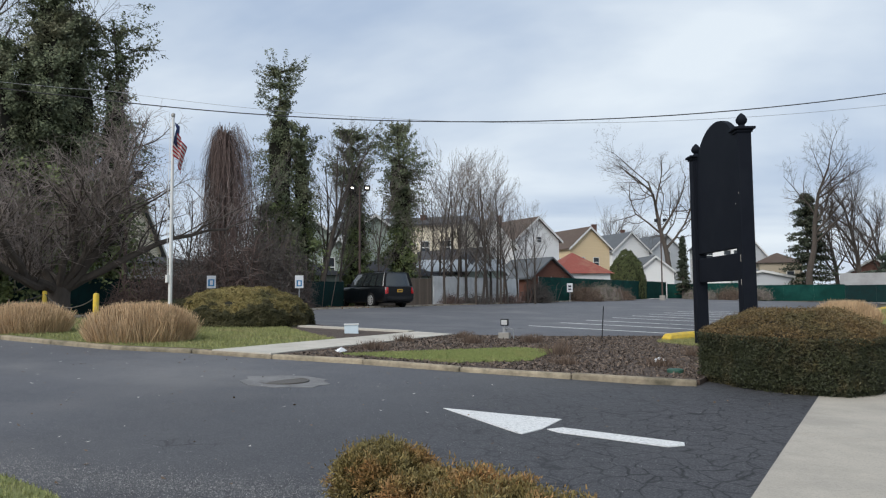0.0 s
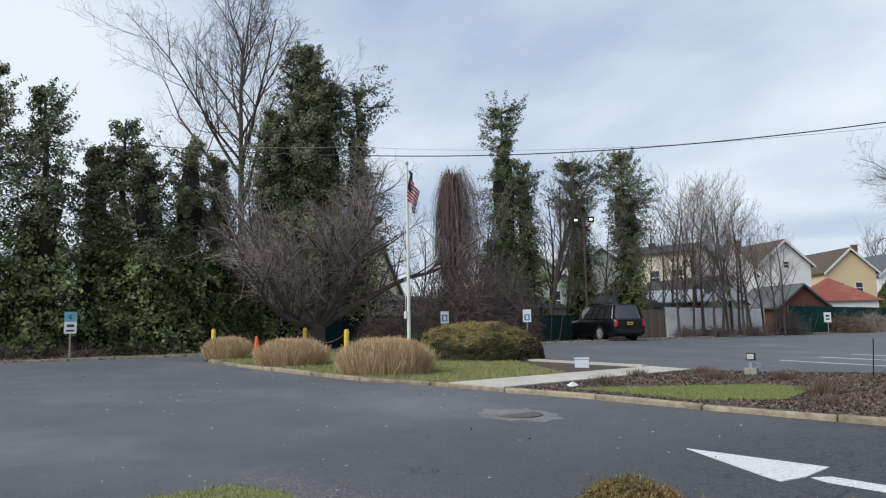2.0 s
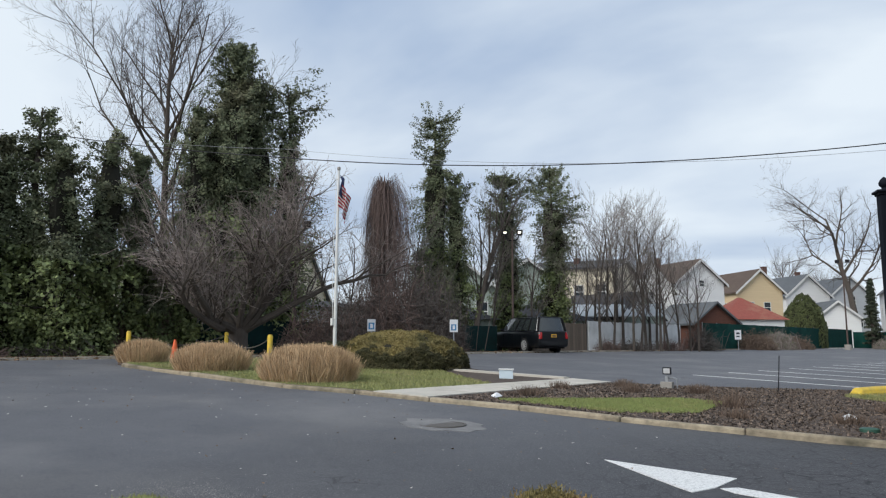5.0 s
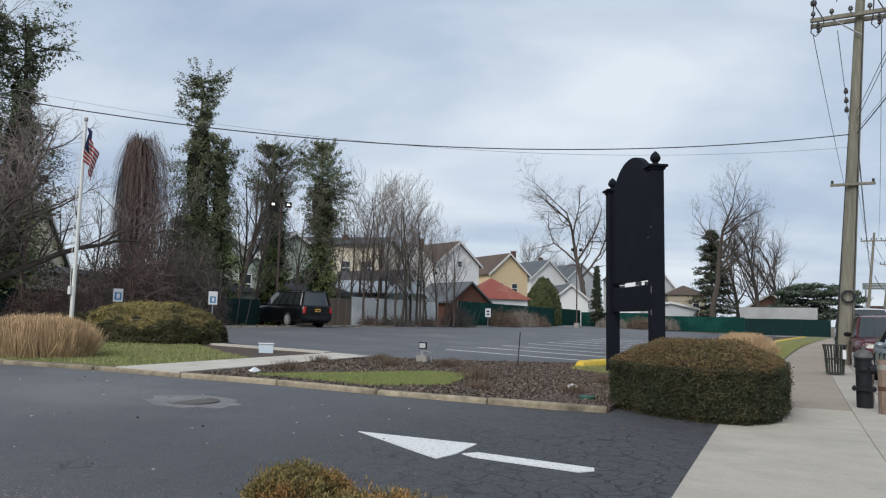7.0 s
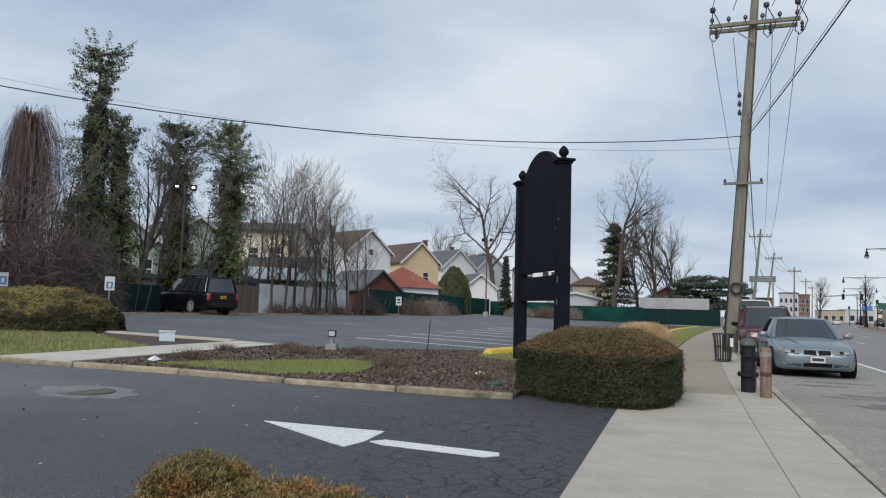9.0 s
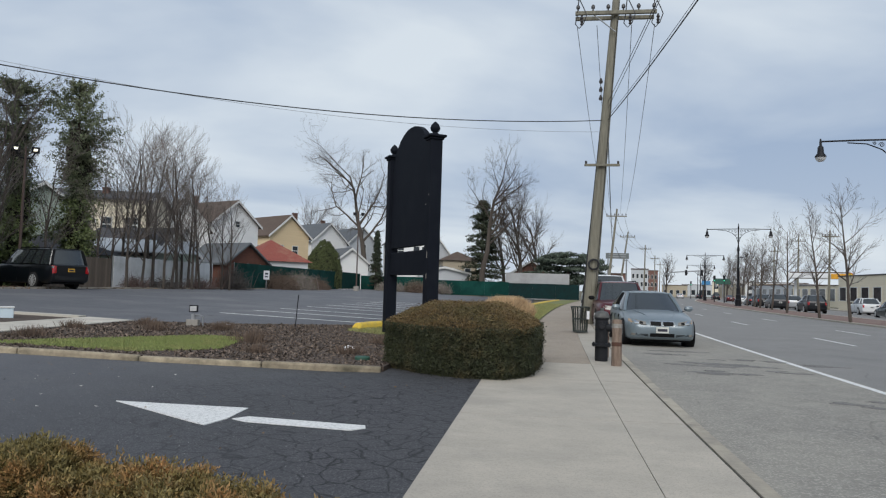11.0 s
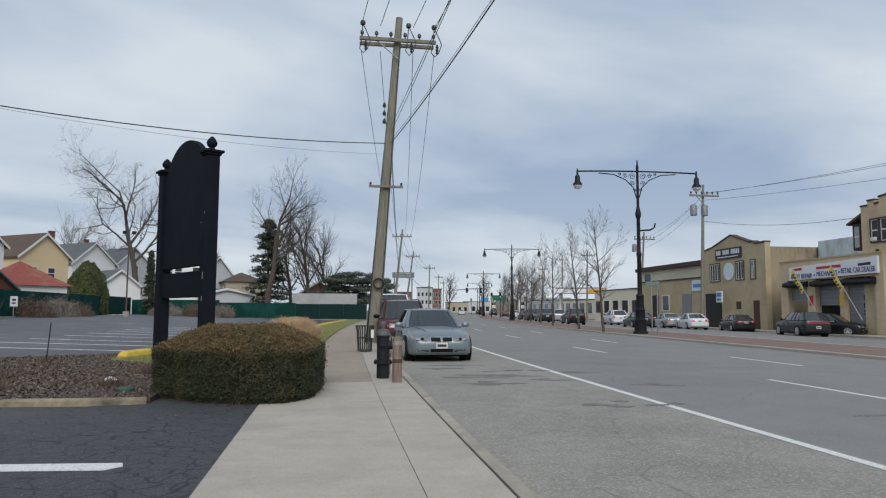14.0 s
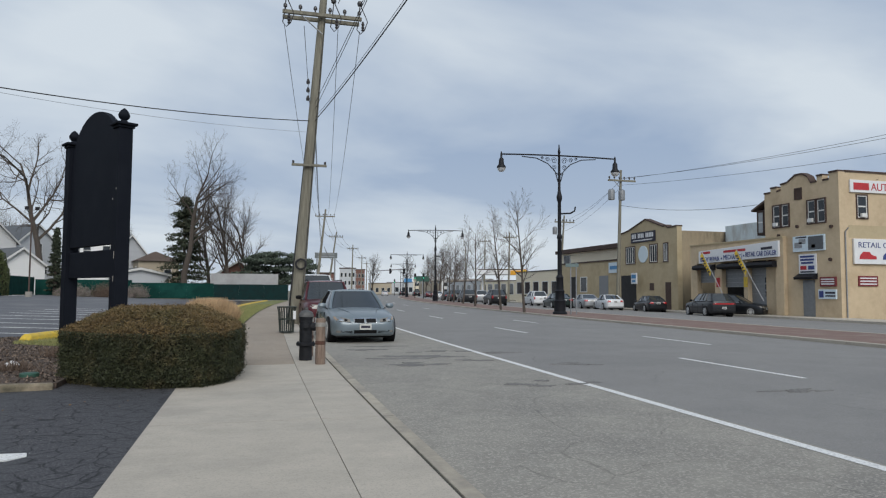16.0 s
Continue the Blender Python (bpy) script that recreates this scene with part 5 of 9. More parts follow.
spread = thing("spreading_evergreen", "low spreading blue green evergreen beside a grey wall", "tree", sx, sy, 0.1)
cs = [(rg.uniform(-5.4, 4.8), rg.uniform(-2, 2), rg.choice([2.3, 3.2, 4.1, 5.0, 5.8]) + rg.normal(0, 0.12)) for k in range(90)]
cs = [c for c in cs if c[2] < 6.5 - 0.1 * c[0] ** 2]
pos, nor = clumps(rg, cs, [(1.05, 1.05, 0.36)] * len(cs), 14000, 0.2)
part("trunk", Mesh().tube([(0, 0, 0), (0.2, 0, 2), (-0.4, 0, 5)], [0.35, 0.28, 0.08], 8).tube([(0.2, 0, 1.5), (2, 0, 3), (4, 0, 4)], [0.2, 0.14, 0.04], 6).tube([(0.1, 0, 1.5), (-2, 0, 3.4), (-4, 0, 4.4)], [0.2, 0.14, 0.04], 6), BARK, spread, smooth=True)
part("foliage", cloud_mesh("foliage", pos, nor, 0.2, 0.4, 0.6, rg), mat("blue green needles", (0.055, 0.078, 0.056), (0.09, 0.112, 0.082), 3, 0.8, 0, rnd=0.4), spread, "layered needle sprays")
# street trees on the median
lm, tw = grow(76, 6.6, 0.10, 3, (15, 8, 6), (0.36, 0.5, 0.5), (46, 38, 38, 38), up=0.10, first=0.26, wob=0.035)
st = bare_tree("median_tree", "young bare street tree on the brick median", *polar(22.36, 43.9), -0.06, lm, tw, BARK, TWIG_GREY, group="young street trees")
for az, d, sc in [(20.43, 49.8, 0.95), (18.3, 62, 1.0), (17.3, 74, 1.0), (16.5, 82, 1.05), (16.1, 92, 1.0), (15.6, 104, 1.1), (15.2, 118, 1.1), (14.9, 133, 1.1), (14.6, 150, 1.15)]:
    c = copy_thing(st, pose(*polar(az, d), -0.06, 0, 0, d * 37 % 360))
    c.scale = (sc, sc, sc)
# ---- things: materials ----
BLACK_PAINT = mat("blue black sign paint", (0.005, 0.007, 0.012), (0.007, 0.009, 0.015), 3, 0.75, 0.08, 60, c3=(0.012, 0.015, 0.02), s3=2.0, a3=0.4, spec=0.15)
CHIPPED = mat("bare chipped wood", (0.45, 0.42, 0.38), None, 10, 0.9)
POLE_WOOD = mat("weathered pole wood", (0.27, 0.255, 0.20), (0.15, 0.14, 0.11), 5, 0.95, 0.6, 30, c3=(0.10, 0.09, 0.07), s3=1.5, stretch=(3, 3, 0.25))
OLD_WOOD = mat("reddish weathered wood", (0.30, 0.225, 0.175), (0.15, 0.105, 0.08), 11, 0.95, 0.6, 40, c3=(0.10, 0.075, 0.06), s3=3, stretch=(3, 3, 0.4))
CABLE = mat("black cable", (0.015, 0.015, 0.017), None, 5, 0.6, 0)
CERAMIC = mat("dark insulator", (0.04, 0.035, 0.035), None, 5, 0.3, 0)
HYD_BLACK = mat("black hydrant paint", (0.010, 0.012, 0.015), (0.02, 0.02, 0.023), 12, 0.6, 0.3, 50, spec=0.25)
SILVER = mat("weathered silver paint", (0.38, 0.37, 0.34), (0.25, 0.24, 0.22), 12, 0.55, 0.3, 50, metal=0.4)
GREEN_METAL = mat("dark green painted steel", (0.022, 0.032, 0.026), (0.035, 0.042, 0.034), 10, 0.6, 0.2, 50)
WHITE_METAL = mat("white painted metal", (0.72, 0.72, 0.70), (0.62, 0.62, 0.60), 6, 0.5, 0.1, 40)
STEEL = mat("galvanised steel", (0.36, 0.37, 0.38), (0.28, 0.29, 0.30), 10, 0.45, 0.1, 40, metal=0.7)
LAMP_BLACK = mat("black cast iron", (0.007, 0.008, 0.011), (0.013, 0.013, 0.017), 8, 0.55, 0.15, 50, spec=0.25)
GLASS_LAMP = mat("frosted lamp glass", (0.75, 0.76, 0.76), None, 5, 0.25, 0, trans=0.3)
FLOOD = mat("lit flood lamp", (0.9, 0.9, 0.8), None, 5, 0.4, 0, emit=((1.0, 0.95, 0.72), 2.2))
ORANGE = mat("orange cone plastic", (0.75, 0.12, 0.02), (0.62, 0.10, 0.02), 8, 0.5, 0.05)
SIGN_BLUE = mat("blue sign sheeting", (0.06, 0.25, 0.50), None, 5, 0.4, 0)
SIGN_PALE = mat("pale sign sheeting", (0.62, 0.72, 0.78), (0.56, 0.66, 0.72), 6, 0.4, 0)
SIGN_TEAL = mat("blue green sign sheeting", (0.13, 0.40, 0.50), None, 5, 0.4, 0)
SIGN_WHITE = mat("white sign board", (0.74, 0.75, 0.76), (0.68, 0.69, 0.70), 4, 0.5, 0)
INK = mat("dark lettering", (0.03, 0.03, 0.05), None, 5, 0.6, 0)
INK_BLUE = mat("blue lettering", (0.04, 0.06, 0.22), None, 5, 0.6, 0)
INK_RED = mat("red lettering", (0.50, 0.03, 0.04), None, 5, 0.6, 0)
FENCE_GREEN = mat("dark green fence screen", (0.005, 0.046, 0.037), (0.003, 0.030, 0.025), 1.5, 0.85, 0.3, 12, c3=(0.012, 0.08, 0.066), s3=0.5, spec=0.15)
FENCE_DARK = mat("dark fence slats", (0.008, 0.034, 0.034), (0.010, 0.022, 0.022), 2, 0.9, 0.3, 12, spec=0.15)
FENCE_WHITE = mat("white vinyl fence", (0.74, 0.745, 0.74), (0.66, 0.665, 0.66), 3, 0.6, 0.1, 30, c3=(0.35, 0.35, 0.33), s3=0.8, rnd=0.06)
FENCE_WOOD = mat("grey brown board fence", (0.17, 0.13, 0.10), (0.12, 0.095, 0.075), 6, 0.9, 0.4, 30, rnd=0.2, stretch=(3, 3, 0.4))
FLAG_RED = mat("red flag cloth", (0.42, 0.03, 0.045), None, 5, 0.9, 0)
FLAG_WHITE = mat("white flag cloth", (0.70, 0.69, 0.68), None, 5, 0.9, 0)
FLAG_BLUE = mat("navy flag cloth", (0.03, 0.045, 0.12), None, 5, 0.9, 0)
CONC_BLOCK = mat("grey concrete block", (0.34, 0.32, 0.29), (0.26, 0.245, 0.22), 8, 0.95, 0.4, 60)

# ---- large blank sign on two posts ----
sg = thing("blank_sign", "tall black blank sign board with arched top on posts", "sign", -2.89, 14.95, 0.1, -59.8)


def post(xx):
    part("post", Mesh().box(xx - 0.125, xx + 0.125, -0.125, 0.125, -0.2, 4.12), BLACK_PAINT, sg, bevel=0.012)
    part("post_cap", Mesh().box(xx - 0.15, xx + 0.15, -0.15, 0.15, 4.12, 4.17).box(xx - 0.19, xx + 0.19, -0.19, 0.19, 4.17, 4.22), BLACK_PAINT, sg, bevel=0.012)
    part("finial", Mesh().lathe([(0.11, 4.22), (0.075, 4.25), (0.05, 4.28), (0.095, 4.33), (0.105, 4.38), (0.07, 4.45), (0.02, 4.50), (0.0, 4.51)], xx, 0, 14), BLACK_PAINT, sg, smooth=True)


for xx in (-1.33, 1.33):
    post(xx)
arch = [(-1.195, 2.0), (1.195, 2.0), (1.195, 3.75)] + [(1.195 * math.cos(math.pi * k / 20), 3.75 + 0.9 * math.sin(math.pi * k / 20)) for k in range(1, 20)] + [(-1.195, 3.75)]
part("arched_panel", Mesh().slab(arch, "y", -0.06, 0.06), BLACK_PAINT, sg, bevel=0.012)
part("lower_panel", Mesh().box(-1.195, 1.195, -0.06, 0.06, 1.38, 1.90), BLACK_PAINT, sg, bevel=0.012)
for k, (cx_, zz, ch_) in enumerate(((1.40, 2.98, 0.03), (1.39, 1.72, 0.13), (1.38, 1.30, 0.10), (1.31, 0.72, 0.04), (1.24, 2.8, 0.025))):
    part("chip", Mesh().box(cx_ - 0.008, cx_ + 0.008, -0.129, -0.124, zz, zz + ch_), CHIPPED, sg, "bare chipped patch")
# ---- yellow wheel stops ----
def wheel_stop(x, y, rz, ln=1.5, label="yellow painted concrete wheel stop on the asphalt", zz=0.0):
    t = thing("wheel_stop", label, "wheel stop", x, y, elev(x) + zz, rz, "yellow wheel stops")
    m = Mesh()
    prof = [(-0.14, -0.1), (-0.14, 0.04), (-0.11, 0.12), (-0.05, 0.165), (0.05, 0.165), (0.11, 0.12), (0.14, 0.04), (0.14, -0.1)]
    vs = [(u, a * k, b * k2 if b > 0 else b) for u, k, k2 in ((-ln / 2, 0.8, 0.45), (-ln / 2 + 0.12, 1.0, 0.95), (0.0, 1.0, 1.0), (ln / 2 - 0.12, 1.0, 0.95), (ln / 2, 0.8, 0.45)) for a, b in prof]
    fs = [(8 * r + k, 8 * r + (k + 1) % 8, 8 * (r + 1) + (k + 1) % 8, 8 * (r + 1) + k) for r in range(4) for k in range(8)]
    m.add(vs, fs + [tuple(range(8))[::-1], tuple(range(32, 40))])
    part("block", m, YELLOW, t, bevel=0.015)


wheel_stop(-4.32, 17.7, 76, 1.9, "yellow painted concrete wheel stop at the bed", 0.09)
for k in range(15):
    y = 36 + 3.1 * k
    wheel_stop(-2.75 + bend(y), y, 88 - 0.08 * y, 2.6, "yellow painted kerb block along the verge")
# ---- flagpole ----
fx, fy = polar(-54.22, 19.8)
fp = thing("flagpole", "white flagpole with a limp striped flag", "flagpole", fx, fy, elev(fx) + IT)
ft = 1.25 + 19.8 * math.tan(radians(13.9)) - elev(fx) - IT
part("pole", Mesh().cyl((0, 0, -0.1), (0, 0, ft - 0.06), 0.055, 0.035, 14), WHITE_METAL, fp, smooth=True)
part("ball", Mesh().lathe([(0.0, ft - 0.07), (0.04, ft - 0.05), (0.055, ft), (0.04, ft + 0.05), (0.0, ft + 0.06)], seg=12), SILVER, fp, "dull silver ball", smooth=True)
part("cleat", Mesh().box(-0.07, 0.02, -0.11, -0.05, 1.15, 1.35), WHITE_METAL, fp)
part("halyard", Mesh().tube([(-0.03, -0.07, 1.2), (-0.08, -0.08, 3), (-0.04, -0.05, ft - 0.2)], 0.008, 5), WHITE_METAL, fp)


def flag_piece(name, u0, u1, v0, v1, material, par):
    m, n = Mesh(), 8
    vs = []
    for i in range(n + 1):
        for j in range(n + 1):
            u, v = u0 + (u1 - u0) * i / n, v0 + (v1 - v0) * j / n
            droop = u * 0.95
            vs.append((0.05 + 0.30 * u * (1 - 0.3 * v) + 0.05 * math.sin(9 * u + 3 * v), 0.10 * math.sin(14 * u + 2 * v), ft - 0.2 - v * 0.75 - droop * 0.72))
    m.add(vs, [(i * (n + 1) + j, i * (n + 1) + j + 1, (i + 1) * (n + 1) + j + 1, (i + 1) * (n + 1) + j) for i in range(n) for j in range(n)])
    ob = part(name, m, material, par, smooth=True)
    s = ob.modifiers.new("cloth", "SOLIDIFY")
    s.thickness = 0.006
    return ob


flag = thing("flag", "limp red white and navy striped flag on the flagpole", "flag", fx, fy, elev(fx) + IT, 20)
flag_piece("canton", 0, 0.42, 0, 0.54, FLAG_BLUE, flag)
for k in range(13):
    flag_piece("stripe", 0.42 if k < 7 else 0.0, 1.0, k / 13, (k + 1) / 13, FLAG_RED if k % 2 == 0 else FLAG_WHITE, flag)


# ---- yellow posts, chain, cone, signs, boxes ----
def ypost(az, d, top):
    x, y = polar(az, d)
    t = thing("bollard", "yellow painted steel bollard on the grass", "bollard", x, y, elev(x) + 0.05, group="yellow bollards")
    h = top - elev(x) - 0.05
    part("tube", Mesh().lathe([(0.07, -0.1), (0.07, h - 0.05), (0.05, h - 0.01), (0.0, h)], seg=12), YELLOW, t, smooth=True)
    return x, y, top


p1, p2, p3 = ypost(-69.6, 23.5, 1.49), ypost(-59.3, 19.5, 1.38), ypost(-62.6, 25.5, 1.50)
ch = Mesh()
for a, b in ((p1, p3), (p3, p2)):
    ch.tube([(a[0] + (b[0] - a[0]) * k / 10, a[1] + (b[1] - a[1]) * k / 10, a[2] - 0.1 + (b[2] - a[2]) * k / 10 - 0.35 * (1 - (k / 5 - 1) ** 2)) for k in range(11)], 0.014, 5)
tagged(part("chain", ch, IRON), "sagging rusty chain between the yellow bollards", "chain")
cx0, cy0 = polar(-66.35, 22.0)
cone = thing("traffic_cone", "orange traffic cone on the kerb", "traffic cone", cx0, cy0, elev(cx0) + 0.05)
part("base", Mesh().box(-0.18, 0.18, -0.18, 0.18, 0, 0.03), ORANGE, cone, bevel=0.01)
part("cone_body", Mesh().lathe([(0.14, 0.03), (0.10, 0.25), (0.035, 0.60), (0.025, 0.62), (0.0, 0.62)], seg=16), ORANGE, cone, smooth=True)


def small_sign(az, d, z0, z1, w, label, face, rows, az_off=0):
    x, y = polar(az, d)
    g = elev(x)
    t = thing("post_sign", label, "sign", x, y, g, -az + az_off, "small post signs")
    part("post", Mesh().box(-0.025, 0.025, -0.02, 0.02, -0.1, z1 - g), STEEL, t)
    part("plate", Mesh().box(-w / 2, w / 2, -0.035, -0.022, z0 - g, z1 - g), face, t, bevel=0.004)
    h = z1 - z0
    for mname, material, x0, x1, a, b in rows:
        part(mname, Mesh().box(x0 * w, x1 * w, -0.039, -0.036, z0 - g + a * h, z0 - g + b * h), material, t)
    return t


hs = [("symbol_field", SIGN_BLUE, -0.28, 0.28, 0.12, 0.62), ("symbol", SIGN_WHITE, -0.08, 0.12, 0.2, 0.55)]
small_sign(-51.23, 29.2, 1.6, 2.1, 0.34, "white parking sign with a blue symbol on a post", SIGN_WHITE, [])
for ob_az, dd in ((-44.47, 32.3),):
    small_sign(ob_az, dd, 1.62, 2.2, 0.38, "white parking sign with a blue symbol on a post", SIGN_WHITE, [])
for ob in [o for o in scene.objects if o.name.startswith("plate") and o.parent and o.parent.name.startswith("post_sign")]:
    bb = [v.co for v in ob.data.vertices]
    z0, z1 = min(v.z for v in bb), max(v.z for v in bb)
    part("symbol_field", Mesh().box(-0.12, 0.12, -0.039, -0.036, z0 + 0.08, z0 + 0.36), SIGN_BLUE, ob.parent, "blue symbol field")
    part("symbol", Mesh().box(-0.05, 0.06, -0.043, -0.040, z0 + 0.13, z0 + 0.31), SIGN_WHITE, ob.parent)
bs = small_sign(-79.5, 25.5, 1.42, 2.12, 0.36, "two plate parking sign, blue above white, on a post", SIGN_WHITE, [("upper_plate", SIGN_TEAL, -0.5, 0.5, 0.55, 1.0), ("symbol", SIGN_WHITE, -0.15, 0.2, 0.66, 0.9), ("word_bar", INK, -0.3, 0.3, 0.3, 0.42), ("arrow_bar", INK, -0.32, 0.32, 0.1, 0.18)])
small_sign(-22.39, 56.0, 1.4, 2.1, 0.45, "small white notice on a dark post at the lot edge", SIGN_WHITE, [("word_bar", INK, -0.25, 0.25, 0.55, 0.75), ("word_bar", INK, -0.25, 0.25, 0.25, 0.4)])
spx, spy = polar(-27.77, 16.4)
sp = thing("flood_light", "small black flood light on a concrete block", "flood light", spx, spy, elev(spx) + IT, 10)
sp.scale = (0.62, 0.62, 0.72)
part("block", Mesh().box(-0.22, 0.2, -0.13, 0.13, -0.05, 0.2), CONC_BLOCK, sp, "grey concrete block", bevel=0.015)
part("stem", Mesh().box(-0.07, 0.05, -0.05, 0.05, 0.2, 0.36).cyl((0, 0, 0.3), (0, 0, 0.45), 0.02), STEEL, sp)
part("housing", Mesh().box(-0.15, 0.15, -0.06, 0.05, 0.42, 0.64), LAMP_BLACK, sp, bevel=0.015)
part("lens", Mesh().box(-0.115, 0.115, -0.066, -0.061, 0.455, 0.605), GLASS_LAMP, sp, "pale lamp glass")
part("conduit", Mesh().tube([(0.05, 0, 0.32), (0.2, 0, 0.33), (0.33, 0.02, 0.30), (0.34, 0.02, 0.0)], 0.025, 6), STEEL, sp)
bxx, bxy = polar(-40.3, 17.3)
ub = thing("utility_box", "pale grey utility box at the path", "utility box", bxx, bxy, elev(bxx) + IT, 40)
part("body", Mesh().box(-0.17, 0.17, -0.12, 0.12, -0.05, 0.2), SIGN_PALE, ub, bevel=0.012)
part("lid", Mesh().box(-0.185, 0.185, -0.135, 0.135, 0.2, 0.23), WHITE_METAL, ub, bevel=0.008)
vv = thing("valve_cover", "green round irrigation cover in the mulch", "cover", -2.75, 10.6, 0.12)
part("disc", Mesh().lathe([(0.12, -0.06), (0.12, 0.0), (0.10, 0.012), (0.0, 0.015)], seg=18), mat("green plastic", (0.035, 0.10, 0.07), None, 5, 0.6, 0.1), vv, smooth=True)
stk = thing("marker_stake", "thin dark stake leaning in the bed", "stake", -5.9, 16.2, 0.2)
part("rod", Mesh().cyl((0, 0, -0.1), (0.06, 0, 0.75), 0.011), LAMP_BLACK, stk)
for k, (x, y) in enumerate(((-7.0, 14.75), (-3.35, 11.9), (-8.3, 9.5))):
    t = thing("litter_scrap", "crumpled scrap of white paper in the bed", "litter", x, y, elev(x) + IT + 0.01, 40 * k)
    part("paper", Mesh().add([(-0.1, -0.06, 0), (0.1, -0.05, 0.02), (0.12, 0.06, 0.05), (-0.08, 0.07, 0.03), (0.0, 0.0, 0.09)], [(0, 1, 4), (1, 2, 4), (2, 3, 4), (3, 0, 4)]), SIGN_WHITE, t)

# ---- pavement furniture ----
hy = thing("fire_hydrant", "black fire hydrant with a silver cap on the pavement", "fire hydrant", 1.08, 12.85, 0, 15)
part("barrel", Mesh().lathe([(0.115, 0), (0.115, 0.26), (0.17, 0.27), (0.17, 0.315), (0.115, 0.325), (0.115, 0.74), (0.13, 0.75), (0.13, 0.78)], seg=18), HYD_BLACK, hy, smooth=True)
part("bonnet", Mesh().lathe([(0.135, 0.78), (0.135, 0.81), (0.12, 0.85), (0.085, 0.885), (0.04, 0.90), (0.035, 0.95), (0.0, 0.95)], seg=18), mat("worn grey bonnet paint", (0.12, 0.12, 0.115), (0.05, 0.05, 0.05), 14, 0.6, 0.3, 50), hy, "worn grey bonnet", smooth=True)
part("pumper_nozzle", Mesh().cyl((0.08, -0.05, 0.6), (0.22, -0.13, 0.6), 0.075).cyl((0.22, -0.13, 0.6), (0.25, -0.147, 0.6), 0.09), HYD_BLACK, hy)
part("side_nozzle", Mesh().cyl((-0.02, -0.08, 0.63), (-0.06, -0.18, 0.63), 0.05), HYD_BLACK, hy)
for k in range(8):
    a = k * math.pi / 4
    part("bolt", Mesh().cyl((0.148 * math.cos(a), 0.148 * math.sin(a), 0.255), (0.148 * math.cos(a), 0.148 * math.sin(a), 0.335), 0.014, seg=6), HYD_BLACK, hy)
for x, y, h, rr in ((1.27, 12.1, 0.78, 0.085), (1.2, 13.6, 0.8, 0.085)):
    t = thing("wooden_post", "weathered reddish wooden guard post by the hydrant", "post", x, y, 0, 0, "wooden guard posts")
    part("stump", Mesh().lathe([(rr, -0.1), (rr * 1.03, 0.2), (rr * 0.96, 0.5), (rr, h - 0.1), (rr * 0.98, h - 0.02), (rr * 0.8, h), (0, h + 0.005)], seg=14), OLD_WOOD, t, smooth=True)
    part("rust_scar", Mesh().lathe([(rr * 0.99, 0.33), (rr * 1.035, 0.345), (rr * 1.035, 0.385), (rr * 0.99, 0.40)], seg=14), mat("rusted iron strap", (0.12, 0.05, 0.03), (0.06, 0.035, 0.028), 20, 0.9, 0.4, 60), t, "rusted strap")
    part("band", Mesh().lathe([(rr * 1.04, h - 0.14), (rr * 1.04, h - 0.07)], seg=14), SILVER, t, "pale worn band")
cn = thing("litter_basket", "dark green slatted steel litter basket", "litter bin", 1.15, 21.0, 0)
for k in range(20):
    a = 2 * math.pi * k / 20
    part("slat", Mesh().tube([(0.2 * math.cos(a), 0.2 * math.sin(a), 0.03), (0.235 * math.cos(a), 0.235 * math.sin(a), 0.6), (0.27 * math.cos(a), 0.27 * math.sin(a), 0.76)], 0.016, 4), GREEN_METAL, cn)
part("bin_floor", Mesh().lathe([(0.2, 0.03), (0.2, 0.05), (0.0, 0.05)], seg=16), LAMP_BLACK, cn, "dark steel floor")
for z0, r in ((0.03, 0.215), (0.4, 0.245), (0.755, 0.285)):
    part("hoop", Mesh().lathe([(r, z0), (r + 0.012, z0 + 0.012), (r, z0 + 0.03), (r - 0.012, z0 + 0.015), (r, z0)], seg=20), GREEN_METAL, cn)
part("sticker", Mesh().box(0.17, 0.25, -0.235, -0.225, 0.42, 0.66), SIGN_WHITE, cn, "white sticker")


# ---- utility poles and wires ----
def wire(m, a, b, sag, r=0.015, n=18):
    a, b = Vector(a), Vector(b)
    m.tube([a.lerp(b, k / n) - Vector((0, 0, sag * 4 * (k / n) * (1 - k / n))) for k in range(n + 1)], r, 5)


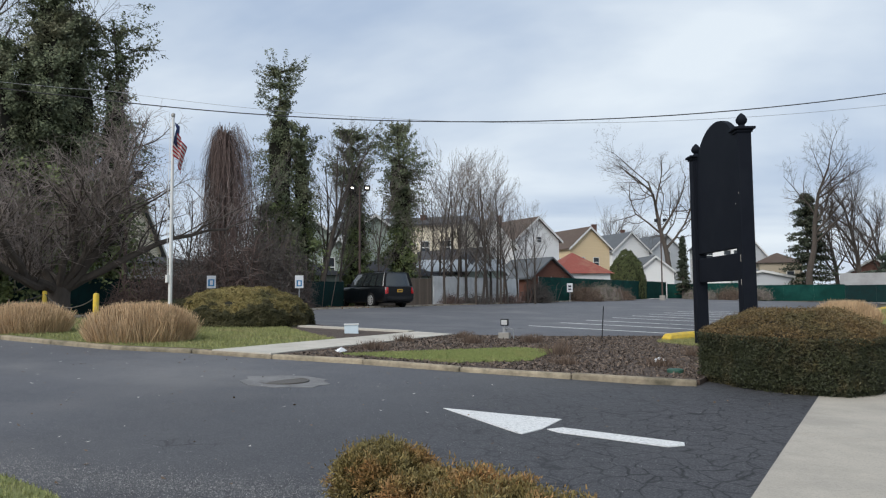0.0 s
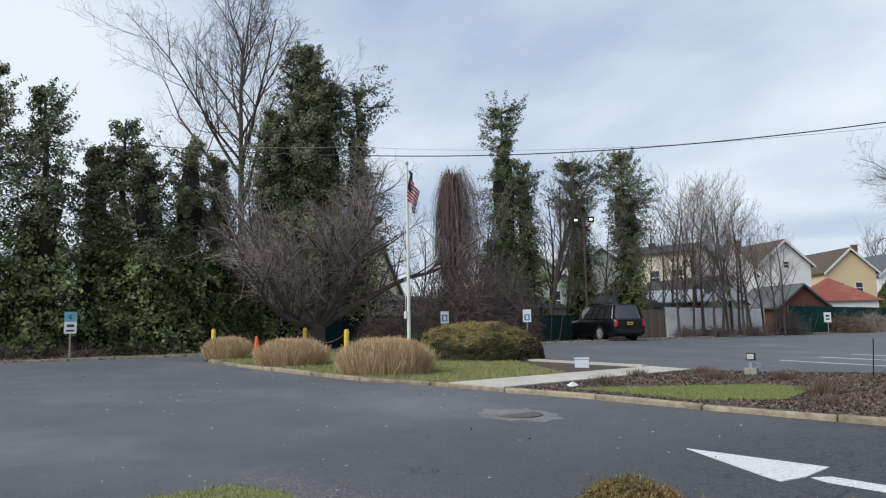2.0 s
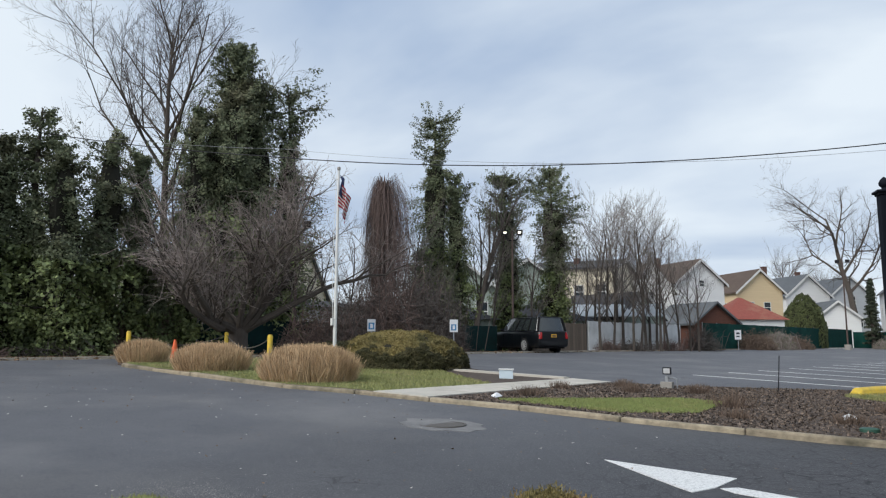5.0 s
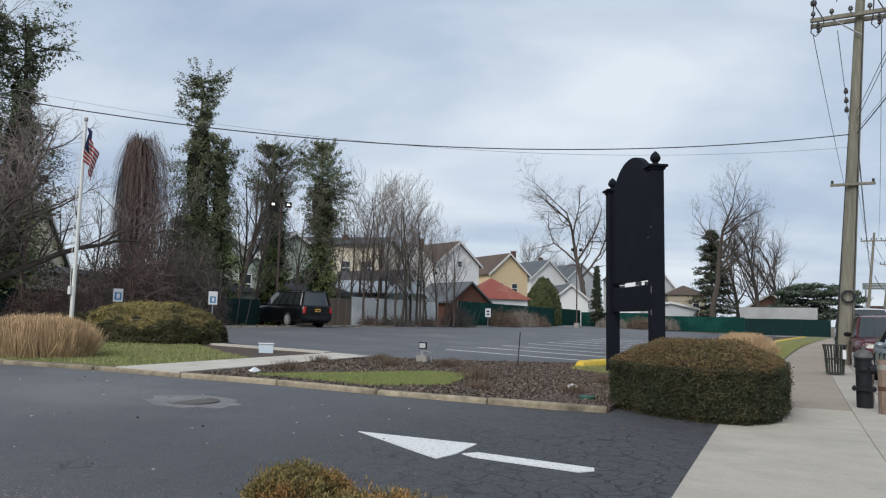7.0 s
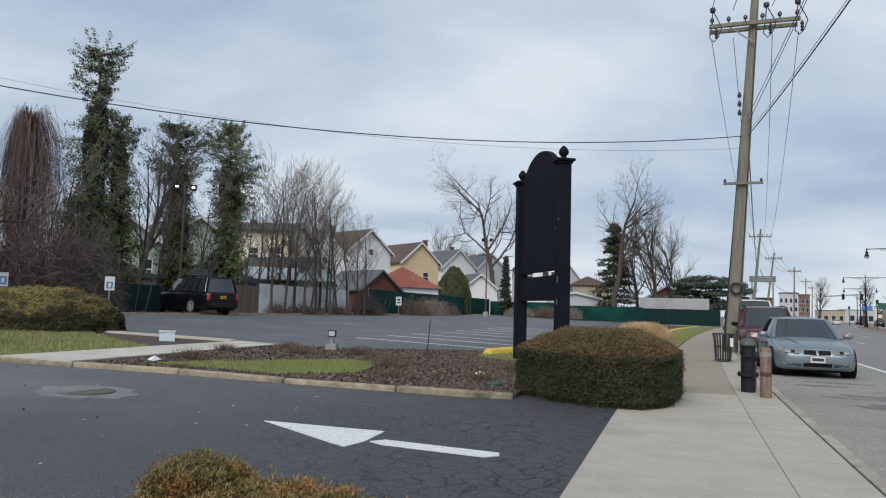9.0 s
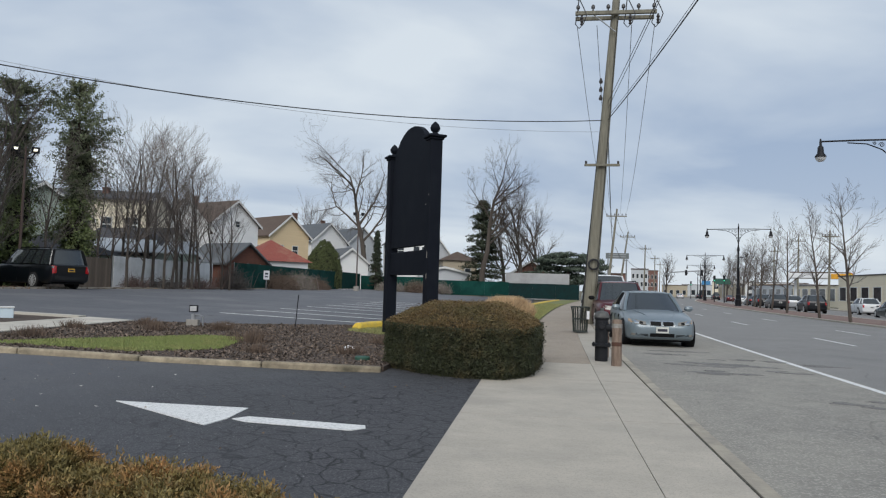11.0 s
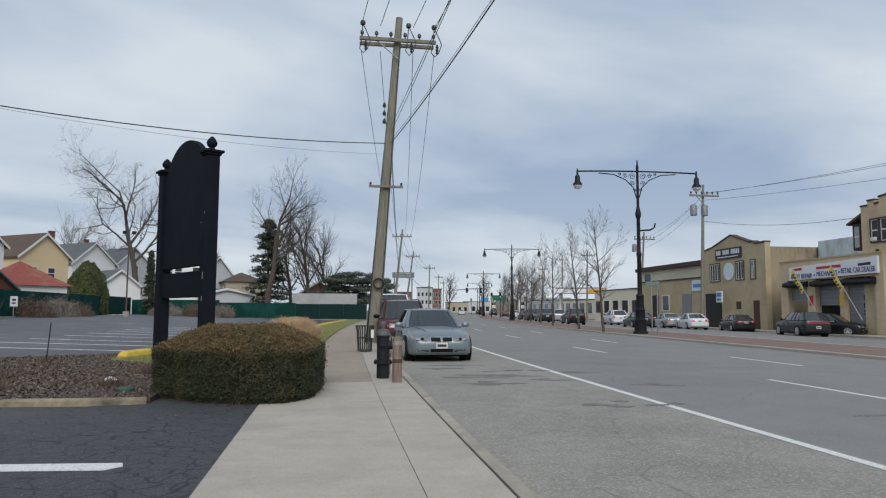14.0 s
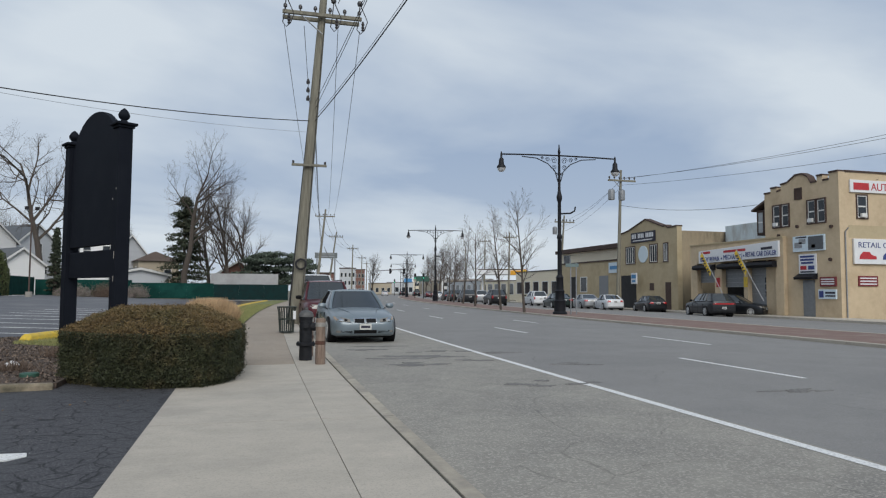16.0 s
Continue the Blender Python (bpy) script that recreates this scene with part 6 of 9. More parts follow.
def utility_pole(x, y, z, h, lean, arm_w, label, r=0.17, rz=0.0, transformers=0, second=None):
    t = thing("utility_pole", label, "utility pole", x, y, z, rz, "wooden utility poles")
    top = Vector((lean, 0, h))
    part("pole", Mesh().tube([(0, 0, -0.3), tuple(top * 0.33), tuple(top * 0.66), tuple(top)], [r, r * 0.88, r * 0.72, r * 0.55], 14), POLE_WOOD, t, smooth=True)
    for i, f in enumerate((0.92,) + ((second,) if second else ())):
        c = top * f
        w = arm_w if i == 0 else arm_w * 0.6
        part("crossarm", Mesh().box(c.x - w / 2, c.x + w / 2, -r - 0.1, -r + 0.02, c.z - 0.07, c.z + 0.07), POLE_WOOD, t, bevel=0.01)
        part("brace", Mesh().tube([(c.x - w * 0.27, -r - 0.03, c.z - 0.07), (c.x, -r - 0.03, c.z - 0.75)], 0.025, 5), STEEL, t)
        for k in range(6):
            xx = c.x - w / 2 + 0.1 + (w - 0.2) * k / 5
            part("insulator", Mesh().lathe([(0.03, c.z + 0.07), (0.03, c.z + 0.16), (0.07, c.z + 0.18), (0.075, c.z + 0.26), (0.04, c.z + 0.32), (0.0, c.z + 0.33)], xx, -r - 0.04, 10), CERAMIC, t, smooth=True)
    for k in range(transformers):
        xx = (-0.45, 0.45)[k % 2]
        part("transformer", Mesh().lathe([(0.24, h * 0.78), (0.26, h * 0.78 + 0.1), (0.26, h * 0.78 + 0.75), (0.15, h * 0.78 + 0.85), (0, h * 0.78 + 0.86)], xx, 0, 14), STEEL, t, "grey transformer can", smooth=True)
    return t


PX, PY, PH, PL = 1.75, 27.0, 13.0, 0.92
up1 = utility_pole(PX, PY, 0, PH, PL, 3.05, "leaning weathered wooden utility pole with crossarm and insulators", 0.25)
part("riser", Mesh().tube([(-0.26, -0.05, 0.0), (-0.2 + PL * 0.3, -0.05, PH * 0.3), (-0.16 + PL * 0.58, -0.05, PH * 0.58)], 0.035, 6), CABLE, up1, "cable riser")
part("cable_coil", Mesh().tube([(0.02 + 0.19 * math.cos(a * 0.55) + PL * 0.17, -0.33, 2.25 + 0.19 * math.sin(a * 0.55)) for a in range(13)], 0.04, 6), CABLE, up1, "coiled black cable")
for k in range(3):
    part("switch_link", Mesh().lathe([(0.06, 8.6 + 0.33 * k), (0.075, 8.68 + 0.33 * k), (0.03, 8.8 + 0.33 * k)], -0.26 + PL * 0.66, -0.1, 8), CERAMIC, up1)
AZ = PH * 0.92
AC = PL * 0.92
part("rear_crossarm", Mesh().box(AC - 1.5, AC + 1.5, 0.15, 0.27, AZ - 0.09, AZ + 0.05), POLE_WOOD, up1, bevel=0.01)
part("low_crossarm", Mesh().box(PL * 0.465 - 0.66, PL * 0.465 + 0.66, -0.33, -0.24, 6.0, 6.09), POLE_WOOD, up1, bevel=0.008)
for s_ in (-0.6, 0.6):
    part("low_insulator", Mesh().lathe([(0.02, 6.09), (0.045, 6.12), (0.04, 6.2), (0.0, 6.21)], PL * 0.465 + s_, -0.285, 8), CERAMIC, up1, smooth=True)
for xx in (-1.4, 0.42, 1.45):
    cxx = AC + xx
    part("cutout", Mesh().lathe([(0.0, AZ + 0.52), (0.09, AZ + 0.54), (0.11, AZ + 0.62), (0.09, AZ + 0.70), (0.0, AZ + 0.72)], cxx, -0.3, 10), CERAMIC, up1, smooth=True)
    part("cutout_stem", Mesh().tube([(cxx, -0.3, AZ + 0.55), (cxx - 0.03, -0.32, AZ + 0.2), (cxx - 0.05, -0.34, AZ)], 0.022, 5), CABLE, up1)
    part("jumper", Mesh().tube([(cxx + 0.05, -0.3, AZ + 0.5), (cxx + 0.22, -0.33, AZ + 0.12), (cxx + 0.3, -0.35, AZ - 0.1), (cxx + 0.18, -0.36, AZ - 0.45), (cxx + 0.02, -0.36, AZ - 0.62), (cxx - 0.12, -0.36, AZ - 0.45), (cxx - 0.06, -0.35, AZ - 0.12)], 0.02, 5), CABLE, up1)
    part("arrester", Mesh().lathe([(0.03, AZ - 0.5), (0.07, AZ - 0.46), (0.04, AZ - 0.40), (0.07, AZ - 0.34), (0.04, AZ - 0.28), (0.07, AZ - 0.22), (0.03, AZ - 0.1)], cxx + 0.12, -0.34, 8), CERAMIC, up1, smooth=True)
part("ground_strap", Mesh().tube([(0.17, -0.17, 0.0), (0.17 + PL * 0.3, -0.16, PH * 0.3), (0.13 + PL * 0.6, -0.14, PH * 0.6), (0.1 + PL * 0.9, -0.12, PH * 0.9)], 0.012, 5), CABLE, up1, "thin black ground wire")
poles = []
for az, d, h, ln in ((5.85, 92, 12.0, 1.2), (6.75, 127, 12.0, 1.6), (8.15, 165, 12.2, 0.2), (8.9, 215, 12.4, 0.2), (9.3, 260, 12.4, 0.2)):
    x, y = polar(az, d)
    utility_pole(x - ln * 0.9, y, -0.05, h, ln, 2.6, "distant leaning wooden utility pole with crossarm", 0.2)
    poles.append((x, y, h))
x, y = polar(29.75, 56)
far_side(utility_pole(x, y, 0, 10.9, 0.4, 2.4, "wooden utility pole with two transformers before the shops", 0.16, transformers=2))
x2, y2 = polar(25.1, 78)
far_side(utility_pole(x2, y2, 0, 9.8, 0.7, 2.4, "leaning wooden utility pole with a transformer", 0.15, transformers=1))
for az, d, h in ((21.0, 105, 10.2), (19.0, 130, 11.5), (17.4, 160, 11.5)):
    xx, yy = polar(az, d)
    utility_pole(xx, yy, 0, h, 0.2, 2.2, "distant wooden utility pole on the far pavement", 0.17)
tp = Vector((PX + PL * 0.58, PY, PH * 0.603))
m = Mesh()
wire(m, tp, (-20.4, 11.6, 7.35), 1.0, 0.017, 30)
wire(m, (-20.4, 11.6, 7.35), (-27.5, 6.6, 8.6), 0.1, 0.016, 6)
tagged(part("service_wire", m, CABLE), "thick black service cable sagging over the car park", "cable")
m = Mesh()
wire(m, tp - Vector((0, 0, 0.45)), (-20.4, 12.4, 7.75), 0.95, 0.006, 30)
wire(m, (-20.4, 12.4, 7.75), (-27.5, 8.0, 8.8), 0.1, 0.006, 6)
tagged(part("thin_service_wire", m, STEEL), "thin grey wire sagging over the car park", "cable")
for xx in (-1.45, -0.7, 0.6, 1.45):
    m = Mesh()
    wire(m, (PX + PL * 0.92 + xx, PY - 0.3, PH * 0.92 + 0.55), (PX + PL * 0.92 + xx + 3.2, PY - 60, PH * 0.92 + 0.3), 0.5, 0.014, 24)
    wire(m, (PX + PL * 0.92 + xx, PY - 0.3, PH * 0.92 - 0.5), (poles[0][0] + xx * 0.8, poles[0][1], 11.2), 1.4, 0.012, 24)
    tagged(part("power_line", m, CABLE), "thin overhead power line between poles", "cable")
for dz, r in ((0.0, 0.017), (0.12, 0.007), (0.45, 0.010), (0.7, 0.010)):
    m = Mesh()
    wire(m, tp + Vector((0.1, -0.1, dz)), (PX + (4.2 + dz if dz < 0.2 else 1.4 + 1.5 * dz), PY - 58, (11.6 if dz < 0.2 else 8.9) + dz * 1.5), 1.8 if dz < 0.2 else 0.5, r, 30)
    wire(m, tp + Vector((0.1, 0.1, dz)), (poles[0][0] - 0.3, poles[0][1], 7.0 + dz), 1.3, r * 0.7, 20)
    tagged(part("telephone_cable", m, CABLE), "black telephone cable slung between poles", "cable")
for a, b in zip(poles, poles[1:]):
    m = Mesh()
    for xx in (-1, 0, 1):
        wire(m, (a[0] + xx, a[1], a[2] * 0.93), (b[0] + xx, b[1], b[2] * 0.93), 0.8, 0.02, 10)
    wire(m, (a[0], a[1], 7.0), (b[0], b[1], 7.0), 0.8, 0.04, 10)
    tagged(part("power_line", m, CABLE), "distant overhead lines between poles", "cable")
for dz, k in ((10.2, 0), (10.25, 1), (9.7, 2)):
    m = Mesh()
    wire(m, (x + 0.4, y, dz), (x + 6.0, y - 48, dz - 0.2 - 0.5 * k), 0.9, 0.011, 20)
    wire(m, (x + 0.4, y, dz - 0.1), (x2 + 0.6, y2, 9.2 - 0.6 * k), 0.5, 0.010, 12)
    far_side(tagged(part("power_line", m, CABLE), "overhead wire along the shops", "cable"))
m = Mesh()
wire(m, (x + 0.3, y, 8.1), (31.5, 28.4, 7.2), 0.9, 0.014, 20)
far_side(tagged(part("service_wire", m, CABLE), "black service cable drooping to the corner building", "cable"))


# ---- street lamps on the median ----
def street_lamp():
    x, y = polar(25.22, 41.2)
    t = thing("street_lamp", "tall black ornamental twin street lamp on the median", "street lamp", x, y, -0.06, -4, "twin street lamps")
    part("base", Mesh().lathe([(0.42, 0), (0.42, 0.12), (0.34, 0.18), (0.33, 0.7), (0.36, 0.78), (0.28, 0.86), (0.26, 1.3), (0.3, 1.36), (0.22, 1.45), (0.21, 2.1), (0.24, 2.15), (0.14, 2.3)], seg=16), LAMP_BLACK, t, smooth=True)
    part("shaft", Mesh().lathe([(0.13, 2.3), (0.12, 4.4), (0.15, 4.45), (0.15, 4.6), (0.11, 4.7), (0.10, 6.6), (0.15, 6.7), (0.17, 6.9), (0.12, 7.1), (0.08, 7.3), (0.07, 9.5), (0.09, 9.55), (0.05, 9.75), (0.03, 10.0), (0.0, 10.05)], seg=14), LAMP_BLACK, t, smooth=True)
    for s in (-1, 1):
        part("arm", Mesh().tube([(0, 0, 9.36), (s * 2.0, 0, 9.34), (s * 3.55, 0, 9.3)], 0.045, 8), LAMP_BLACK, t)
        part("brace", Mesh().tube([(s * 0.08, 0, 7.8), (s * 0.25, 0, 8.4), (s * 0.7, 0, 8.85), (s * 1.4, 0, 9.15), (s * 2.3, 0, 9.22)], 0.03, 6), LAMP_BLACK, t)
        for cx_, cz_, r_ in ((0.32, 9.05, 0.2), (0.3, 8.65, 0.15), (0.72, 9.1, 0.14), (0.17, 8.25, 0.1), (1.05, 9.18, 0.09)):
            part("scroll", Mesh().tube([(s * (cx_ + r_ * (1 - k / 22) * math.cos(k * 0.6)), 0, cz_ + r_ * (1 - k / 22) * math.sin(k * 0.6)) for k in range(18)], 0.018, 4), LAMP_BLACK, t)
        lx = s * 3.55
        part("lantern", Mesh().lathe([(0.03, 9.45), (0.06, 9.3), (0.06, 9.1), (0.14, 9.0), (0.16, 8.7), (0.27, 8.55), (0.27, 8.48)], lx, 0, 14), LAMP_BLACK, t, smooth=True)
        part("globe", Mesh().lathe([(0.25, 8.48), (0.22, 8.36), (0.12, 8.27), (0.0, 8.25)], lx, 0, 14), GLASS_LAMP, t, "pale lamp glass", smooth=True)
    part("bracket", Mesh().tube([(0, 0, 5.9), (0.7, 0, 5.95), (0.95, 0, 6.1), (1.0, 0, 6.35)], 0.05, 6), LAMP_BLACK, t)
    return t


sl = street_lamp()
for az, d in ((14.98, 90.8), (12.62, 152), (12.3, 205), (12.1, 260)):
    xx, yy = polar(az, d)
    copy_thing(sl, pose(xx, yy, -0.1, 0, 0, -12))
# thin street sign pole beside the lamp
x, y = polar(26.1, 41.0)
ss = thing("street_sign", "thin steel pole with small green street signs", "sign", x, y, -0.05, -20)
part("pole", Mesh().cyl((0, 0, -0.1), (0, 0, 3.2), 0.035).cyl((0.35, 0.3, -0.1), (0.35, 0.3, 3.0), 0.035), STEEL, ss)
part("plate", Mesh().box(-0.3, 0.45, -0.06, -0.04, 2.75, 2.95), mat("green grey sign", (0.14, 0.2, 0.2), None, 5, 0.5, 0), ss)


def lot_lamp(az, d, h, label, lit=False, rz=0.0, single=False):
    x, y = polar(az, d)
    t = thing("car_park_lamp", label, "lamp post", x, y, elev(x), rz - az, "car park lamps")
    part("footing", Mesh().cyl((0, 0, -0.1), (0, 0, 0.5), 0.3), CONC_BLOCK, t)
    part("post", Mesh().cyl((0, 0, 0.4), (0, 0, h), 0.08, 0.055), mat("brown lamp post", (0.09, 0.06, 0.05), None, 5, 0.7), t)
    for s in ((1,) if single else (-1, 1)):
        part("bracket", Mesh().tube([(0, 0, h - 0.6), (s * 0.25, 0, h - 0.55), (s * 0.42, 0, h - 0.25)], 0.035, 6), LAMP_BLACK, t)
        part("head", Mesh().box(s * 0.42 - 0.18, s * 0.42 + 0.18, -0.14, 0.14, h - 0.28, h + 0.02), LAMP_BLACK, t, bevel=0.02)
        if lit:
            part("lens", Mesh().box(s * 0.42 - 0.08, s * 0.42 + 0.08, -0.152, -0.142, h - 0.19, h - 0.09), FLOOD, t, "glowing flood lens")


lot_lamp(-15.2, 74, 8.3, "brown car park lamp post with two floods on a concrete footing")
lot_lamp(-39.6, 40.2, 7.0, "car park lamp post with two lit floods among ivy trees", True)
lot_lamp(-57.4, 32, 6.0, "thin dark car park lamp post behind the bare tree", single=True)


# ---- fences ----
def fence(name, label, a, b, h, z, material, step, zt=0.0, rail=True, gap=0.006):
    a, b = Vector(a), Vector(b)
    ln = (b - a).length
    t = thing(name, label, "fence", a.x, a.y, z, math.degrees(math.atan2(b.y - a.y, b.x - a.x)))
    n = max(1, int(ln / step))
    me = Mesh().box(0, ln / n - gap, -0.02, 0.02, 0.05, h).data("panel")
    for k in range(n):
        o = part("panel", me, material, t)
        o.location = (k * ln / n, 0, random.uniform(-0.02, 0.02))
    pm = Mesh().cyl((0, 0.05, -0.1), (0, 0.05, h + 0.05), 0.035, seg=8).data("post")
    for k in range(0, n + 1, max(1, int(2.4 / step))):
        o = part("post", pm, STEEL, t)
        o.location = (k * ln / n, 0.02, 0)
    return t


fence("green_screen_fence", "dark green screened fence along the car park", (-22.9, 49.5), (-22.9, 86), 2.0, 0.6, FENCE_GREEN, 2.4)
fence("green_screen_fence", "dark green screened fence closing the car park", (-22.9, 86.5), (-13, 86.5), 1.9, 0.45, FENCE_GREEN, 2.4)
fence("green_screen_fence", "dark green screened fence closing the car park", (-13, 86.5), (-4, 86.6), 1.85, 0.2, FENCE_GREEN, 2.4)
fence("green_screen_fence", "dark green screened fence near the pavement", (-4, 86.6), (4.6, 86.6), 1.9, 0.05, FENCE_DARK, 2.4)
fence("white_board_fence", "white vinyl board fence behind saplings", (-24.2, 36.5), (-24.2, 48.5), 1.85, 0.6, FENCE_WHITE, 0.3)
fence("wooden_board_fence", "old grey brown board fence behind the parked car", (-24.6, 30.5), (-24.3, 36.4), 1.7, 0.6, FENCE_WOOD, 0.16)
fence("dark_slat_fence", "dark green slatted fence behind the trees", (-27.5, 13), (-26.0, 30), 1.5, 0.55, FENCE_DARK, 2.4)
fence("wooden_board_fence", "weathered board fence behind the ivy", (-29, -8), (-28, 12.5), 1.9, 0.55, FENCE_WOOD, 0.18)
# ---- buildings: materials ----
STUCCO = mat("tan stucco", (0.58, 0.46, 0.31), (0.52, 0.41, 0.27), 2.5, 0.95, 0.3, 60, c3=(0.33, 0.235, 0.145), s3=0.6, a3=0.4)
STUCCO_Y = mat("mustard stucco", (0.47, 0.385, 0.25), (0.42, 0.345, 0.22), 2.5, 0.95, 0.3, 60, c3=(0.28, 0.22, 0.12), s3=0.5, a3=0.4)
STUCCO_STAIN = mat("sooty stained stucco", (0.40, 0.325, 0.215), (0.24, 0.195, 0.13), 0.7, 0.95, 0.3, 60, c3=(0.04, 0.036, 0.03), s3=0.45, a3=0.9, stretch=(1, 1, 0.3))
BLUE_WALL = mat("peeling pale blue wall", (0.62, 0.70, 0.72), (0.52, 0.59, 0.61), 2, 0.9, 0.2, 40, c3=(0.28, 0.25, 0.22), s3=0.9, a3=0.6, stretch=(1, 1, 0.4))
TRIM_BROWN = mat("dark brown trim", (0.055, 0.035, 0.028), (0.075, 0.045, 0.035), 6, 0.8, 0.2, 40)
PANE = mat("dark window glass", (0.02, 0.025, 0.03), (0.035, 0.042, 0.05), 1.5, 0.1, 0, spec=0.4)
PANE_PALE = mat("pale window with blinds", (0.42, 0.44, 0.45), (0.34, 0.36, 0.37), 3, 0.2, 0)
WHITE_TRIM = mat("white window trim", (0.70, 0.70, 0.68), (0.62, 0.62, 0.60), 6, 0.6, 0.05)
SHUTTER = mat("grey roller shutter", (0.26, 0.27, 0.28), (0.20, 0.21, 0.22), 6, 0.55, 0.1, 40, metal=0.3)
# near-black: the dimness inside open garages is put into this colour
DARK_IN = mat("near-black interior shade", (0.02, 0.02, 0.021), (0.03, 0.03, 0.03), 2, 0.9)
ROOF_BROWN = mat("brown shingle roof", (0.105, 0.075, 0.058), (0.085, 0.06, 0.048), 5, 0.95, 0.4, 14, c3=(0.13, 0.10, 0.08), s3=0.6)
ROOF_GREY = mat("grey shingle roof", (0.115, 0.125, 0.135), (0.09, 0.098, 0.108), 5, 0.95, 0.4, 14, c3=(0.14, 0.15, 0.155), s3=0.6)
ROOF_DARK = mat("dark shingle roof", (0.062, 0.062, 0.068), (0.048, 0.048, 0.053), 5, 0.95, 0.4, 14, c3=(0.09, 0.09, 0.095), s3=0.6)
ROOF_RED = mat("faded red shingle roof", (0.27, 0.075, 0.055), (0.22, 0.062, 0.048), 5, 0.95, 0.4, 14, c3=(0.34, 0.22, 0.14), s3=0.35, a3=0.6)
SIDING = {
    "white": mat("white lap siding", (0.82, 0.82, 0.81), (0.76, 0.76, 0.75), 1.5, 0.7, 0.3, 8, stretch=(0.2, 0.2, 5)),
    "yellow": mat("yellow lap siding", (0.68, 0.53, 0.33), (0.62, 0.48, 0.30), 1.5, 0.7, 0.3, 8, stretch=(0.2, 0.2, 5)),
    "cream": mat("cream lap siding", (0.74, 0.67, 0.52), (0.68, 0.61, 0.47), 1.5, 0.7, 0.3, 8, stretch=(0.2, 0.2, 5)),
    "green": mat("pale green lap siding", (0.36, 0.41, 0.35), (0.32, 0.37, 0.32), 1.5, 0.7, 0.3, 8, stretch=(0.2, 0.2, 5)),
    "grey": mat("pale grey lap siding", (0.50, 0.52, 0.54), (0.44, 0.46, 0.48), 1.5, 0.7, 0.3, 8, stretch=(0.2, 0.2, 5)),
    "tan": mat("tan lap siding", (0.42, 0.36, 0.27), (0.37, 0.32, 0.24), 1.5, 0.7, 0.3, 8, stretch=(0.2, 0.2, 5)),
    "shingle": mat("red brown wood shingles", (0.15, 0.062, 0.042), (0.10, 0.042, 0.03), 4, 0.9, 0.5, 10, stretch=(0.6, 0.6, 4)),
    "brick": mat("red brick wall", (0.20, 0.105, 0.082), (0.155, 0.08, 0.064), 6, 0.9, 0.3, 30),
}
CHIMNEY = mat("chimney brick", (0.15, 0.082, 0.065), (0.11, 0.062, 0.05), 9, 0.95, 0.4, 30)


def window(parent, axis, at, u, z, w, h, pane=None, cross=True, frame_m=None, deep=0.05):
    """A framed window on a wall across axis ('x' or 'y'), at that place, facing the lower side."""
    fm = frame_m or WHITE_TRIM
    o = -1

    def bx(m, u0, u1, z0, z1, d0, d1):
        lo, hi = sorted((at + o * d0, at + o * d1))
        return m.box(lo, hi, u0, u1, z0, z1) if axis == "x" else m.box(u0, u1, lo, hi, z0, z1)

    f = Mesh()
    t = 0.07
    bx(f, u - w / 2 - t, u - w / 2, z - t, z + h + t, -0.05, deep)
    bx(f, u + w / 2, u + w / 2 + t, z - t, z + h + t, -0.05, deep)
    bx(f, u - w / 2, u + w / 2, z - t, z, -0.05, deep)
    bx(f, u - w / 2, u + w / 2, z + h, z + h + t, -0.05, deep)
    wd = part("window", f, fm, parent)
    if fm == TRIM_BROWN and w > 0.45:
        sa = Mesh()
        for u0, u1, za, zc in ((u - w / 2, u - w / 2 + 0.05, z, z + h), (u + w / 2 - 0.05, u + w / 2, z, z + h), (u - w / 2 + 0.05, u + w / 2 - 0.05, z, z + 0.05), (u - w / 2 + 0.05, u + w / 2 - 0.05, z + h - 0.05, z + h)):
            bx(sa, u0, u1, za, zc, 0.013, 0.03)
        part("sash", sa, WHITE_TRIM, wd, "white window sash")
    part("pane", bx(Mesh(), u - w / 2, u + w / 2, z, z + h, -0.02, 0.012), pane or PANE, wd)
    if cross:
        b = Mesh()
        bx(b, u - w / 2, u + w / 2, z + h * 0.48, z + h * 0.54, 0.0, 0.03)
        part("glazing_bar", b, WHITE_TRIM, wd)


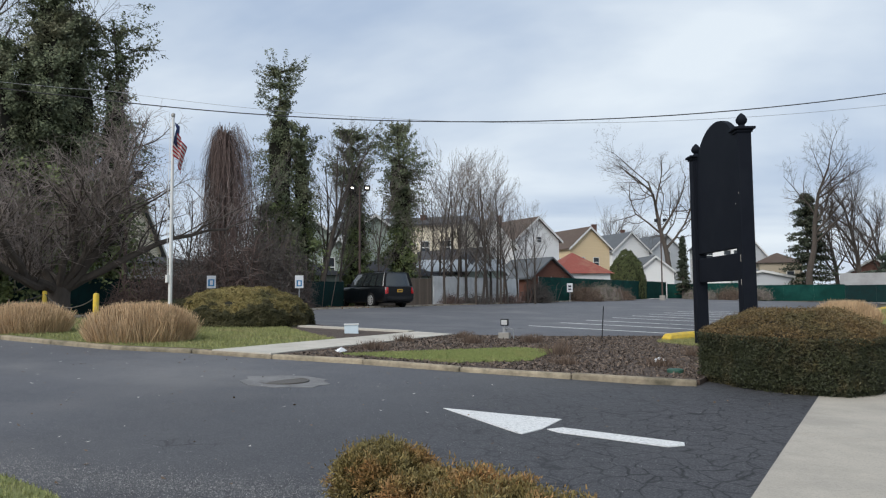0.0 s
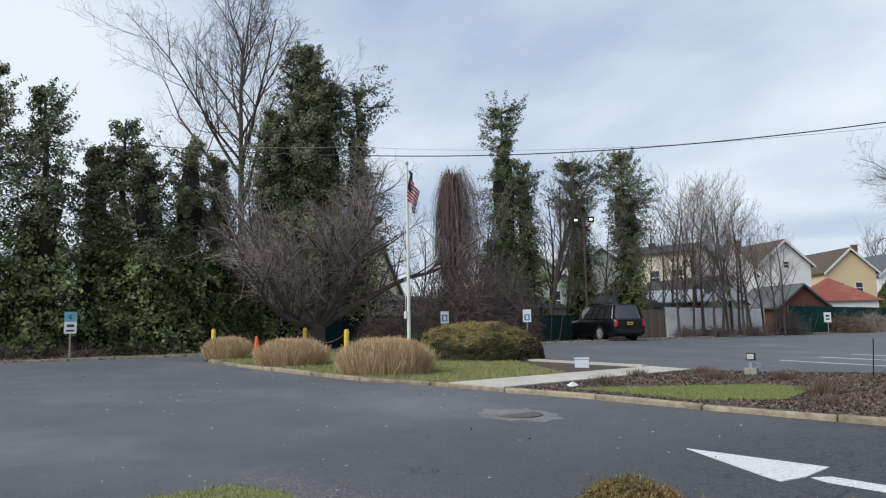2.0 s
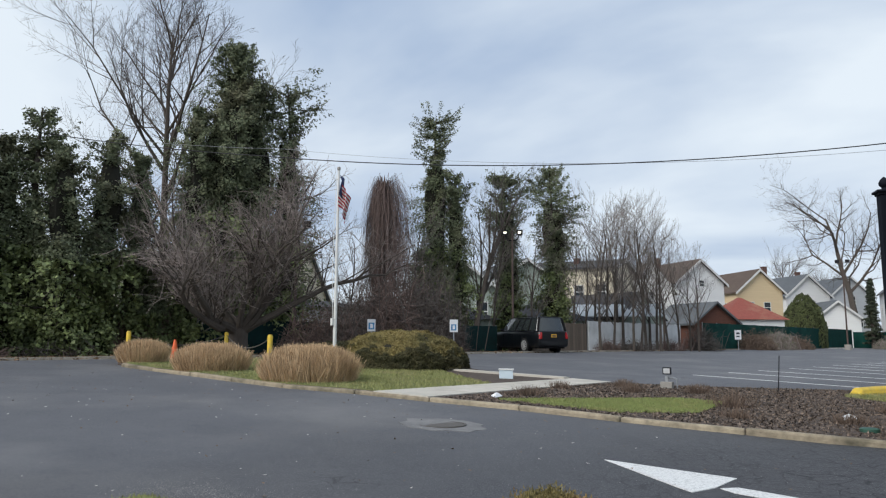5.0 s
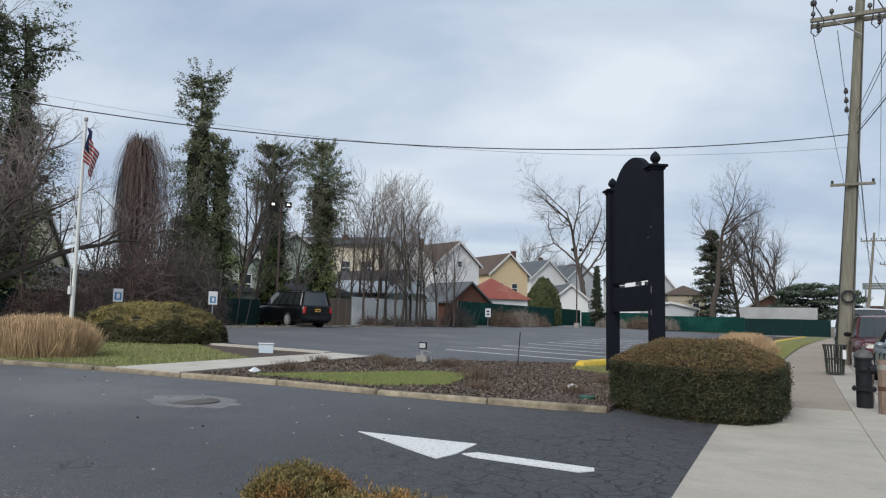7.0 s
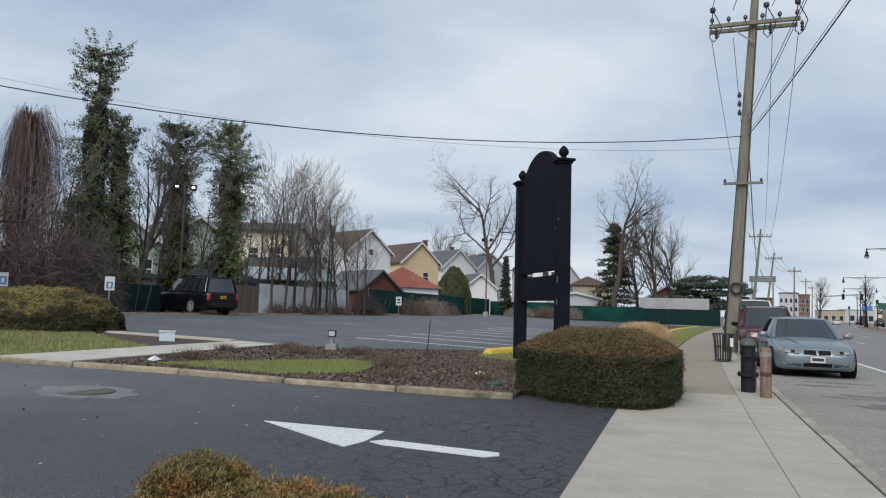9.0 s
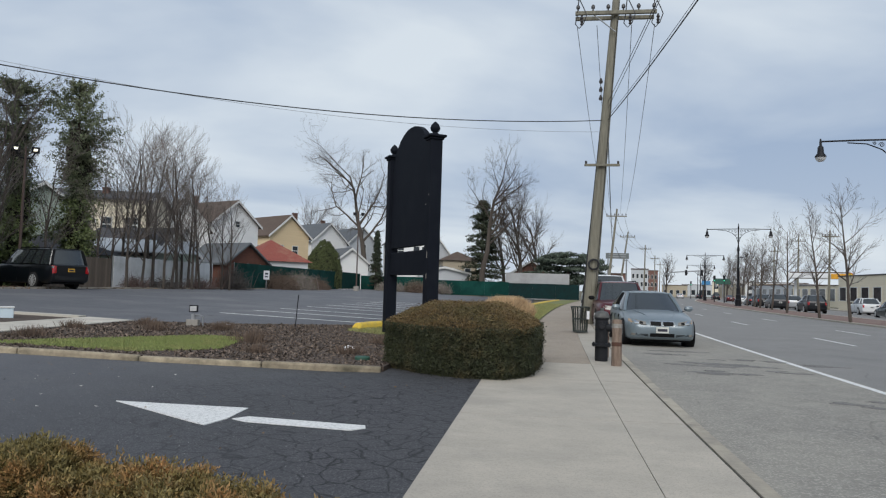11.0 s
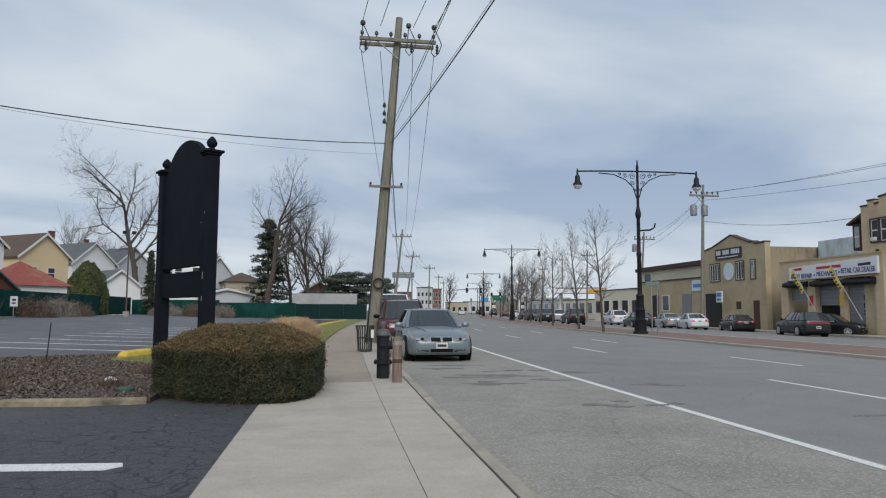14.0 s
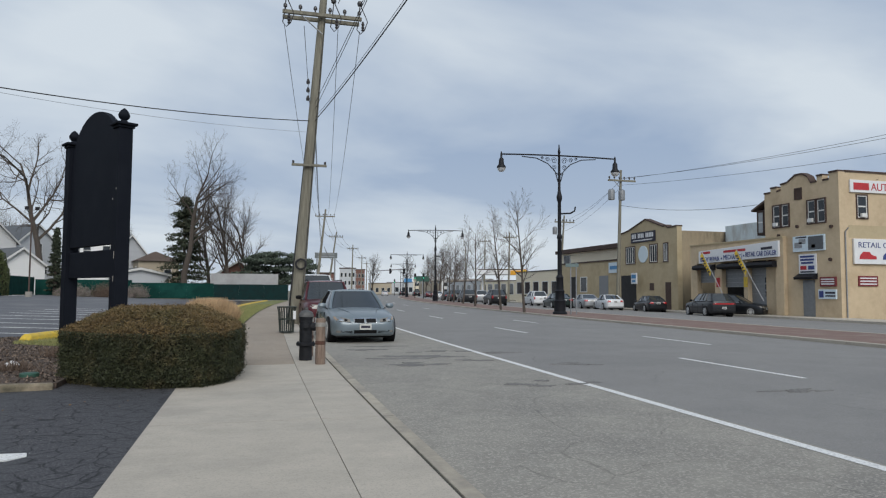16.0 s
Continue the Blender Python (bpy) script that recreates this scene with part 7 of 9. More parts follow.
def house(name, label, az, d, phi, w, l, eave, ridge, wall, roof, z0=0.6, gable_w=((0.0, 0.55, 0.8, 1.1),), side_w=2, hip=False, chimney=None, eave_trim=True, pane=None):
    """A house with its gable turned phi degrees from the camera's side. gable_w: windows (place across, height as a share of the eave, width, height)."""
    x, y = polar(az, d)
    t = thing(name, label, "house" if eave > 4 else "garage", x, y, z0, -az + phi)
    e, r = eave - z0, ridge - z0
    W = SIDING[wall]
    if hip:
        part("wall", Mesh().box(-w / 2, w / 2, 0, l, -0.3, e), W, t)
        o = 0.35
        vs = [(-w / 2 - o, -o, e), (w / 2 + o, -o, e), (w / 2 + o, l + o, e), (-w / 2 - o, l + o, e), (0, min(w / 2, l * 0.45), r), (0, max(l - w / 2, l * 0.55), r)]
        part("roof", Mesh().add(vs, [(0, 1, 4), (1, 2, 5, 4), (2, 3, 5), (3, 0, 4, 5), (3, 2, 1, 0)]), roof, t)
    else:
        m = Mesh().slab([(-w / 2, -0.3), (w / 2, -0.3), (w / 2, e), (0, r - 0.06), (-w / 2, e)], "y", 0, l)
        part("wall", m, W, t)
        o, th = 0.35, 0.16
        k = (r - e) / (w / 2)
        m = Mesh()
        for s in (-1, 1):
            pts = [(0, r), (s * (w / 2 + o), e - k * o), (s * (w / 2 + o), e - k * o + th), (0, r + th)]
            m.slab(pts, "y", -o, l + o)
        part("roof", m, roof, t)
        if eave_trim:
            m = Mesh()
            for s in (-1, 1):
                m.slab([(0, r - 0.14), (s * (w / 2 + o), e - k * o - 0.14), (s * (w / 2 + o), e - k * o + th - 0.02), (0, r + th - 0.02)], "y", -o - 0.04, -o)
            part("bargeboard", m, WHITE_TRIM, t, "white gable trim")
    for u, f, ww, hh in gable_w:
        window(t, "y", 0, u, e * f, ww, hh, pane)
    for k in range(side_w):
        for f in ((0.62,) if e > 3 else (0.45,)):
            window(t, "x", -w / 2, l * (k + 0.6) / (side_w + 0.2), e * f, 0.8, 1.15, pane)
    if chimney:
        cx_, cy_, ch_ = chimney
        part("chimney", Mesh().box(cx_ - 0.27, cx_ + 0.27, cy_ - 0.24, cy_ + 0.24, e * 0.8, r + ch_).box(cx_ - 0.32, cx_ + 0.32, cy_ - 0.29, cy_ + 0.29, r + ch_, r + ch_ + 0.12), CHIMNEY, t, "brick chimney")
    return t


Z = lambda d, el: 1.25 + d * math.tan(radians(el))
house("pale_house", "cream sided house with dark roof behind bare saplings", -30.6, 66, 76, 7.0, 8.5, Z(66, 5.6), Z(66, 6.4), "cream", ROOF_DARK, gable_w=((-1.0, 0.62, 0.85, 1.3),), side_w=4, chimney=(-1.5, 4, 0.1))
house("white_gabled_house", "white gabled house with a brown roof edge", -28.6, 72, 12, 4.6, 9, Z(72, 4.0), Z(72, 6.2), "white", ROOF_BROWN, gable_w=((-0.9, 0.55, 0.8, 1.2), (0.9, 0.55, 0.8, 1.2), (0, 0.85, 0.5, 0.7)), chimney=(1.4, 3, 0.6))
house("white_house", "white sided house with a grey brown roof", -24.9, 80, 40, 6.4, 10, Z(80, 4.5), Z(80, 6.25), "white", ROOF_BROWN, gable_w=((-0.3, 0.45, 0.8, 1.4), (0.2, 0.95, 0.6, 0.6)))
house("yellow_house", "yellow sided house with brown roof and white trim", -20.7, 92, 34, 6.0, 9.5, Z(92, 3.75), Z(92, 5.35), "yellow", ROOF_BROWN, gable_w=((-1.3, 0.62, 0.8, 1.2), (0.9, 0.62, 0.8, 1.2)), chimney=(2.4, 2.5, 0.6))
house("grey_roofed_house", "white house with a grey shingle roof", -17.5, 104, 36, 6.4, 10, Z(104, 3.35), Z(104, 4.85), "white", ROOF_GREY, gable_w=((-0.6, 0.55, 0.8, 1.3), (1.2, 0.55, 0.8, 1.3)), chimney=(1.5, 4, 0.7))
house("pale_grey_house", "pale grey house with a grey roof", -14.8, 112, 30, 6.0, 9, Z(112, 3.2), Z(112, 4.6), "grey", ROOF_GREY, gable_w=((-0.8, 0.4, 0.8, 1.3), (1.0, 0.4, 0.8, 1.3), (0.2, 0.85, 0.8, 1.1)))
house("grey_sided_house", "pale grey sided house with white window trim beyond the fence", -8.7, 112, 24, 5.0, 8, Z(112, 2.6), Z(112, 4.1), "grey", ROOF_GREY, z0=0.3, gable_w=((-1.4, 0.55, 0.9, 1.3), (1.2, 0.55, 0.9, 1.3)))
house("white_gabled_house", "white sided house with dark sash windows beyond the fence", -11.0, 97, 8, 5.4, 8, Z(97, 3.6), Z(97, 5.0), "white", ROOF_GREY, z0=0.3, gable_w=((-2.3, 0.74, 0.8, 1.2), (-1.1, 0.74, 0.8, 1.2), (1.1, 0.74, 0.8, 1.2), (2.3, 0.74, 0.8, 1.2)))
house("tan_house", "low tan house with hipped roof beyond the fence", -6.7, 108, 10, 5.5, 8, Z(108, 2.2), Z(108, 3.0), "tan", ROOF_BROWN, z0=0.3, gable_w=((-1.4, 0.5, 0.9, 1.3), (1.2, 0.5, 0.9, 1.3)), hip=True)
house("green_house", "pale green house half hidden by ivy trees", -38.4, 62, 25, 7.5, 9, Z(62, 4.4), Z(62, 6.6), "green", ROOF_GREY, gable_w=((-1.6, 0.5, 1.0, 1.9), (1.4, 0.5, 1.0, 1.6)))
house("green_house", "pale green house behind the forked bare tree", -43.4, 60, 15, 7.0, 9, Z(60, 3.8), Z(60, 6.2), "green", ROOF_DARK, gable_w=((-1.0, 0.5, 1.0, 1.6), (1.4, 0.5, 1.0, 1.6)))
house("grey_gambrel_house", "large house with a grey roof behind the spreading tree", -56.6, 56, 60, 7.0, 11, Z(56, 3.6), Z(56, 7.6), "cream", ROOF_GREY, gable_w=((-1.4, 0.5, 1.0, 1.5), (1.0, 0.5, 1.0, 1.5)), chimney=(1.2, 2.0, 0.5))
house("white_gabled_house", "pale house glimpsed between ivy trunks", -68.5, 52, 20, 9, 9, Z(52, 4.5), Z(52, 7), "cream", ROOF_BROWN)
house("white_gabled_house", "pale house glimpsed between ivy trunks", -81, 48, 20, 10, 9, Z(48, 4.5), Z(48, 7), "white", ROOF_GREY)
# garages behind the fence
house("dark_roofed_garage", "grey green garage with a dark shingle roof", -29.3, 52, 52, 4.6, 6.4, Z(52, 1.9), Z(52, 3.75), "green", ROOF_DARK, gable_w=(), side_w=0)
house("shingled_garage", "garage with red brown shingled gable and slate roof", -23.9, 62, 40, 4.2, 5.5, Z(62, 1.45), Z(62, 2.9), "shingle", ROOF_GREY, gable_w=(), side_w=0, eave_trim=False)
house("red_roofed_garage", "low white garage with a faded red hipped roof", -21.2, 70, 25, 5.6, 6.0, Z(70, 1.65), Z(70, 3.45), "white", ROOF_RED, gable_w=(), side_w=0, hip=True)
house("white_garage", "white garage with a low grey gabled roof", -15.7, 92, 22, 5.0, 7, Z(92, 1.7), Z(92, 2.9), "white", ROOF_GREY, gable_w=(), side_w=0)
house("green_shed", "low dark roofed garage behind the green fence", -44.4, 43, 5, 5.0, 5, Z(43, 1.7), Z(43, 3.3), "green", ROOF_DARK, gable_w=(), side_w=0, hip=True)
house("green_shed", "dark roofed garage behind the parked car", -37.2, 47, 8, 6.5, 5, Z(47, 1.6), Z(47, 3.4), "green", ROOF_DARK, gable_w=(), side_w=0, hip=True)
house("white_garage", "long low pale garage behind the spreading tree", -56, 42, 10, 9, 5, Z(42, 2.6), Z(42, 3.4), "grey", ROOF_DARK, gable_w=(), side_w=0, hip=True)
house("low_garage", "pale low garage beyond the fence", -8.0, 97, 15, 7.0, 6, Z(97, 1.15), Z(97, 1.6), "grey", ROOF_GREY, z0=0.2, gable_w=(), side_w=0)
aw = thing("tin_awning", "pale corrugated lean-to roof before a garage", "awning", *polar(-31.3, 49.5), 0.6, 33)
part("sheet", Mesh().slab([(-0.3, 2.3), (1.8, 3.2), (1.8, 3.26), (-0.3, 2.36)], "x", -3.2, 3.2), mat("pale corrugated sheet", (0.50, 0.53, 0.55), (0.42, 0.45, 0.47), 3, 0.5, 0.2, 20, stretch=(6, 0.3, 0.3)), aw)
for xx in (-3.1, 0, 3.1):
    part("post", Mesh().box(xx - 0.06, xx + 0.06, -0.2, -0.08, -0.1, 2.32), FENCE_WOOD, aw)
# grey wall at the end of the car park
gw = structure("grey_wall", Mesh().box(-4.6, 3.5, 89.5, 89.9, -0.1, 3.3), mat("pale rendered wall", (0.40, 0.40, 0.40), (0.34, 0.34, 0.34), 1, 0.9, 0.2, 20, c3=(0.27, 0.26, 0.25), s3=0.5), "pale grey rendered wall behind the green fence", "wall")
bk = house("brick_house", "low red brick building behind the grey wall", -0.8, 104, 0, 6, 6, Z(104, 1.3), Z(104, 2.3), "brick", ROOF_BROWN, z0=0, gable_w=(), side_w=0)


# ---- lettering ----
def text(parent, s, size, material, m, name="lettering", width=None):
    c = bpy.data.curves.new(name, "FONT")
    c.body, c.size, c.extrude, c.align_x, c.align_y = s, size, 0.008, "CENTER", "CENTER"
    tmp = bpy.data.objects.new(name, c)
    scene.collection.objects.link(tmp)
    me = bpy.data.meshes.new_from_object(tmp)
    bpy.data.objects.remove(tmp)
    xs = [v.co.x for v in me.vertices]
    if width:
        k = width / (max(xs) - min(xs))
        for v in me.vertices:
            v.co.x *= k
    ob = part(name, me, material, parent)
    ob.matrix_basis = m
    return ob


def facing_west(x, y, z):
    """Lettering on a wall that faces the street."""
    return pose(x, y, z, 90, 0, -90)


def board(parent, x, y0, y1, z0, z1, face, rows, name="sign_board", label=""):
    """A board on the street front at x with bars of writing: (material, from, to, low, high) as shares."""
    b = part(name, Mesh().box(x - 0.09, x - 0.01, y0, y1, z0, z1), face, parent, label, bevel=0.01)
    for mt, a0, a1, b0, b1 in rows:
        # reading runs from the far end of the wall to the near end
        part("word_bar", Mesh().box(x - 0.10, x - 0.092, y1 - (y1 - y0) * a1, y1 - (y1 - y0) * a0, z0 + (z1 - z0) * b0, z0 + (z1 - z0) * b1), mt, b)
    return b


# corner building with stepped parapet
da = far_side(thing("corner_building", "two storey tan stucco corner building with stepped parapet", "building", 0, 0, 0))
X0, Y0, Y1 = 29.0, 28.5, 33.8
front = [(Y0, -0.2), (Y1, -0.2), (Y1, 7.0), (33.3, 7.0), (33.3, 7.25), (32.8, 7.25), (32.8, 7.0), (32.5, 7.05), (32.5, 7.35), (32.0, 7.4), (31.9, 7.45), (31.4, 7.72), (30.9, 7.72), (30.5, 7.5), (30.3, 7.15), (29.9, 7.15), (29.9, 7.45), (29.5, 7.45), (29.5, 7.15), (29.1, 7.15), (29.1, 7.5), (Y0, 7.5)]
part("front_wall", Mesh().slab(front, "x", X0, X0 + 0.35), STUCCO, da)
for (a, za), (b, zb) in zip(front[2:], front[3:]):
    if abs(a - b) > 0.05:
        part("coping", Mesh().slab([(b, zb), (a, za), (a, za + 0.09), (b, zb + 0.09)], "x", X0 - 0.05, X0 + 0.4), TRIM_BROWN, da, "dark brown coping")
part("south_wall", Mesh().box(X0 + 0.35, 48, Y0, Y0 + 0.35, -0.2, 7.5), STUCCO, da)
part("side_coping", Mesh().box(X0 + 0.4, 48, Y0 - 0.05, Y0 + 0.4, 7.5, 7.59), TRIM_BROWN, da, "dark brown coping")
part("body", Mesh().box(X0 + 0.35, 47.6, Y0 + 0.35, Y1, -0.2, 6.8), STUCCO, da)
for yy in (29.95, 32.5):
    for s in (-0.33, 0.33):
        window(da, "x", X0, yy + s, 5.0, 0.5, 1.2, PANE, True, TRIM_BROWN, 0.07)
    part("air_conditioner", Mesh().box(X0 - 0.2, X0 - 0.07, yy + 0.16, yy + 0.48, 5.04, 5.24), WHITE_METAL, da, bevel=0.01)
window(da, "x", X0, 31.2, 6.45, 0.4, 0.5, TRIM_BROWN, False, TRIM_BROWN)
window(da, "y", Y0, 30.45, 5.15, 0.62, 1.15, PANE, True, TRIM_BROWN)
part("air_conditioner", Mesh().box(30.28, 30.62, Y0 - 0.18, Y0 - 0.05, 5.17, 5.37), WHITE_METAL, da, bevel=0.01)
part("patch", Mesh().box(29.55, 36, Y0 - 0.006, Y0, 4.1, 4.75), STUCCO_Y, da, "paler repair patch")
part("conduit", Mesh().tube([(29.3, Y0 - 0.05, -0.1), (29.3, Y0 - 0.05, 4.4), (29.35, Y0 - 0.2, 4.6)], 0.04, 6), STEEL, da)
s1 = part("roof_sign", Mesh().box(29.65, 36.5, Y0 - 0.1, Y0 - 0.01, 6.45, 7.1), SIGN_WHITE, da, "white sign with red lettering", bevel=0.01)
text(s1, "AUTO", 0.55, INK_RED, pose(31.75, Y0 - 0.105, 6.75, 90, 0, 0))
part("word_bar", Mesh().box(29.85, 30.85, Y0 - 0.112, Y0 - 0.102, 6.58, 6.95), INK_RED, s1)
s2 = part("dealer_sign", Mesh().box(29.75, 34.5, Y0 - 0.14, Y0 - 0.01, 2.75, 4.05), SIGN_WHITE, da, "white sign with pictured cars", bevel=0.02)
text(s2, "RETAIL CAR", 0.4, INK_BLUE, pose(31.25, Y0 - 0.145, 3.72, 90, 0, 0), width=2.5)
for k, (cx_, mt) in enumerate(((30.6, INK_RED), (32.1, INK_BLUE))):
    part("pictured_car", Mesh().slab([(cx_ - 0.55, 3.0), (cx_ + 0.55, 3.0), (cx_ + 0.55, 3.15), (cx_ + 0.25, 3.22), (cx_ + 0.1, 3.38), (cx_ - 0.3, 3.38), (cx_ - 0.5, 3.2)], "y", Y0 - 0.152, Y0 - 0.142), mt, s2)
s3 = part("red_notice", Mesh().box(30.05, 31.3, Y0 - 0.06, Y0 - 0.01, 1.62, 2.15), mat("dark red board", (0.20, 0.03, 0.035), None, 4, 0.6, 0), da, "dark red notice")
for k in range(3):
    part("word_bar", Mesh().box(30.15, 31.2, Y0 - 0.066, Y0 - 0.061, 1.7 + 0.15 * k, 1.76 + 0.15 * k), SIGN_WHITE, s3)
board(da, X0, 29.4, 31.6, 3.5, 4.35, SIGN_PALE, [(STEEL, 0.06, 0.3, 0.25, 0.6), (STEEL, 0.2, 0.42, 0.5, 0.8), (ROOF_GREY, 0.5, 0.96, 0.08, 0.92), (INK_RED, 0.6, 0.72, 0.2, 0.4), (INK, 0.1, 0.45, 0.86, 0.95)], label="board with faded tool pictures")
board(da, X0, 30.0, 31.2, 2.3, 3.35, SIGN_WHITE, [(INK_BLUE, 0.1, 0.9, 0.82, 0.92), (INK_BLUE, 0.1, 0.9, 0.66, 0.76), (INK_BLUE, 0.15, 0.85, 0.5, 0.6), (INK_RED, 0.1, 0.45, 0.2, 0.4), (INK_BLUE, 0.55, 0.9, 0.2, 0.4), (INK, 0.1, 0.9, 0.05, 0.13)], label="white board with lines of blue writing")
board(da, X0, 28.75, 29.8, 1.6, 2.1, MATS["dark red board"], [(SIGN_WHITE, 0.1, 0.9, 0.7, 0.82), (SIGN_WHITE, 0.1, 0.9, 0.45, 0.57), (SIGN_WHITE, 0.1, 0.9, 0.2, 0.32)], label="dark red board with white lines")
board(da, X0, 28.75, 29.9, 0.95, 1.45, SIGN_PALE, [(INK_BLUE, 0.05, 0.3, 0.15, 0.85), (INK, 0.4, 0.95, 0.55, 0.75), (INK, 0.4, 0.95, 0.25, 0.4)], label="pale board with a dark blue emblem")
part("side_door", Mesh().box(X0 - 0.03, X0 + 0.05, 30.2, 31.0, 0.0, 1.95), SHUTTER, da, "slatted metal door")
for k in range(14):
    part("slat", Mesh().box(X0 - 0.05, X0 - 0.031, 30.22, 30.98, 0.05 + 0.135 * k, 0.14 + 0.135 * k), SHUTTER, da)
part("door_awning", Mesh().slab([(X0, 2.0), (X0 - 0.35, 1.98), (X0 - 0.4, 2.1), (X0, 2.32)], "y", 30.0, 31.3), LAMP_BLACK, da, "black awning")
for yy, zz in ((31.3, 4.9), (29.0, 4.7), (33.4, 3.1), (32.7, 4.5), (29.1, 3.0)):
    part("wall_vent", Mesh().cyl((X0 + 0.02, yy, zz), (X0 - 0.1, yy, zz), 0.09), TRIM_BROWN, da)
part("oriel", Mesh().box(X0 + 0.5, X0 + 3, Y1, Y1 + 1.25, 4.7, 6.2), TRIM_BROWN, da)
part("oriel_roof", Mesh().slab([(Y1, 6.75), (Y1 + 1.5, 6.15), (Y1 + 1.5, 6.25), (Y1, 6.9)], "x", X0 + 0.3, X0 + 3.2), ROOF_BROWN, da)
window(da, "x", X0 + 0.5, Y1 + 0.32, 4.85, 0.42, 1.2, PANE_PALE, True, TRIM_BROWN)
window(da, "x", X0 + 0.5, Y1 + 0.92, 4.85, 0.42, 1.2, PANE_PALE, True, TRIM_BROWN)
# body shop with three bays
bsb = far_side(thing("body_shop", "single storey tan body shop with three roller door bays", "building", 0, 0, 0))
bays = [(32.75, 35.05), (35.4, 37.4), (38.1, 39.9)]
xs, YS0 = 28.75, 32.15
edges = [YS0, *[v for b in bays for v in b], 40.6]
for k in range(0, len(edges), 2):
    part("pier", Mesh().box(xs, xs + 0.4, max(edges[k], YS0 if k == 0 else 0), edges[k + 1], -0.2, 3.15) if edges[k + 1] > edges[k] + 0.02 else Mesh().box(xs + 0.1, xs + 0.4, YS0, YS0 + 0.05, -0.2, 3.15), STUCCO, bsb)
part("upper_wall", Mesh().box(xs, xs + 0.4, YS0, 40.6, 3.15, 4.35), STUCCO, bsb)
part("coping", Mesh().box(xs - 0.06, xs + 0.46, YS0, 40.66, 4.35, 4.43), STUCCO_Y, bsb)
part("hall", Mesh().box(xs + 2.0, 45, Y1, 40.6, -0.2, 4.0), DARK_IN, bsb, "hall block behind the doors, near-black in place of inner shade")
part("hall_roof", Mesh().box(xs + 0.4, 45, Y1, 40.6, 4.0, 4.15), ROOF_DARK, bsb)
for k, (a, b) in enumerate(bays):
    a = max(a, YS0)
    part("awning", Mesh().slab([(xs, 2.72), (xs - 0.28, 2.74), (xs - 0.36, 2.86), (xs - 0.3, 3.0), (xs, 3.08)], "y", a - 0.1, b + 0.1), LAMP_BLACK, bsb, "rolled black awning")
    low = (0.0, 1.6, 1.9)[k]
    dr = part("door", Mesh().box(xs + 0.3, xs + 0.36, a, b, low, 2.9), SHUTTER, bsb, "pale sectional door")
    for j in range(5):
        zz = low + (2.9 - low) * j / 5
        part("door_rib", Mesh().box(xs + 0.27, xs + 0.3, a, b, zz + 0.02, zz + 0.05), STEEL, dr)
    if k == 0:
        for j in range(3):
            for i in range(3):
                part("door_pane", Mesh().box(xs + 0.285, xs + 0.298, a + 0.12 + i * 0.38, a + 0.42 + i * 0.38, 1.05 + 0.4 * j, 1.35 + 0.4 * j), PANE, dr)
for yy, mt in ((35.22, INK_RED), (37.75, INK_RED)):
    part("small_board", Mesh().box(xs - 0.03, xs - 0.005, yy - 0.16, yy + 0.16, 1.6, 2.2), YELLOW if yy < 36 else INK_RED, bsb)
sb = part("shop_sign", Mesh().slab([(32.35, 3.3), (39.5, 3.15), (39.5, 3.95), (32.35, 4.2)], "x", xs - 0.16, xs - 0.02), SIGN_WHITE, bsb, "long white shop sign with blue lettering", bevel=0.01)
text(sb, "BODY REPAIR", 0.42, INK_BLUE, facing_west(xs - 0.17, 38.35, 3.38), width=1.9)
text(sb, "MECHANICS", 0.42, INK_BLUE, facing_west(xs - 0.17, 36.15, 3.44), width=1.7)
text(sb, "RETAIL CAR DEALER", 0.42, INK_BLUE, facing_west(xs - 0.17, 33.75, 3.52), width=2.5)
for yy, zz in ((37.2, 3.4), (35.15, 3.48)):
    part("dot", Mesh().cyl((xs - 0.165, yy, zz), (xs - 0.175, yy, zz), 0.06), INK_BLUE, sb)
for a0, a1, mt in ((38.3, 39.2, INK_RED), (35.0, 37.0, INK_RED), (32.8, 33.7, INK)):
    part("word_bar", Mesh().slab([(a0, 3.76), (a1, 3.74), (a1, 3.88), (a0, 3.91)], "x", xs - 0.175, xs - 0.165), mt, sb)
for k, (yy, ln) in enumerate(((36.2, 2.9), (33.0, 2.6))):
    t = far_side(thing("feather_banner", "yellow and black banner on a slanting pole", "banner", xs - 0.9, yy, 1.0))
    part("pole", Mesh().tube([(0, -0.3, -0.2), (-0.2, 0.8, 1.6), (-0.3, 1.5, 2.8)], 0.025, 6), STEEL, t)
    m = Mesh()
    vs = []
    for i in range(11):
        f = i / 10
        vs += [(-0.2 - 0.1 * f, 0.75 + 0.75 * f, 1.5 + 1.25 * f), (-0.25 - 0.1 * f + 0.03 * math.sin(i), 0.75 + 0.75 * f + 0.10, 1.25 + 1.28 * f + 0.05 * math.sin(i * 2))]
    bn = part("cloth", m.add(vs, [(2 * i, 2 * i + 1, 2 * i + 3, 2 * i + 2) for i in range(10)]), YELLOW, t, "yellow banner cloth")
    sdf = bn.modifiers.new("cloth", "SOLIDIFY")
    sdf.thickness = 0.01
    for i in range(6):
        f = 0.1 + i * 0.14
        part("letter_block", Mesh().box(-0.32 - 0.1 * f, -0.22 - 0.1 * f, 0.79 + 0.75 * f, 0.85 + 0.75 * f, 1.36 + 1.26 * f, 1.46 + 1.26 * f), INK, bn)
part("blue_back_wall", Mesh().box(33.5, 45, 38, 43.1, -0.2, 6.1), BLUE_WALL, bsb, "peeling pale blue wall behind")
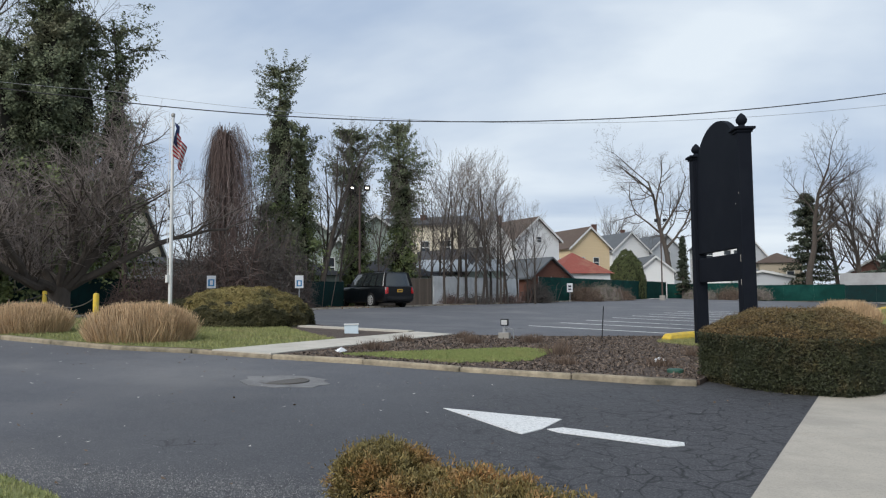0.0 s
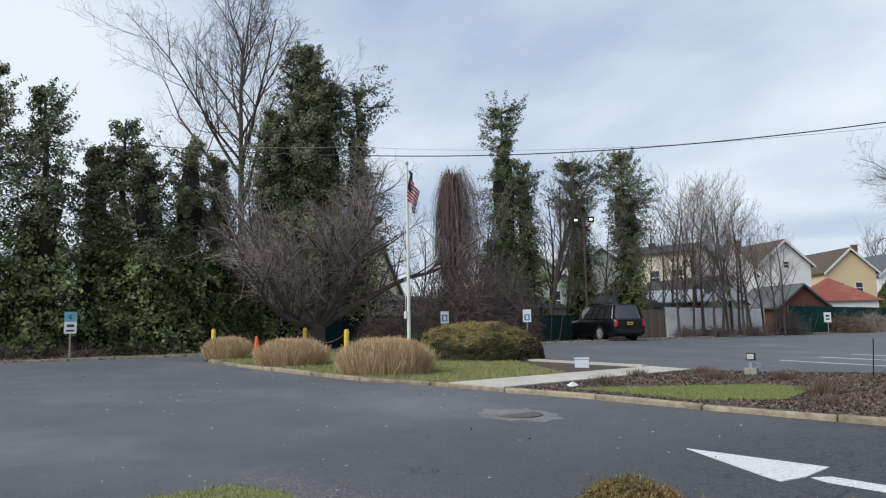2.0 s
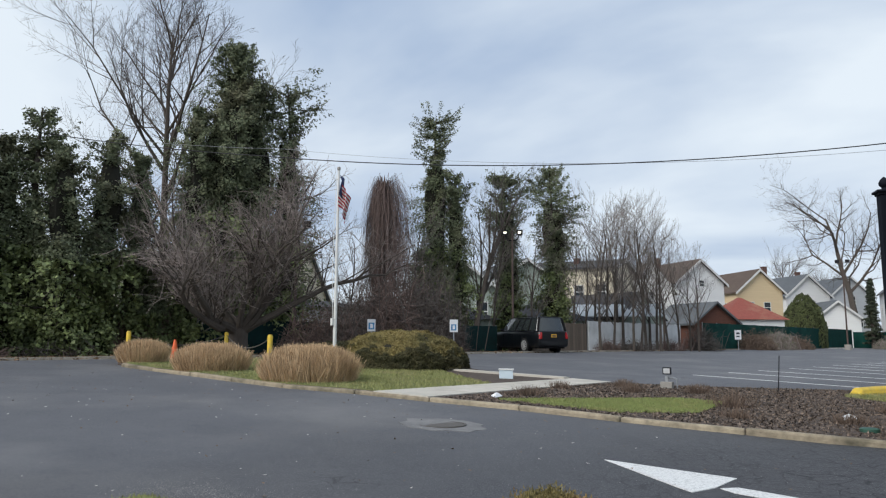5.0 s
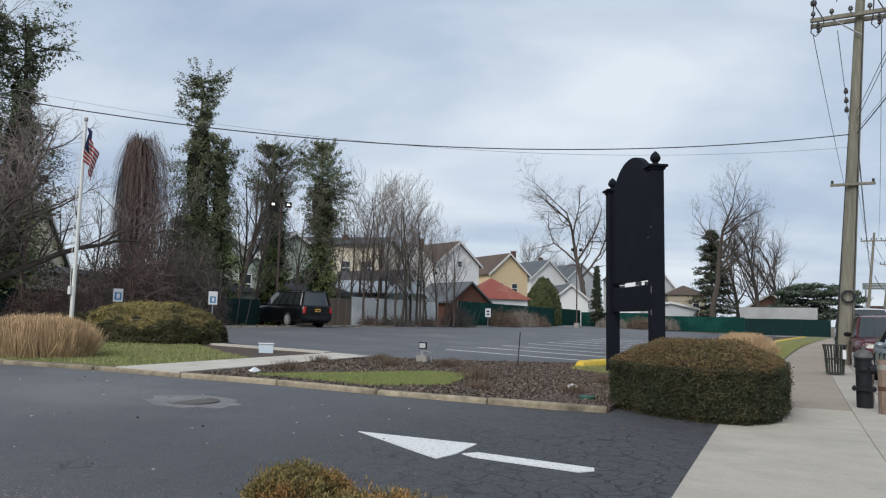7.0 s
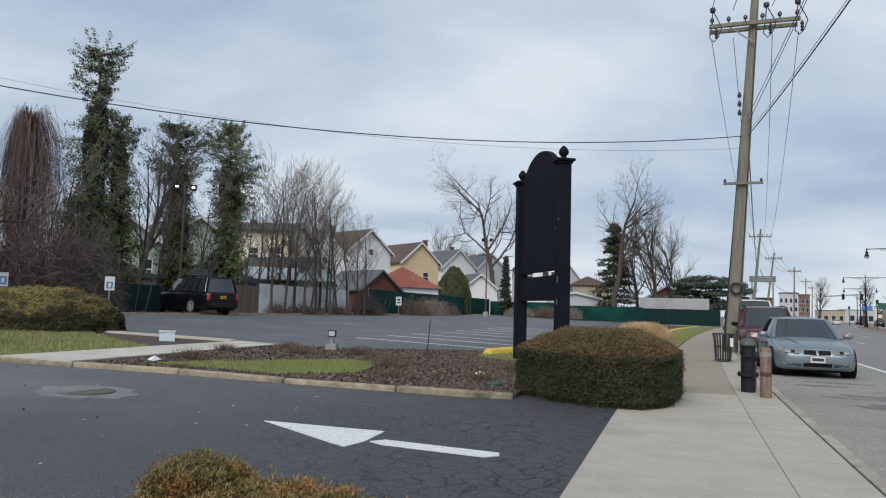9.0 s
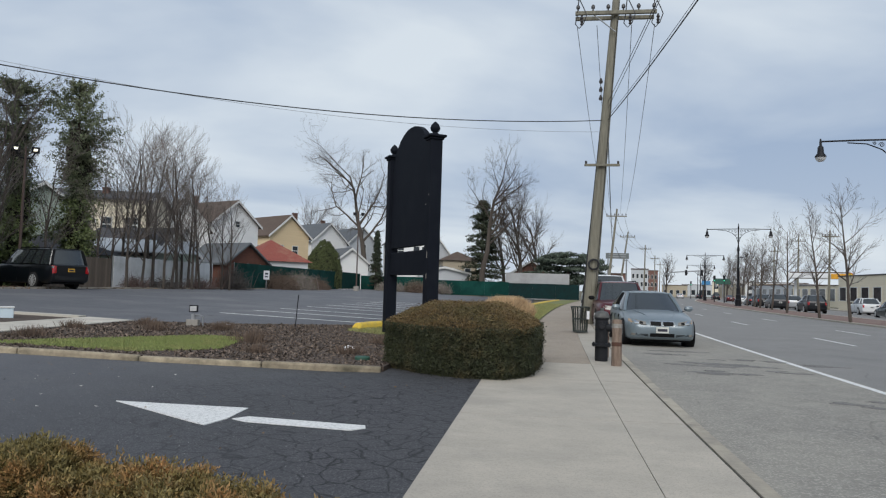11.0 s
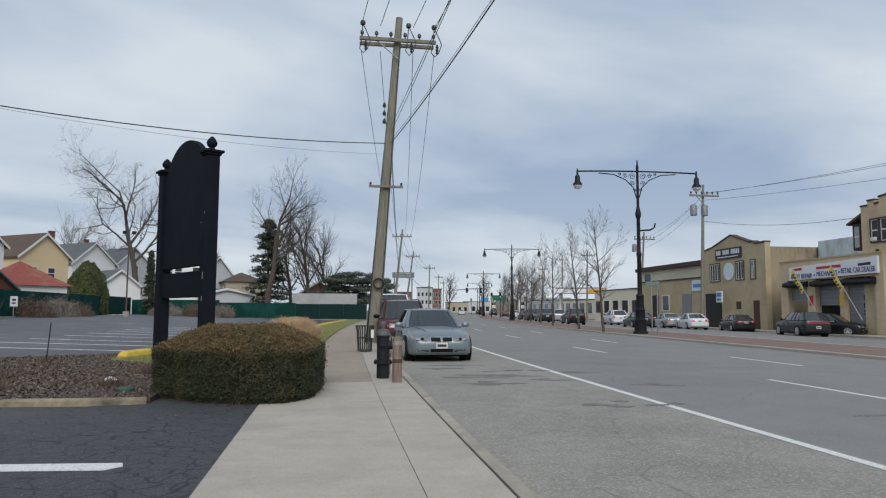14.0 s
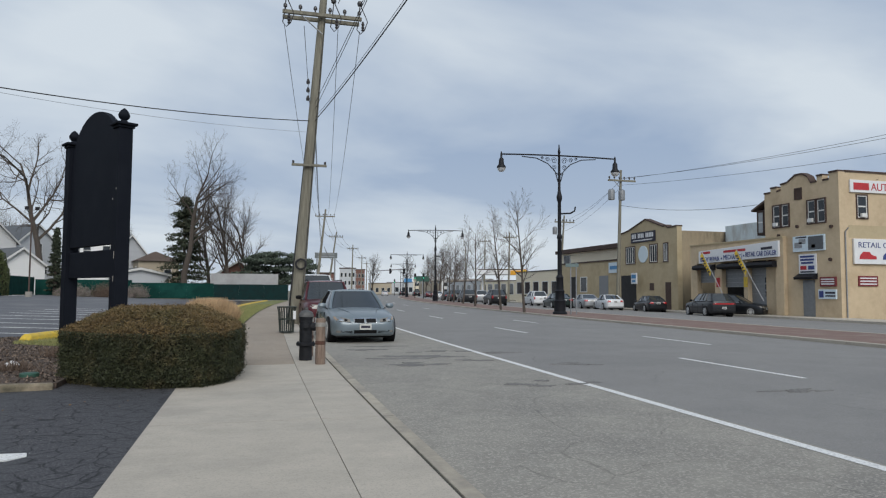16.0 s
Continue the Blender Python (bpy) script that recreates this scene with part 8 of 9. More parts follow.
part("end_wall", Mesh().box(28.75 + 0.4, 29.0, 32.15, 32.5, -0.2, 4.35), STUCCO, bsb)
# gabled building
sf = far_side(thing("gabled_building", "two storey mustard stucco building with a stepped gable", "building", 0, 0, 0))
xs = 29.5
gf = [(43.2, -0.2), (51.2, -0.2), (51.2, 5.95), (49.8, 6.15), (47.3, 6.85), (44.9, 6.1), (44.6, 6.15), (44.3, 5.95), (43.2, 6.0)]
part("front_wall", Mesh().slab(gf, "x", xs, xs + 0.4), STUCCO_Y, sf)
part("body", Mesh().box(xs + 0.4, 44, 43.2, 51.2, -0.2, 5.7), STUCCO_STAIN, sf, "soot stained side wall")
cop = Mesh()
for (a, za), (b, zb) in zip(gf[2:], gf[3:]):
    cop.slab([(b, zb), (a, za), (a, za + 0.1), (b, zb + 0.1)], "x", xs - 0.06, xs + 0.46)
part("coping", cop, TRIM_BROWN, sf, "dark gable coping")
for yy, w in ((49.5, 1.3), (46.2, 0.95), (44.6, 0.5)):
    window(sf, "x", xs, yy, 3.55, w, 1.3, PANE, False, TRIM_BROWN)
    for k in range(1, 4 if w > 1 else 3):
        part("mullion", Mesh().box(xs - 0.03, xs, yy - w / 2 + w * k / (4 if w > 1 else 3) - 0.02, yy - w / 2 + w * k / (4 if w > 1 else 3) + 0.02, 3.55, 4.85), WHITE_TRIM, sf)
part("round_sign", Mesh().cyl((xs - 0.08, 47.6, 4.2), (xs - 0.01, 47.6, 4.2), 0.65, seg=28), SIGN_PALE, sf, "round pale sign")
board(sf, xs, 45.9, 49.3, 5.15, 5.95, INK, [(SIGN_WHITE, 0.05 + 0.065 * k, 0.095 + 0.065 * k, 0.42, 0.85) for k in range(14) if k not in (3, 8)] + [(SIGN_WHITE, 0.1, 0.9, 0.15, 0.24)], label="black sign board with white writing")
# no opening is cut; a thin dark panel stands for the garage's inner shade
part("garage_opening", Mesh().box(xs - 0.01, xs + 0.02, 48.7, 51.0, 0, 2.6), DARK_IN, sf, "flat near-black panel standing for a garage's inner shade")
part("door", Mesh().box(xs - 0.02, xs + 0.02, 44.0, 44.7, 0, 2.0), TRIM_BROWN, sf, "brown door")
part("grille", Mesh().box(xs - 0.04, xs, 46.2, 46.75, 1.4, 1.95), TRIM_BROWN, sf)
board(sf, xs - 0.5, 47.7, 48.5, 1.9, 2.75, SIGN_WHITE, [(SIGN_BLUE, 0.1, 0.9, 0.5, 0.85), (SIGN_BLUE, 0.2, 0.8, 0.15, 0.35)], label="white notice with blue writing")
# lower buildings farther along
def low_block(name, label, x, y0, y1, h, material, depth=12, bays=(), fascia=None):
    t = far_side(thing(name, label, "building", x, y0, 0))
    ln = y1 - y0
    part("wall", Mesh().box(0, depth, 0, ln, -0.2, h), material, t)
    part("coping", Mesh().box(-0.08, depth + 0.05, -0.05, ln + 0.05, h, h + 0.12), TRIM_BROWN if fascia is None else fascia, t)
    for kind, a, b, z0, z1 in bays:
        if kind == "door":
            part("door", Mesh().box(-0.03, 0.02, a, b, z0, z1), SHUTTER if b - a > 1.2 else DARK_IN, t)
        else:
            window(t, "x", 0, (a + b) / 2, z0, b - a, z1 - z0, PANE, False)
    return t


low_block("low_stucco_building", "low mustard stucco workshop with a roller door", 30.2, 52.0, 64.2, 3.95, STUCCO_Y, bays=[("door", 2.4, 4.0, 0, 2.7), ("window", 6.4, 7.6, 1.3, 2.6), ("door", 8.4, 9.6, 0, 2.7)])
b = low_block("grey_commercial_building", "cream two storey commercial building with a dark cornice", 33.0, 56, 70, 5.7, SIDING["cream"], bays=[("window", 11.6, 13.0, 3.9, 5.1)], fascia=TRIM_BROWN)
part("cornice", Mesh().box(-0.5, 12.2, -0.45, 14.3, 5.35, 5.69), TRIM_BROWN, b, "deep dark brown cornice")
t = far_side(thing("wall_board", "pale blue and white board on the workshop wall", "sign", 30.2, 52.6, 2.9))
part("panel", Mesh().box(-0.08, -0.01, 0, 1.6, 0, 0.9), SIGN_PALE, t)
part("word_bar", Mesh().box(-0.09, -0.081, 0.2, 1.4, 0.3, 0.6), SIGN_BLUE, t)
low_block("cream_shop", "cream shop with dark fascia and small windows", 32.5, 66, 82, 3.6, SIDING["cream"], bays=[("window", 1 + 2.6 * k, 2.6 + 2.6 * k, 1.0, 2.4) for k in range(6)], fascia=ROOF_DARK)
low_block("cream_shop", "long pale low building by the filling station", 44.0, 104, 130, 3.1, SIDING["cream"], bays=[("window", 1 + 3.6 * k, 3.4 + 3.6 * k, 0.8, 2.6) for k in range(7)])
low_block("cream_shop", "pale low building farther along the street", 50.0, 140, 175, 3.6, SIDING["grey"], bays=[("window", 1 + 4.6 * k, 3.8 + 4.6 * k, 0.8, 2.8) for k in range(7)])
low_block("tan_block", "tan shop row at the far end", 58.0, 200, 240, 4.5, SIDING["tan"], bays=[("window", 2 + 5 * k, 4 + 5 * k, 3.8, 5.4) for k in range(9)])
t = far_side(thing("filling_station_canopy", "pale filling station canopy with a yellow sign", "canopy", *polar(20.6, 92), 0, -20))
part("fascia", Mesh().box(-3.6, 2.6, 0, 4, 3.5, 4.1), SIGN_WHITE, t, "pale canopy edge", bevel=0.05)
part("roof", Mesh().box(-3.4, 2.4, 0.2, 3.8, 4.1, 4.25), ROOF_BROWN, t)
ys_ = part("yellow_sign", Mesh().box(0.9, 2.9, -0.25, -0.1, 3.45, 4.05), mat("yellow orange sign sheet", (0.75, 0.36, 0.02), None, 4, 0.5, 0), t, "yellow orange sign", bevel=0.03)
part("emblem", Mesh().cyl((2.75, -0.26, 3.8), (2.75, -0.32, 3.8), 0.42, seg=18), INK_RED, ys_)
part("emblem_core", Mesh().cyl((2.75, -0.32, 3.82), (2.75, -0.36, 3.82), 0.33, seg=14), YELLOW, ys_)
for xx in (-2.8, 2):
    part("column", Mesh().cyl((xx, 2, -0.2), (xx, 2, 3.5), 0.15), SIGN_WHITE, t)
# far end on the near side
def far_block(az, d, w, dep, h, material, label, nwin=4, floors=2):
    x, y = polar(az, d)
    t = thing("far_building", label, "building", x, y, -0.1, -az)
    part("wall", Mesh().box(-w / 2, w / 2, 0, dep, 0, h), material, t)
    part("cornice", Mesh().box(-w / 2 - 0.1, w / 2 + 0.1, -0.1, dep, h, h + 0.25), TRIM_BROWN, t)
    for f in range(floors):
        for k in range(nwin):
            window(t, "y", 0, -w / 2 + w * (k + 0.5) / nwin, 0.9 + f * (h - 1) / floors, w / nwin * 0.5, (h - 1) / floors * 0.5, PANE, False)


far_block(6.0, 150, 3.5, 14, 5.0, SIDING["brick"], "far red brick shop beyond parked cars", 2)
far_block(7.75, 185, 4.2, 20, 7.2, SIDING["grey"], "far pale grey three storey building", 4, 3)
far_block(8.7, 235, 3.6, 20, 8.4, SIDING["brick"], "far red brick building with small windows", 3, 3)
far_block(10.4, 300, 10, 20, 4.6, SIDING["tan"], "far low tan building", 4, 1)
far_block(13.2, 380, 30, 20, 6, SIDING["grey"], "far grey building at the end of the street", 8, 1)
far_block(15.4, 330, 26, 20, 7, SIDING["cream"], "far cream building beyond the lamps", 7)
far_block(17.6, 270, 20, 20, 6, SIDING["white"], "far white low building", 5)
t = thing("overhead_street_sign", "grey billboard sign on posts beyond the trees", "sign", *polar(6.0, 120), 0, -6)
part("panel", Mesh().box(-1.9, 1.9, 0, 0.2, 6.8, 7.75), mat("grey sign panel", (0.16, 0.18, 0.18), None, 4, 0.7, 0), t)
for xx in (-1.5, 1.5):
    part("post", Mesh().cyl((xx, 0.1, 0), (xx, 0.1, 6.9), 0.12), STEEL, t)
for k in range(2):
    part("word_bar", Mesh().box(-1.4, 1.4, -0.02, -0.002, 7.05 + 0.4 * k, 7.2 + 0.4 * k), STEEL, t)
# traffic lights over the far crossing
t = thing("traffic_signal", "traffic signals on a long steel mast arm", "traffic light", *polar(9.6, 175), 0, -10)
part("mast", Mesh().tube([(0, 0, 0), (0, 0, 5.6), (2, 0, 6.3), (11, 0, 7.0)], 0.14, 8), STEEL, t)
for xx in (5, 8.5):
    part("signal_head", Mesh().box(xx - 0.25, xx + 0.25, -0.2, 0.2, 5.6, 6.9), LAMP_BLACK, t)
for az, d in ((13.3, 120), (14.0, 118), (11.6, 180)):
    t = thing("traffic_signal", "black traffic signal on a post at the crossing", "traffic light", *polar(az, d), 0, -az)
    part("post", Mesh().cyl((0, 0, 0), (0, 0, 3.4), 0.07), LAMP_BLACK, t)
    part("signal_head", Mesh().box(-0.18, 0.18, -0.15, 0.15, 3.3, 4.3), LAMP_BLACK, t)
    part("green_lens", Mesh().cyl((0, -0.155, 3.5), (0, -0.165, 3.5), 0.11), mat("lit green lens", (0.05, 0.5, 0.3), None, 5, 0.4, 0, emit=((0.1, 1.0, 0.55), 0.5)), t)
for az, d, w, h, mt in ((13.9, 210, 4, 1.6, mat("green road sign", (0.02, 0.10, 0.07), None, 4, 0.5, 0)), (12.7, 230, 2.6, 1.2, SIGN_BLUE), (15.0, 190, 2.2, 0.8, SIGN_WHITE)):
    t = thing("far_sign", "far coloured sign board over the street", "sign", *polar(az, d), 0, -az)
    part("panel", Mesh().box(-w / 2, w / 2, 0, 0.2, 4.2, 4.2 + h), mt, t)
    part("post", Mesh().cyl((0, 0.1, 0), (0, 0.1, 4.3), 0.12), STEEL, t)


# ---- cars ----
TYRE = mat("tyre rubber", (0.012, 0.012, 0.013), (0.02, 0.02, 0.02), 20, 0.85, 0.2, 60)
RIM = mat("alloy rim", (0.62, 0.62, 0.62), (0.52, 0.52, 0.52), 10, 0.4, 0, metal=0.4)
CAR_GLASS = mat("tinted car glass", (0.022, 0.027, 0.030), (0.03, 0.036, 0.038), 2, 0.05, 0, spec=0.8, coat=0.25)
TRIM_BLACK = mat("black car trim", (0.007, 0.007, 0.008), None, 10, 0.7, 0, spec=0.2)
CHROME = mat("chrome trim", (0.62, 0.63, 0.64), None, 10, 0.15, 0, metal=1.0)
HEADLIGHT = mat("clear headlight", (0.25, 0.235, 0.205), (0.15, 0.142, 0.13), 12, 0.12, 0, coat=0.5)
AMBER = mat("amber lens", (0.42, 0.30, 0.19), None, 10, 0.2, 0)
TAIL = mat("red tail lens", (0.42, 0.012, 0.015), (0.32, 0.01, 0.012), 12, 0.15, 0, coat=0.5)
PLATE_W = mat("white number plate", (0.62, 0.62, 0.58), None, 10, 0.5, 0)
PLATE_Y = mat("orange yellow number plate", (0.68, 0.38, 0.04), None, 10, 0.5, 0)
PAINT = {k: mat(k + " car paint", c, tuple(v * 0.9 for v in c), 2, 0.36, 0, coat=0.45 if sum(c) > 0.2 else 0.4, spec=0.4 if sum(c) > 0.2 else 0.3, metal=mt) for k, c, mt in (
    ("silver blue", (0.175, 0.215, 0.24), 0.25), ("black", (0.004, 0.005, 0.007), 0.0), ("maroon", (0.085, 0.014, 0.02), 0.2), ("white", (0.66, 0.67, 0.68), 0.0),
    ("silver", (0.38, 0.39, 0.40), 0.5), ("dark grey", (0.016, 0.017, 0.02), 0.1), ("dark green", (0.012, 0.022, 0.02), 0.1))}


# stations of the lower body: share of the length, underside, shoulder height, share of the half width, crown of the top
SHAPES = {
    "sedan": dict(rows=[(0.0, 0.34, 0.50, 0.60, 0.0), (0.006, 0.25, 0.56, 0.72, 0.01), (0.02, 0.20, 0.635, 0.82, 0.02), (0.045, 0.18, 0.69, 0.895, 0.03), (0.09, 0.175, 0.745, 0.955, 0.045), (0.15, 0.175, 0.795, 0.985, 0.05), (0.22, 0.175, 0.835, 1.0, 0.055), (0.29, 0.175, 0.875, 1.0, 0.05),
                        (0.36, 0.175, 0.90, 1.0, 0.02), (0.5, 0.175, 0.92, 1.0, 0.0), (0.66, 0.175, 0.95, 1.0, 0.0), (0.78, 0.175, 0.985, 0.985, 0.02), (0.88, 0.18, 1.0, 0.955, 0.03), (0.95, 0.21, 0.99, 0.91, 0.02), (0.985, 0.27, 0.94, 0.85, 0.01), (1.0, 0.36, 0.84, 0.76, 0.0)],
                  glass=(0.275, 0.45, 0.70, 0.885), hw_top=0.70, height=1.43, wheel=0.325, axles=(0.175, 0.785)),
    "suv": dict(rows=[(0.0, 0.42, 0.80, 0.74, 0.0), (0.006, 0.34, 0.90, 0.82, 0.01), (0.02, 0.29, 0.98, 0.89, 0.02), (0.05, 0.27, 1.04, 0.95, 0.03), (0.12, 0.265, 1.08, 0.99, 0.04), (0.2, 0.265, 1.11, 1.0, 0.04), (0.27, 0.265, 1.13, 1.0, 0.03), (0.33, 0.265, 1.14, 1.0, 0.0),
                      (0.5, 0.265, 1.15, 1.0, 0.0), (0.7, 0.265, 1.16, 1.0, 0.0), (0.88, 0.27, 1.16, 0.985, 0.0), (0.96, 0.29, 1.15, 0.95, 0.0), (0.99, 0.34, 1.13, 0.90, 0.0), (1.0, 0.42, 1.08, 0.85, 0.0)],
                glass=(0.26, 0.395, 0.955, 0.985), hw_top=0.74, height=1.9, wheel=0.385, axles=(0.175, 0.765)),
    "cross": dict(rows=[(0.0, 0.36, 0.66, 0.64, 0.0), (0.006, 0.28, 0.72, 0.74, 0.01), (0.02, 0.23, 0.80, 0.84, 0.02), (0.05, 0.21, 0.87, 0.92, 0.03), (0.12, 0.205, 0.94, 0.98, 0.04), (0.2, 0.205, 0.985, 1.0, 0.045), (0.27, 0.205, 1.02, 1.0, 0.04), (0.34, 0.205, 1.04, 1.0, 0.01),
                        (0.5, 0.205, 1.06, 1.0, 0.0), (0.7, 0.205, 1.10, 1.0, 0.0), (0.86, 0.21, 1.13, 0.975, 0.0), (0.95, 0.24, 1.12, 0.92, 0.0), (0.99, 0.30, 1.07, 0.86, 0.0), (1.0, 0.40, 0.96, 0.78, 0.0)],
                  glass=(0.255, 0.43, 0.86, 0.975), hw_top=0.68, height=1.64, wheel=0.36, axles=(0.185, 0.79)),
}
SIDE = [(0.90, 0.0), (0.975, 0.08), (1.0, 0.3), (0.998, 0.55), (0.985, 0.72), (0.955, 0.88), (0.90, 0.965), (0.80, 1.0)]


def car(label, x, y, rz, L, W, H, paint, style="sedan", front_detail="plain", z=-0.13, plate=None, group="parked cars", name="car", rear_bar=False):
    """A car, its nose towards local -y, wheels on local z = 0."""
    t = thing(name, label, "car", x, y, z, rz, group)
    P, S = PAINT[paint], SHAPES[style]
    hw, kz = W / 2, H / S["height"]
    rows = [(f, a * kz, b * kz, w, c) for f, a, b, w, c in S["rows"]]
    tab = np.array(rows)
    ns = 2 * len(SIDE) + 3
    vs = []
    for f, zb, zt, w, cr in rows:
        yy = -L / 2 + f * L
        ring = [(hw * w * a, yy, zb + (zt - zb) * b) for a, b in SIDE] + [(hw * w * 0.42, yy, zt + cr * 0.85)]
        vs += ring + [(0, yy, zt + cr)] + [(-a, b, c) for a, b, c in reversed(ring)]
    n = len(rows)
    fs = [(i * ns + k, i * ns + (k + 1) % ns, (i + 1) * ns + (k + 1) % ns, (i + 1) * ns + k) for i in range(n - 1) for k in range(ns)]
    fs += [tuple(range(ns - 1, -1, -1)), tuple((n - 1) * ns + k for k in range(ns))]
    part("body", Mesh().add(vs, fs), P, t, smooth=True)
    pa, pb = [q[0] for q in SIDE], [q[1] for q in SIDE]

    def skin(xx, zz, rear=False):
        """Where the nose or the tail meets this x and z."""
        for k in range(120):
            f = 0.0022 * k
            f = 1 - f if rear else f
            zb, zt, w, cr = (np.interp(f, tab[:, 0], tab[:, c]) for c in (1, 2, 3, 4))
            if zb <= zz <= zt + cr and abs(xx) <= hw * w * np.interp((zz - zb) / (zt - zb), pb, pa):
                break
        return -L / 2 + f * L

    def patch(pname, xa, xb, lo, hi, material, par, out=0.012, rear=False, lab="", nx=5, nz=3):
        """A piece lying on the nose or tail between xa and xb; lo and hi give its edges in z as (at xa, at xb)."""
        o = 1 if rear else -1
        pts = []
        for i in range(nx + 1):
            u = i / nx
            xx = xa + (xb - xa) * u
            za, zc = lo[0] + (lo[1] - lo[0]) * u, hi[0] + (hi[1] - hi[0]) * u
            for j in range(nz + 1):
                zz = za + (zc - za) * j / nz
                pts.append((xx, skin(xx, zz, rear), zz))
        m, q = Mesh(), nz + 1
        front = [(a, b + o * out, c) for a, b, c in pts]
        back = [(a, b - o * 0.08, c) for a, b, c in pts]
        N = len(pts)
        fc = [(i * q + j, i * q + j + 1, (i + 1) * q + j + 1, (i + 1) * q + j) for i in range(nx) for j in range(nz)]
        rim = [i * q for i in range(nx + 1)] + [nx * q + j for j in range(1, q)] + [i * q + nz for i in range(nx - 1, -1, -1)] + [j for j in range(nz - 1, 0, -1)]
        fc += [(rim[k], rim[(k + 1) % len(rim)], N + rim[(k + 1) % len(rim)], N + rim[k]) for k in range(len(rim))]
        return part(pname, m.add(front + back, fc), material, par, lab, smooth=True)

    # glasshouse: rings of points from the belt to the roof edge
    g0, g1, g2, g3 = (-L / 2 + v * L for v in S["glass"])
    zr = H - 0.055
    belt = lambda yy: float(np.interp((yy + L / 2) / L, tab[:, 0], tab[:, 2])) - 0.02
    bw, tw_ = hw * 0.915, hw * S["hw_top"]

    def ring(u):
        w = bw + (tw_ - bw) * u ** 1.25
        ya, yb = g0 + (g1 - g0) * u ** 0.93, g3 + (g2 - g3) * u ** 0.93
        bow = 0.16 * (1 - 0.35 * u)
        out = []
        for k in range(7):
            v = k / 3 - 1
            out.append((v * w * 0.90, ya + bow * (v * v - 0.15)))
        for k in range(6):
            out.append((w * (1 if 0 < k < 5 else 0.975), ya + bow + 0.1 + (yb - ya - 2 * bow - 0.1) * k / 5))
        for k in range(7):
            v = 1 - k / 3
            out.append((v * w * 0.90, yb - 0.6 * bow * (v * v - 0.15)))
        for k in range(6):
            out.append((-w * (1 if 0 < k < 5 else 0.975), yb - bow - (yb - ya - 2 * bow - 0.1) * k / 5))
        return [(a, b, belt(b) * (1 - u) + zr * u - 0.03 * u * (abs(a) / hw) ** 2) for a, b in out]

    us = [0, 0.35, 0.7, 1.0]
    rg_ = [ring(u) for u in us]
    nr = len(rg_[0])
    part("glasshouse", Mesh().add([p for r in rg_ for p in r], [(k * nr + i, k * nr + (i + 1) % nr, (k + 1) * nr + (i + 1) % nr, (k + 1) * nr + i) for k in range(3) for i in range(nr)]), CAR_GLASS, t, "dark tinted glass", smooth=True)
    cy_ = (g1 + g2) / 2
    cap = [[(a * 1.015, cy_ + (b - cy_) * 1.012, c - 0.035) for a, b, c in rg_[3]], [(a * 1.0, cy_ + (b - cy_), c + 0.012) for a, b, c in rg_[3]]]
    cap += [[(a * q, cy_ + (b - cy_) * (0.5 + 0.5 * q), zr + 0.055 - 0.045 * q * q) for a, b, c in rg_[3]] for q in (0.9, 0.6, 0.25)]
    part("roof", Mesh().add([p for r in cap for p in r], [(k * nr + i, k * nr + (i + 1) % nr, (k + 1) * nr + (i + 1) % nr, (k + 1) * nr + i) for k in range(4) for i in range(nr)] + [tuple(4 * nr + i for i in range(nr))]), P, t, smooth=True)
    for i, r in ((0, 0.045), (6, 0.045), (13, 0.06), (19, 0.06)):
        part("pillar", Mesh().tube([q[i] for q in rg_], r, 6), TRIM_BLACK if style == "suv" and i > 6 else P, t, smooth=True)
    if style != "sedan":
        for i in (11, 21):
            part("pillar", Mesh().tube([q[i] for q in rg_], 0.045, 6), P if style == "cross" else TRIM_BLACK, t)
    wiper = [Vector(rg_[0][2]).lerp(Vector(rg_[1][2]), 0.12), Vector(rg_[0][5]).lerp(Vector(rg_[1][5]), 0.2)]
    part("wiper", Mesh().tube([tuple(v + Vector((0, -0.02, 0.01))) for v in wiper], 0.012, 4), TRIM_BLACK, t)
    wr = S["wheel"] * (kz if style != "sedan" else 1)
    for s in (-1, 1):
        for i in ((9, 10) if s > 0 else (22, 23)):
            part("door_pillar", Mesh().tube([(q[i][0] * 1.006, q[i][1], q[i][2]) for q in rg_], 0.028, 5), TRIM_BLACK, t)
        by = lambda f: -L / 2 + f * L
        part("belt_trim", Mesh().tube([(s * hw * 0.93, by(f), belt(by(f)) + 0.022) for f in (0.33, 0.5, 0.66, 0.78)], 0.012, 5), CHROME if style != "sedan" else TRIM_BLACK, t)
        mz = belt(by(0.34)) + 0.09
        part("wing_mirror", Mesh().lathe([(0.0, -0.085), (0.06, -0.07), (0.09, 0.0), (0.07, 0.06), (0.0, 0.08)], 0, 0, 10), P if style == "sedan" else TRIM_BLACK, t, smooth=True).matrix_basis = Matrix.Translation((s * (hw + 0.06), by(0.345), mz)) @ Matrix.Diagonal((1.35, 0.7, 0.95, 1))
        for f in (0.47, 0.66):
            part("door_handle", Mesh().box(min(s * hw * 0.985, s * (hw + 0.012)), max(s * hw * 0.985, s * (hw + 0.012)), by(f), by(f) + 0.18, belt(0) * 0.83, belt(0) * 0.83 + 0.03), P, t)
        for f in (0.35, 0.53, 0.715):
            part("door_gap", Mesh().box(min(s * hw * 0.95, s * (hw + 0.002)), max(s * hw * 0.95, s * (hw + 0.002)), by(f), by(f) + 0.01, 0.3 * kz, belt(0) * 0.86), TRIM_BLACK, t)
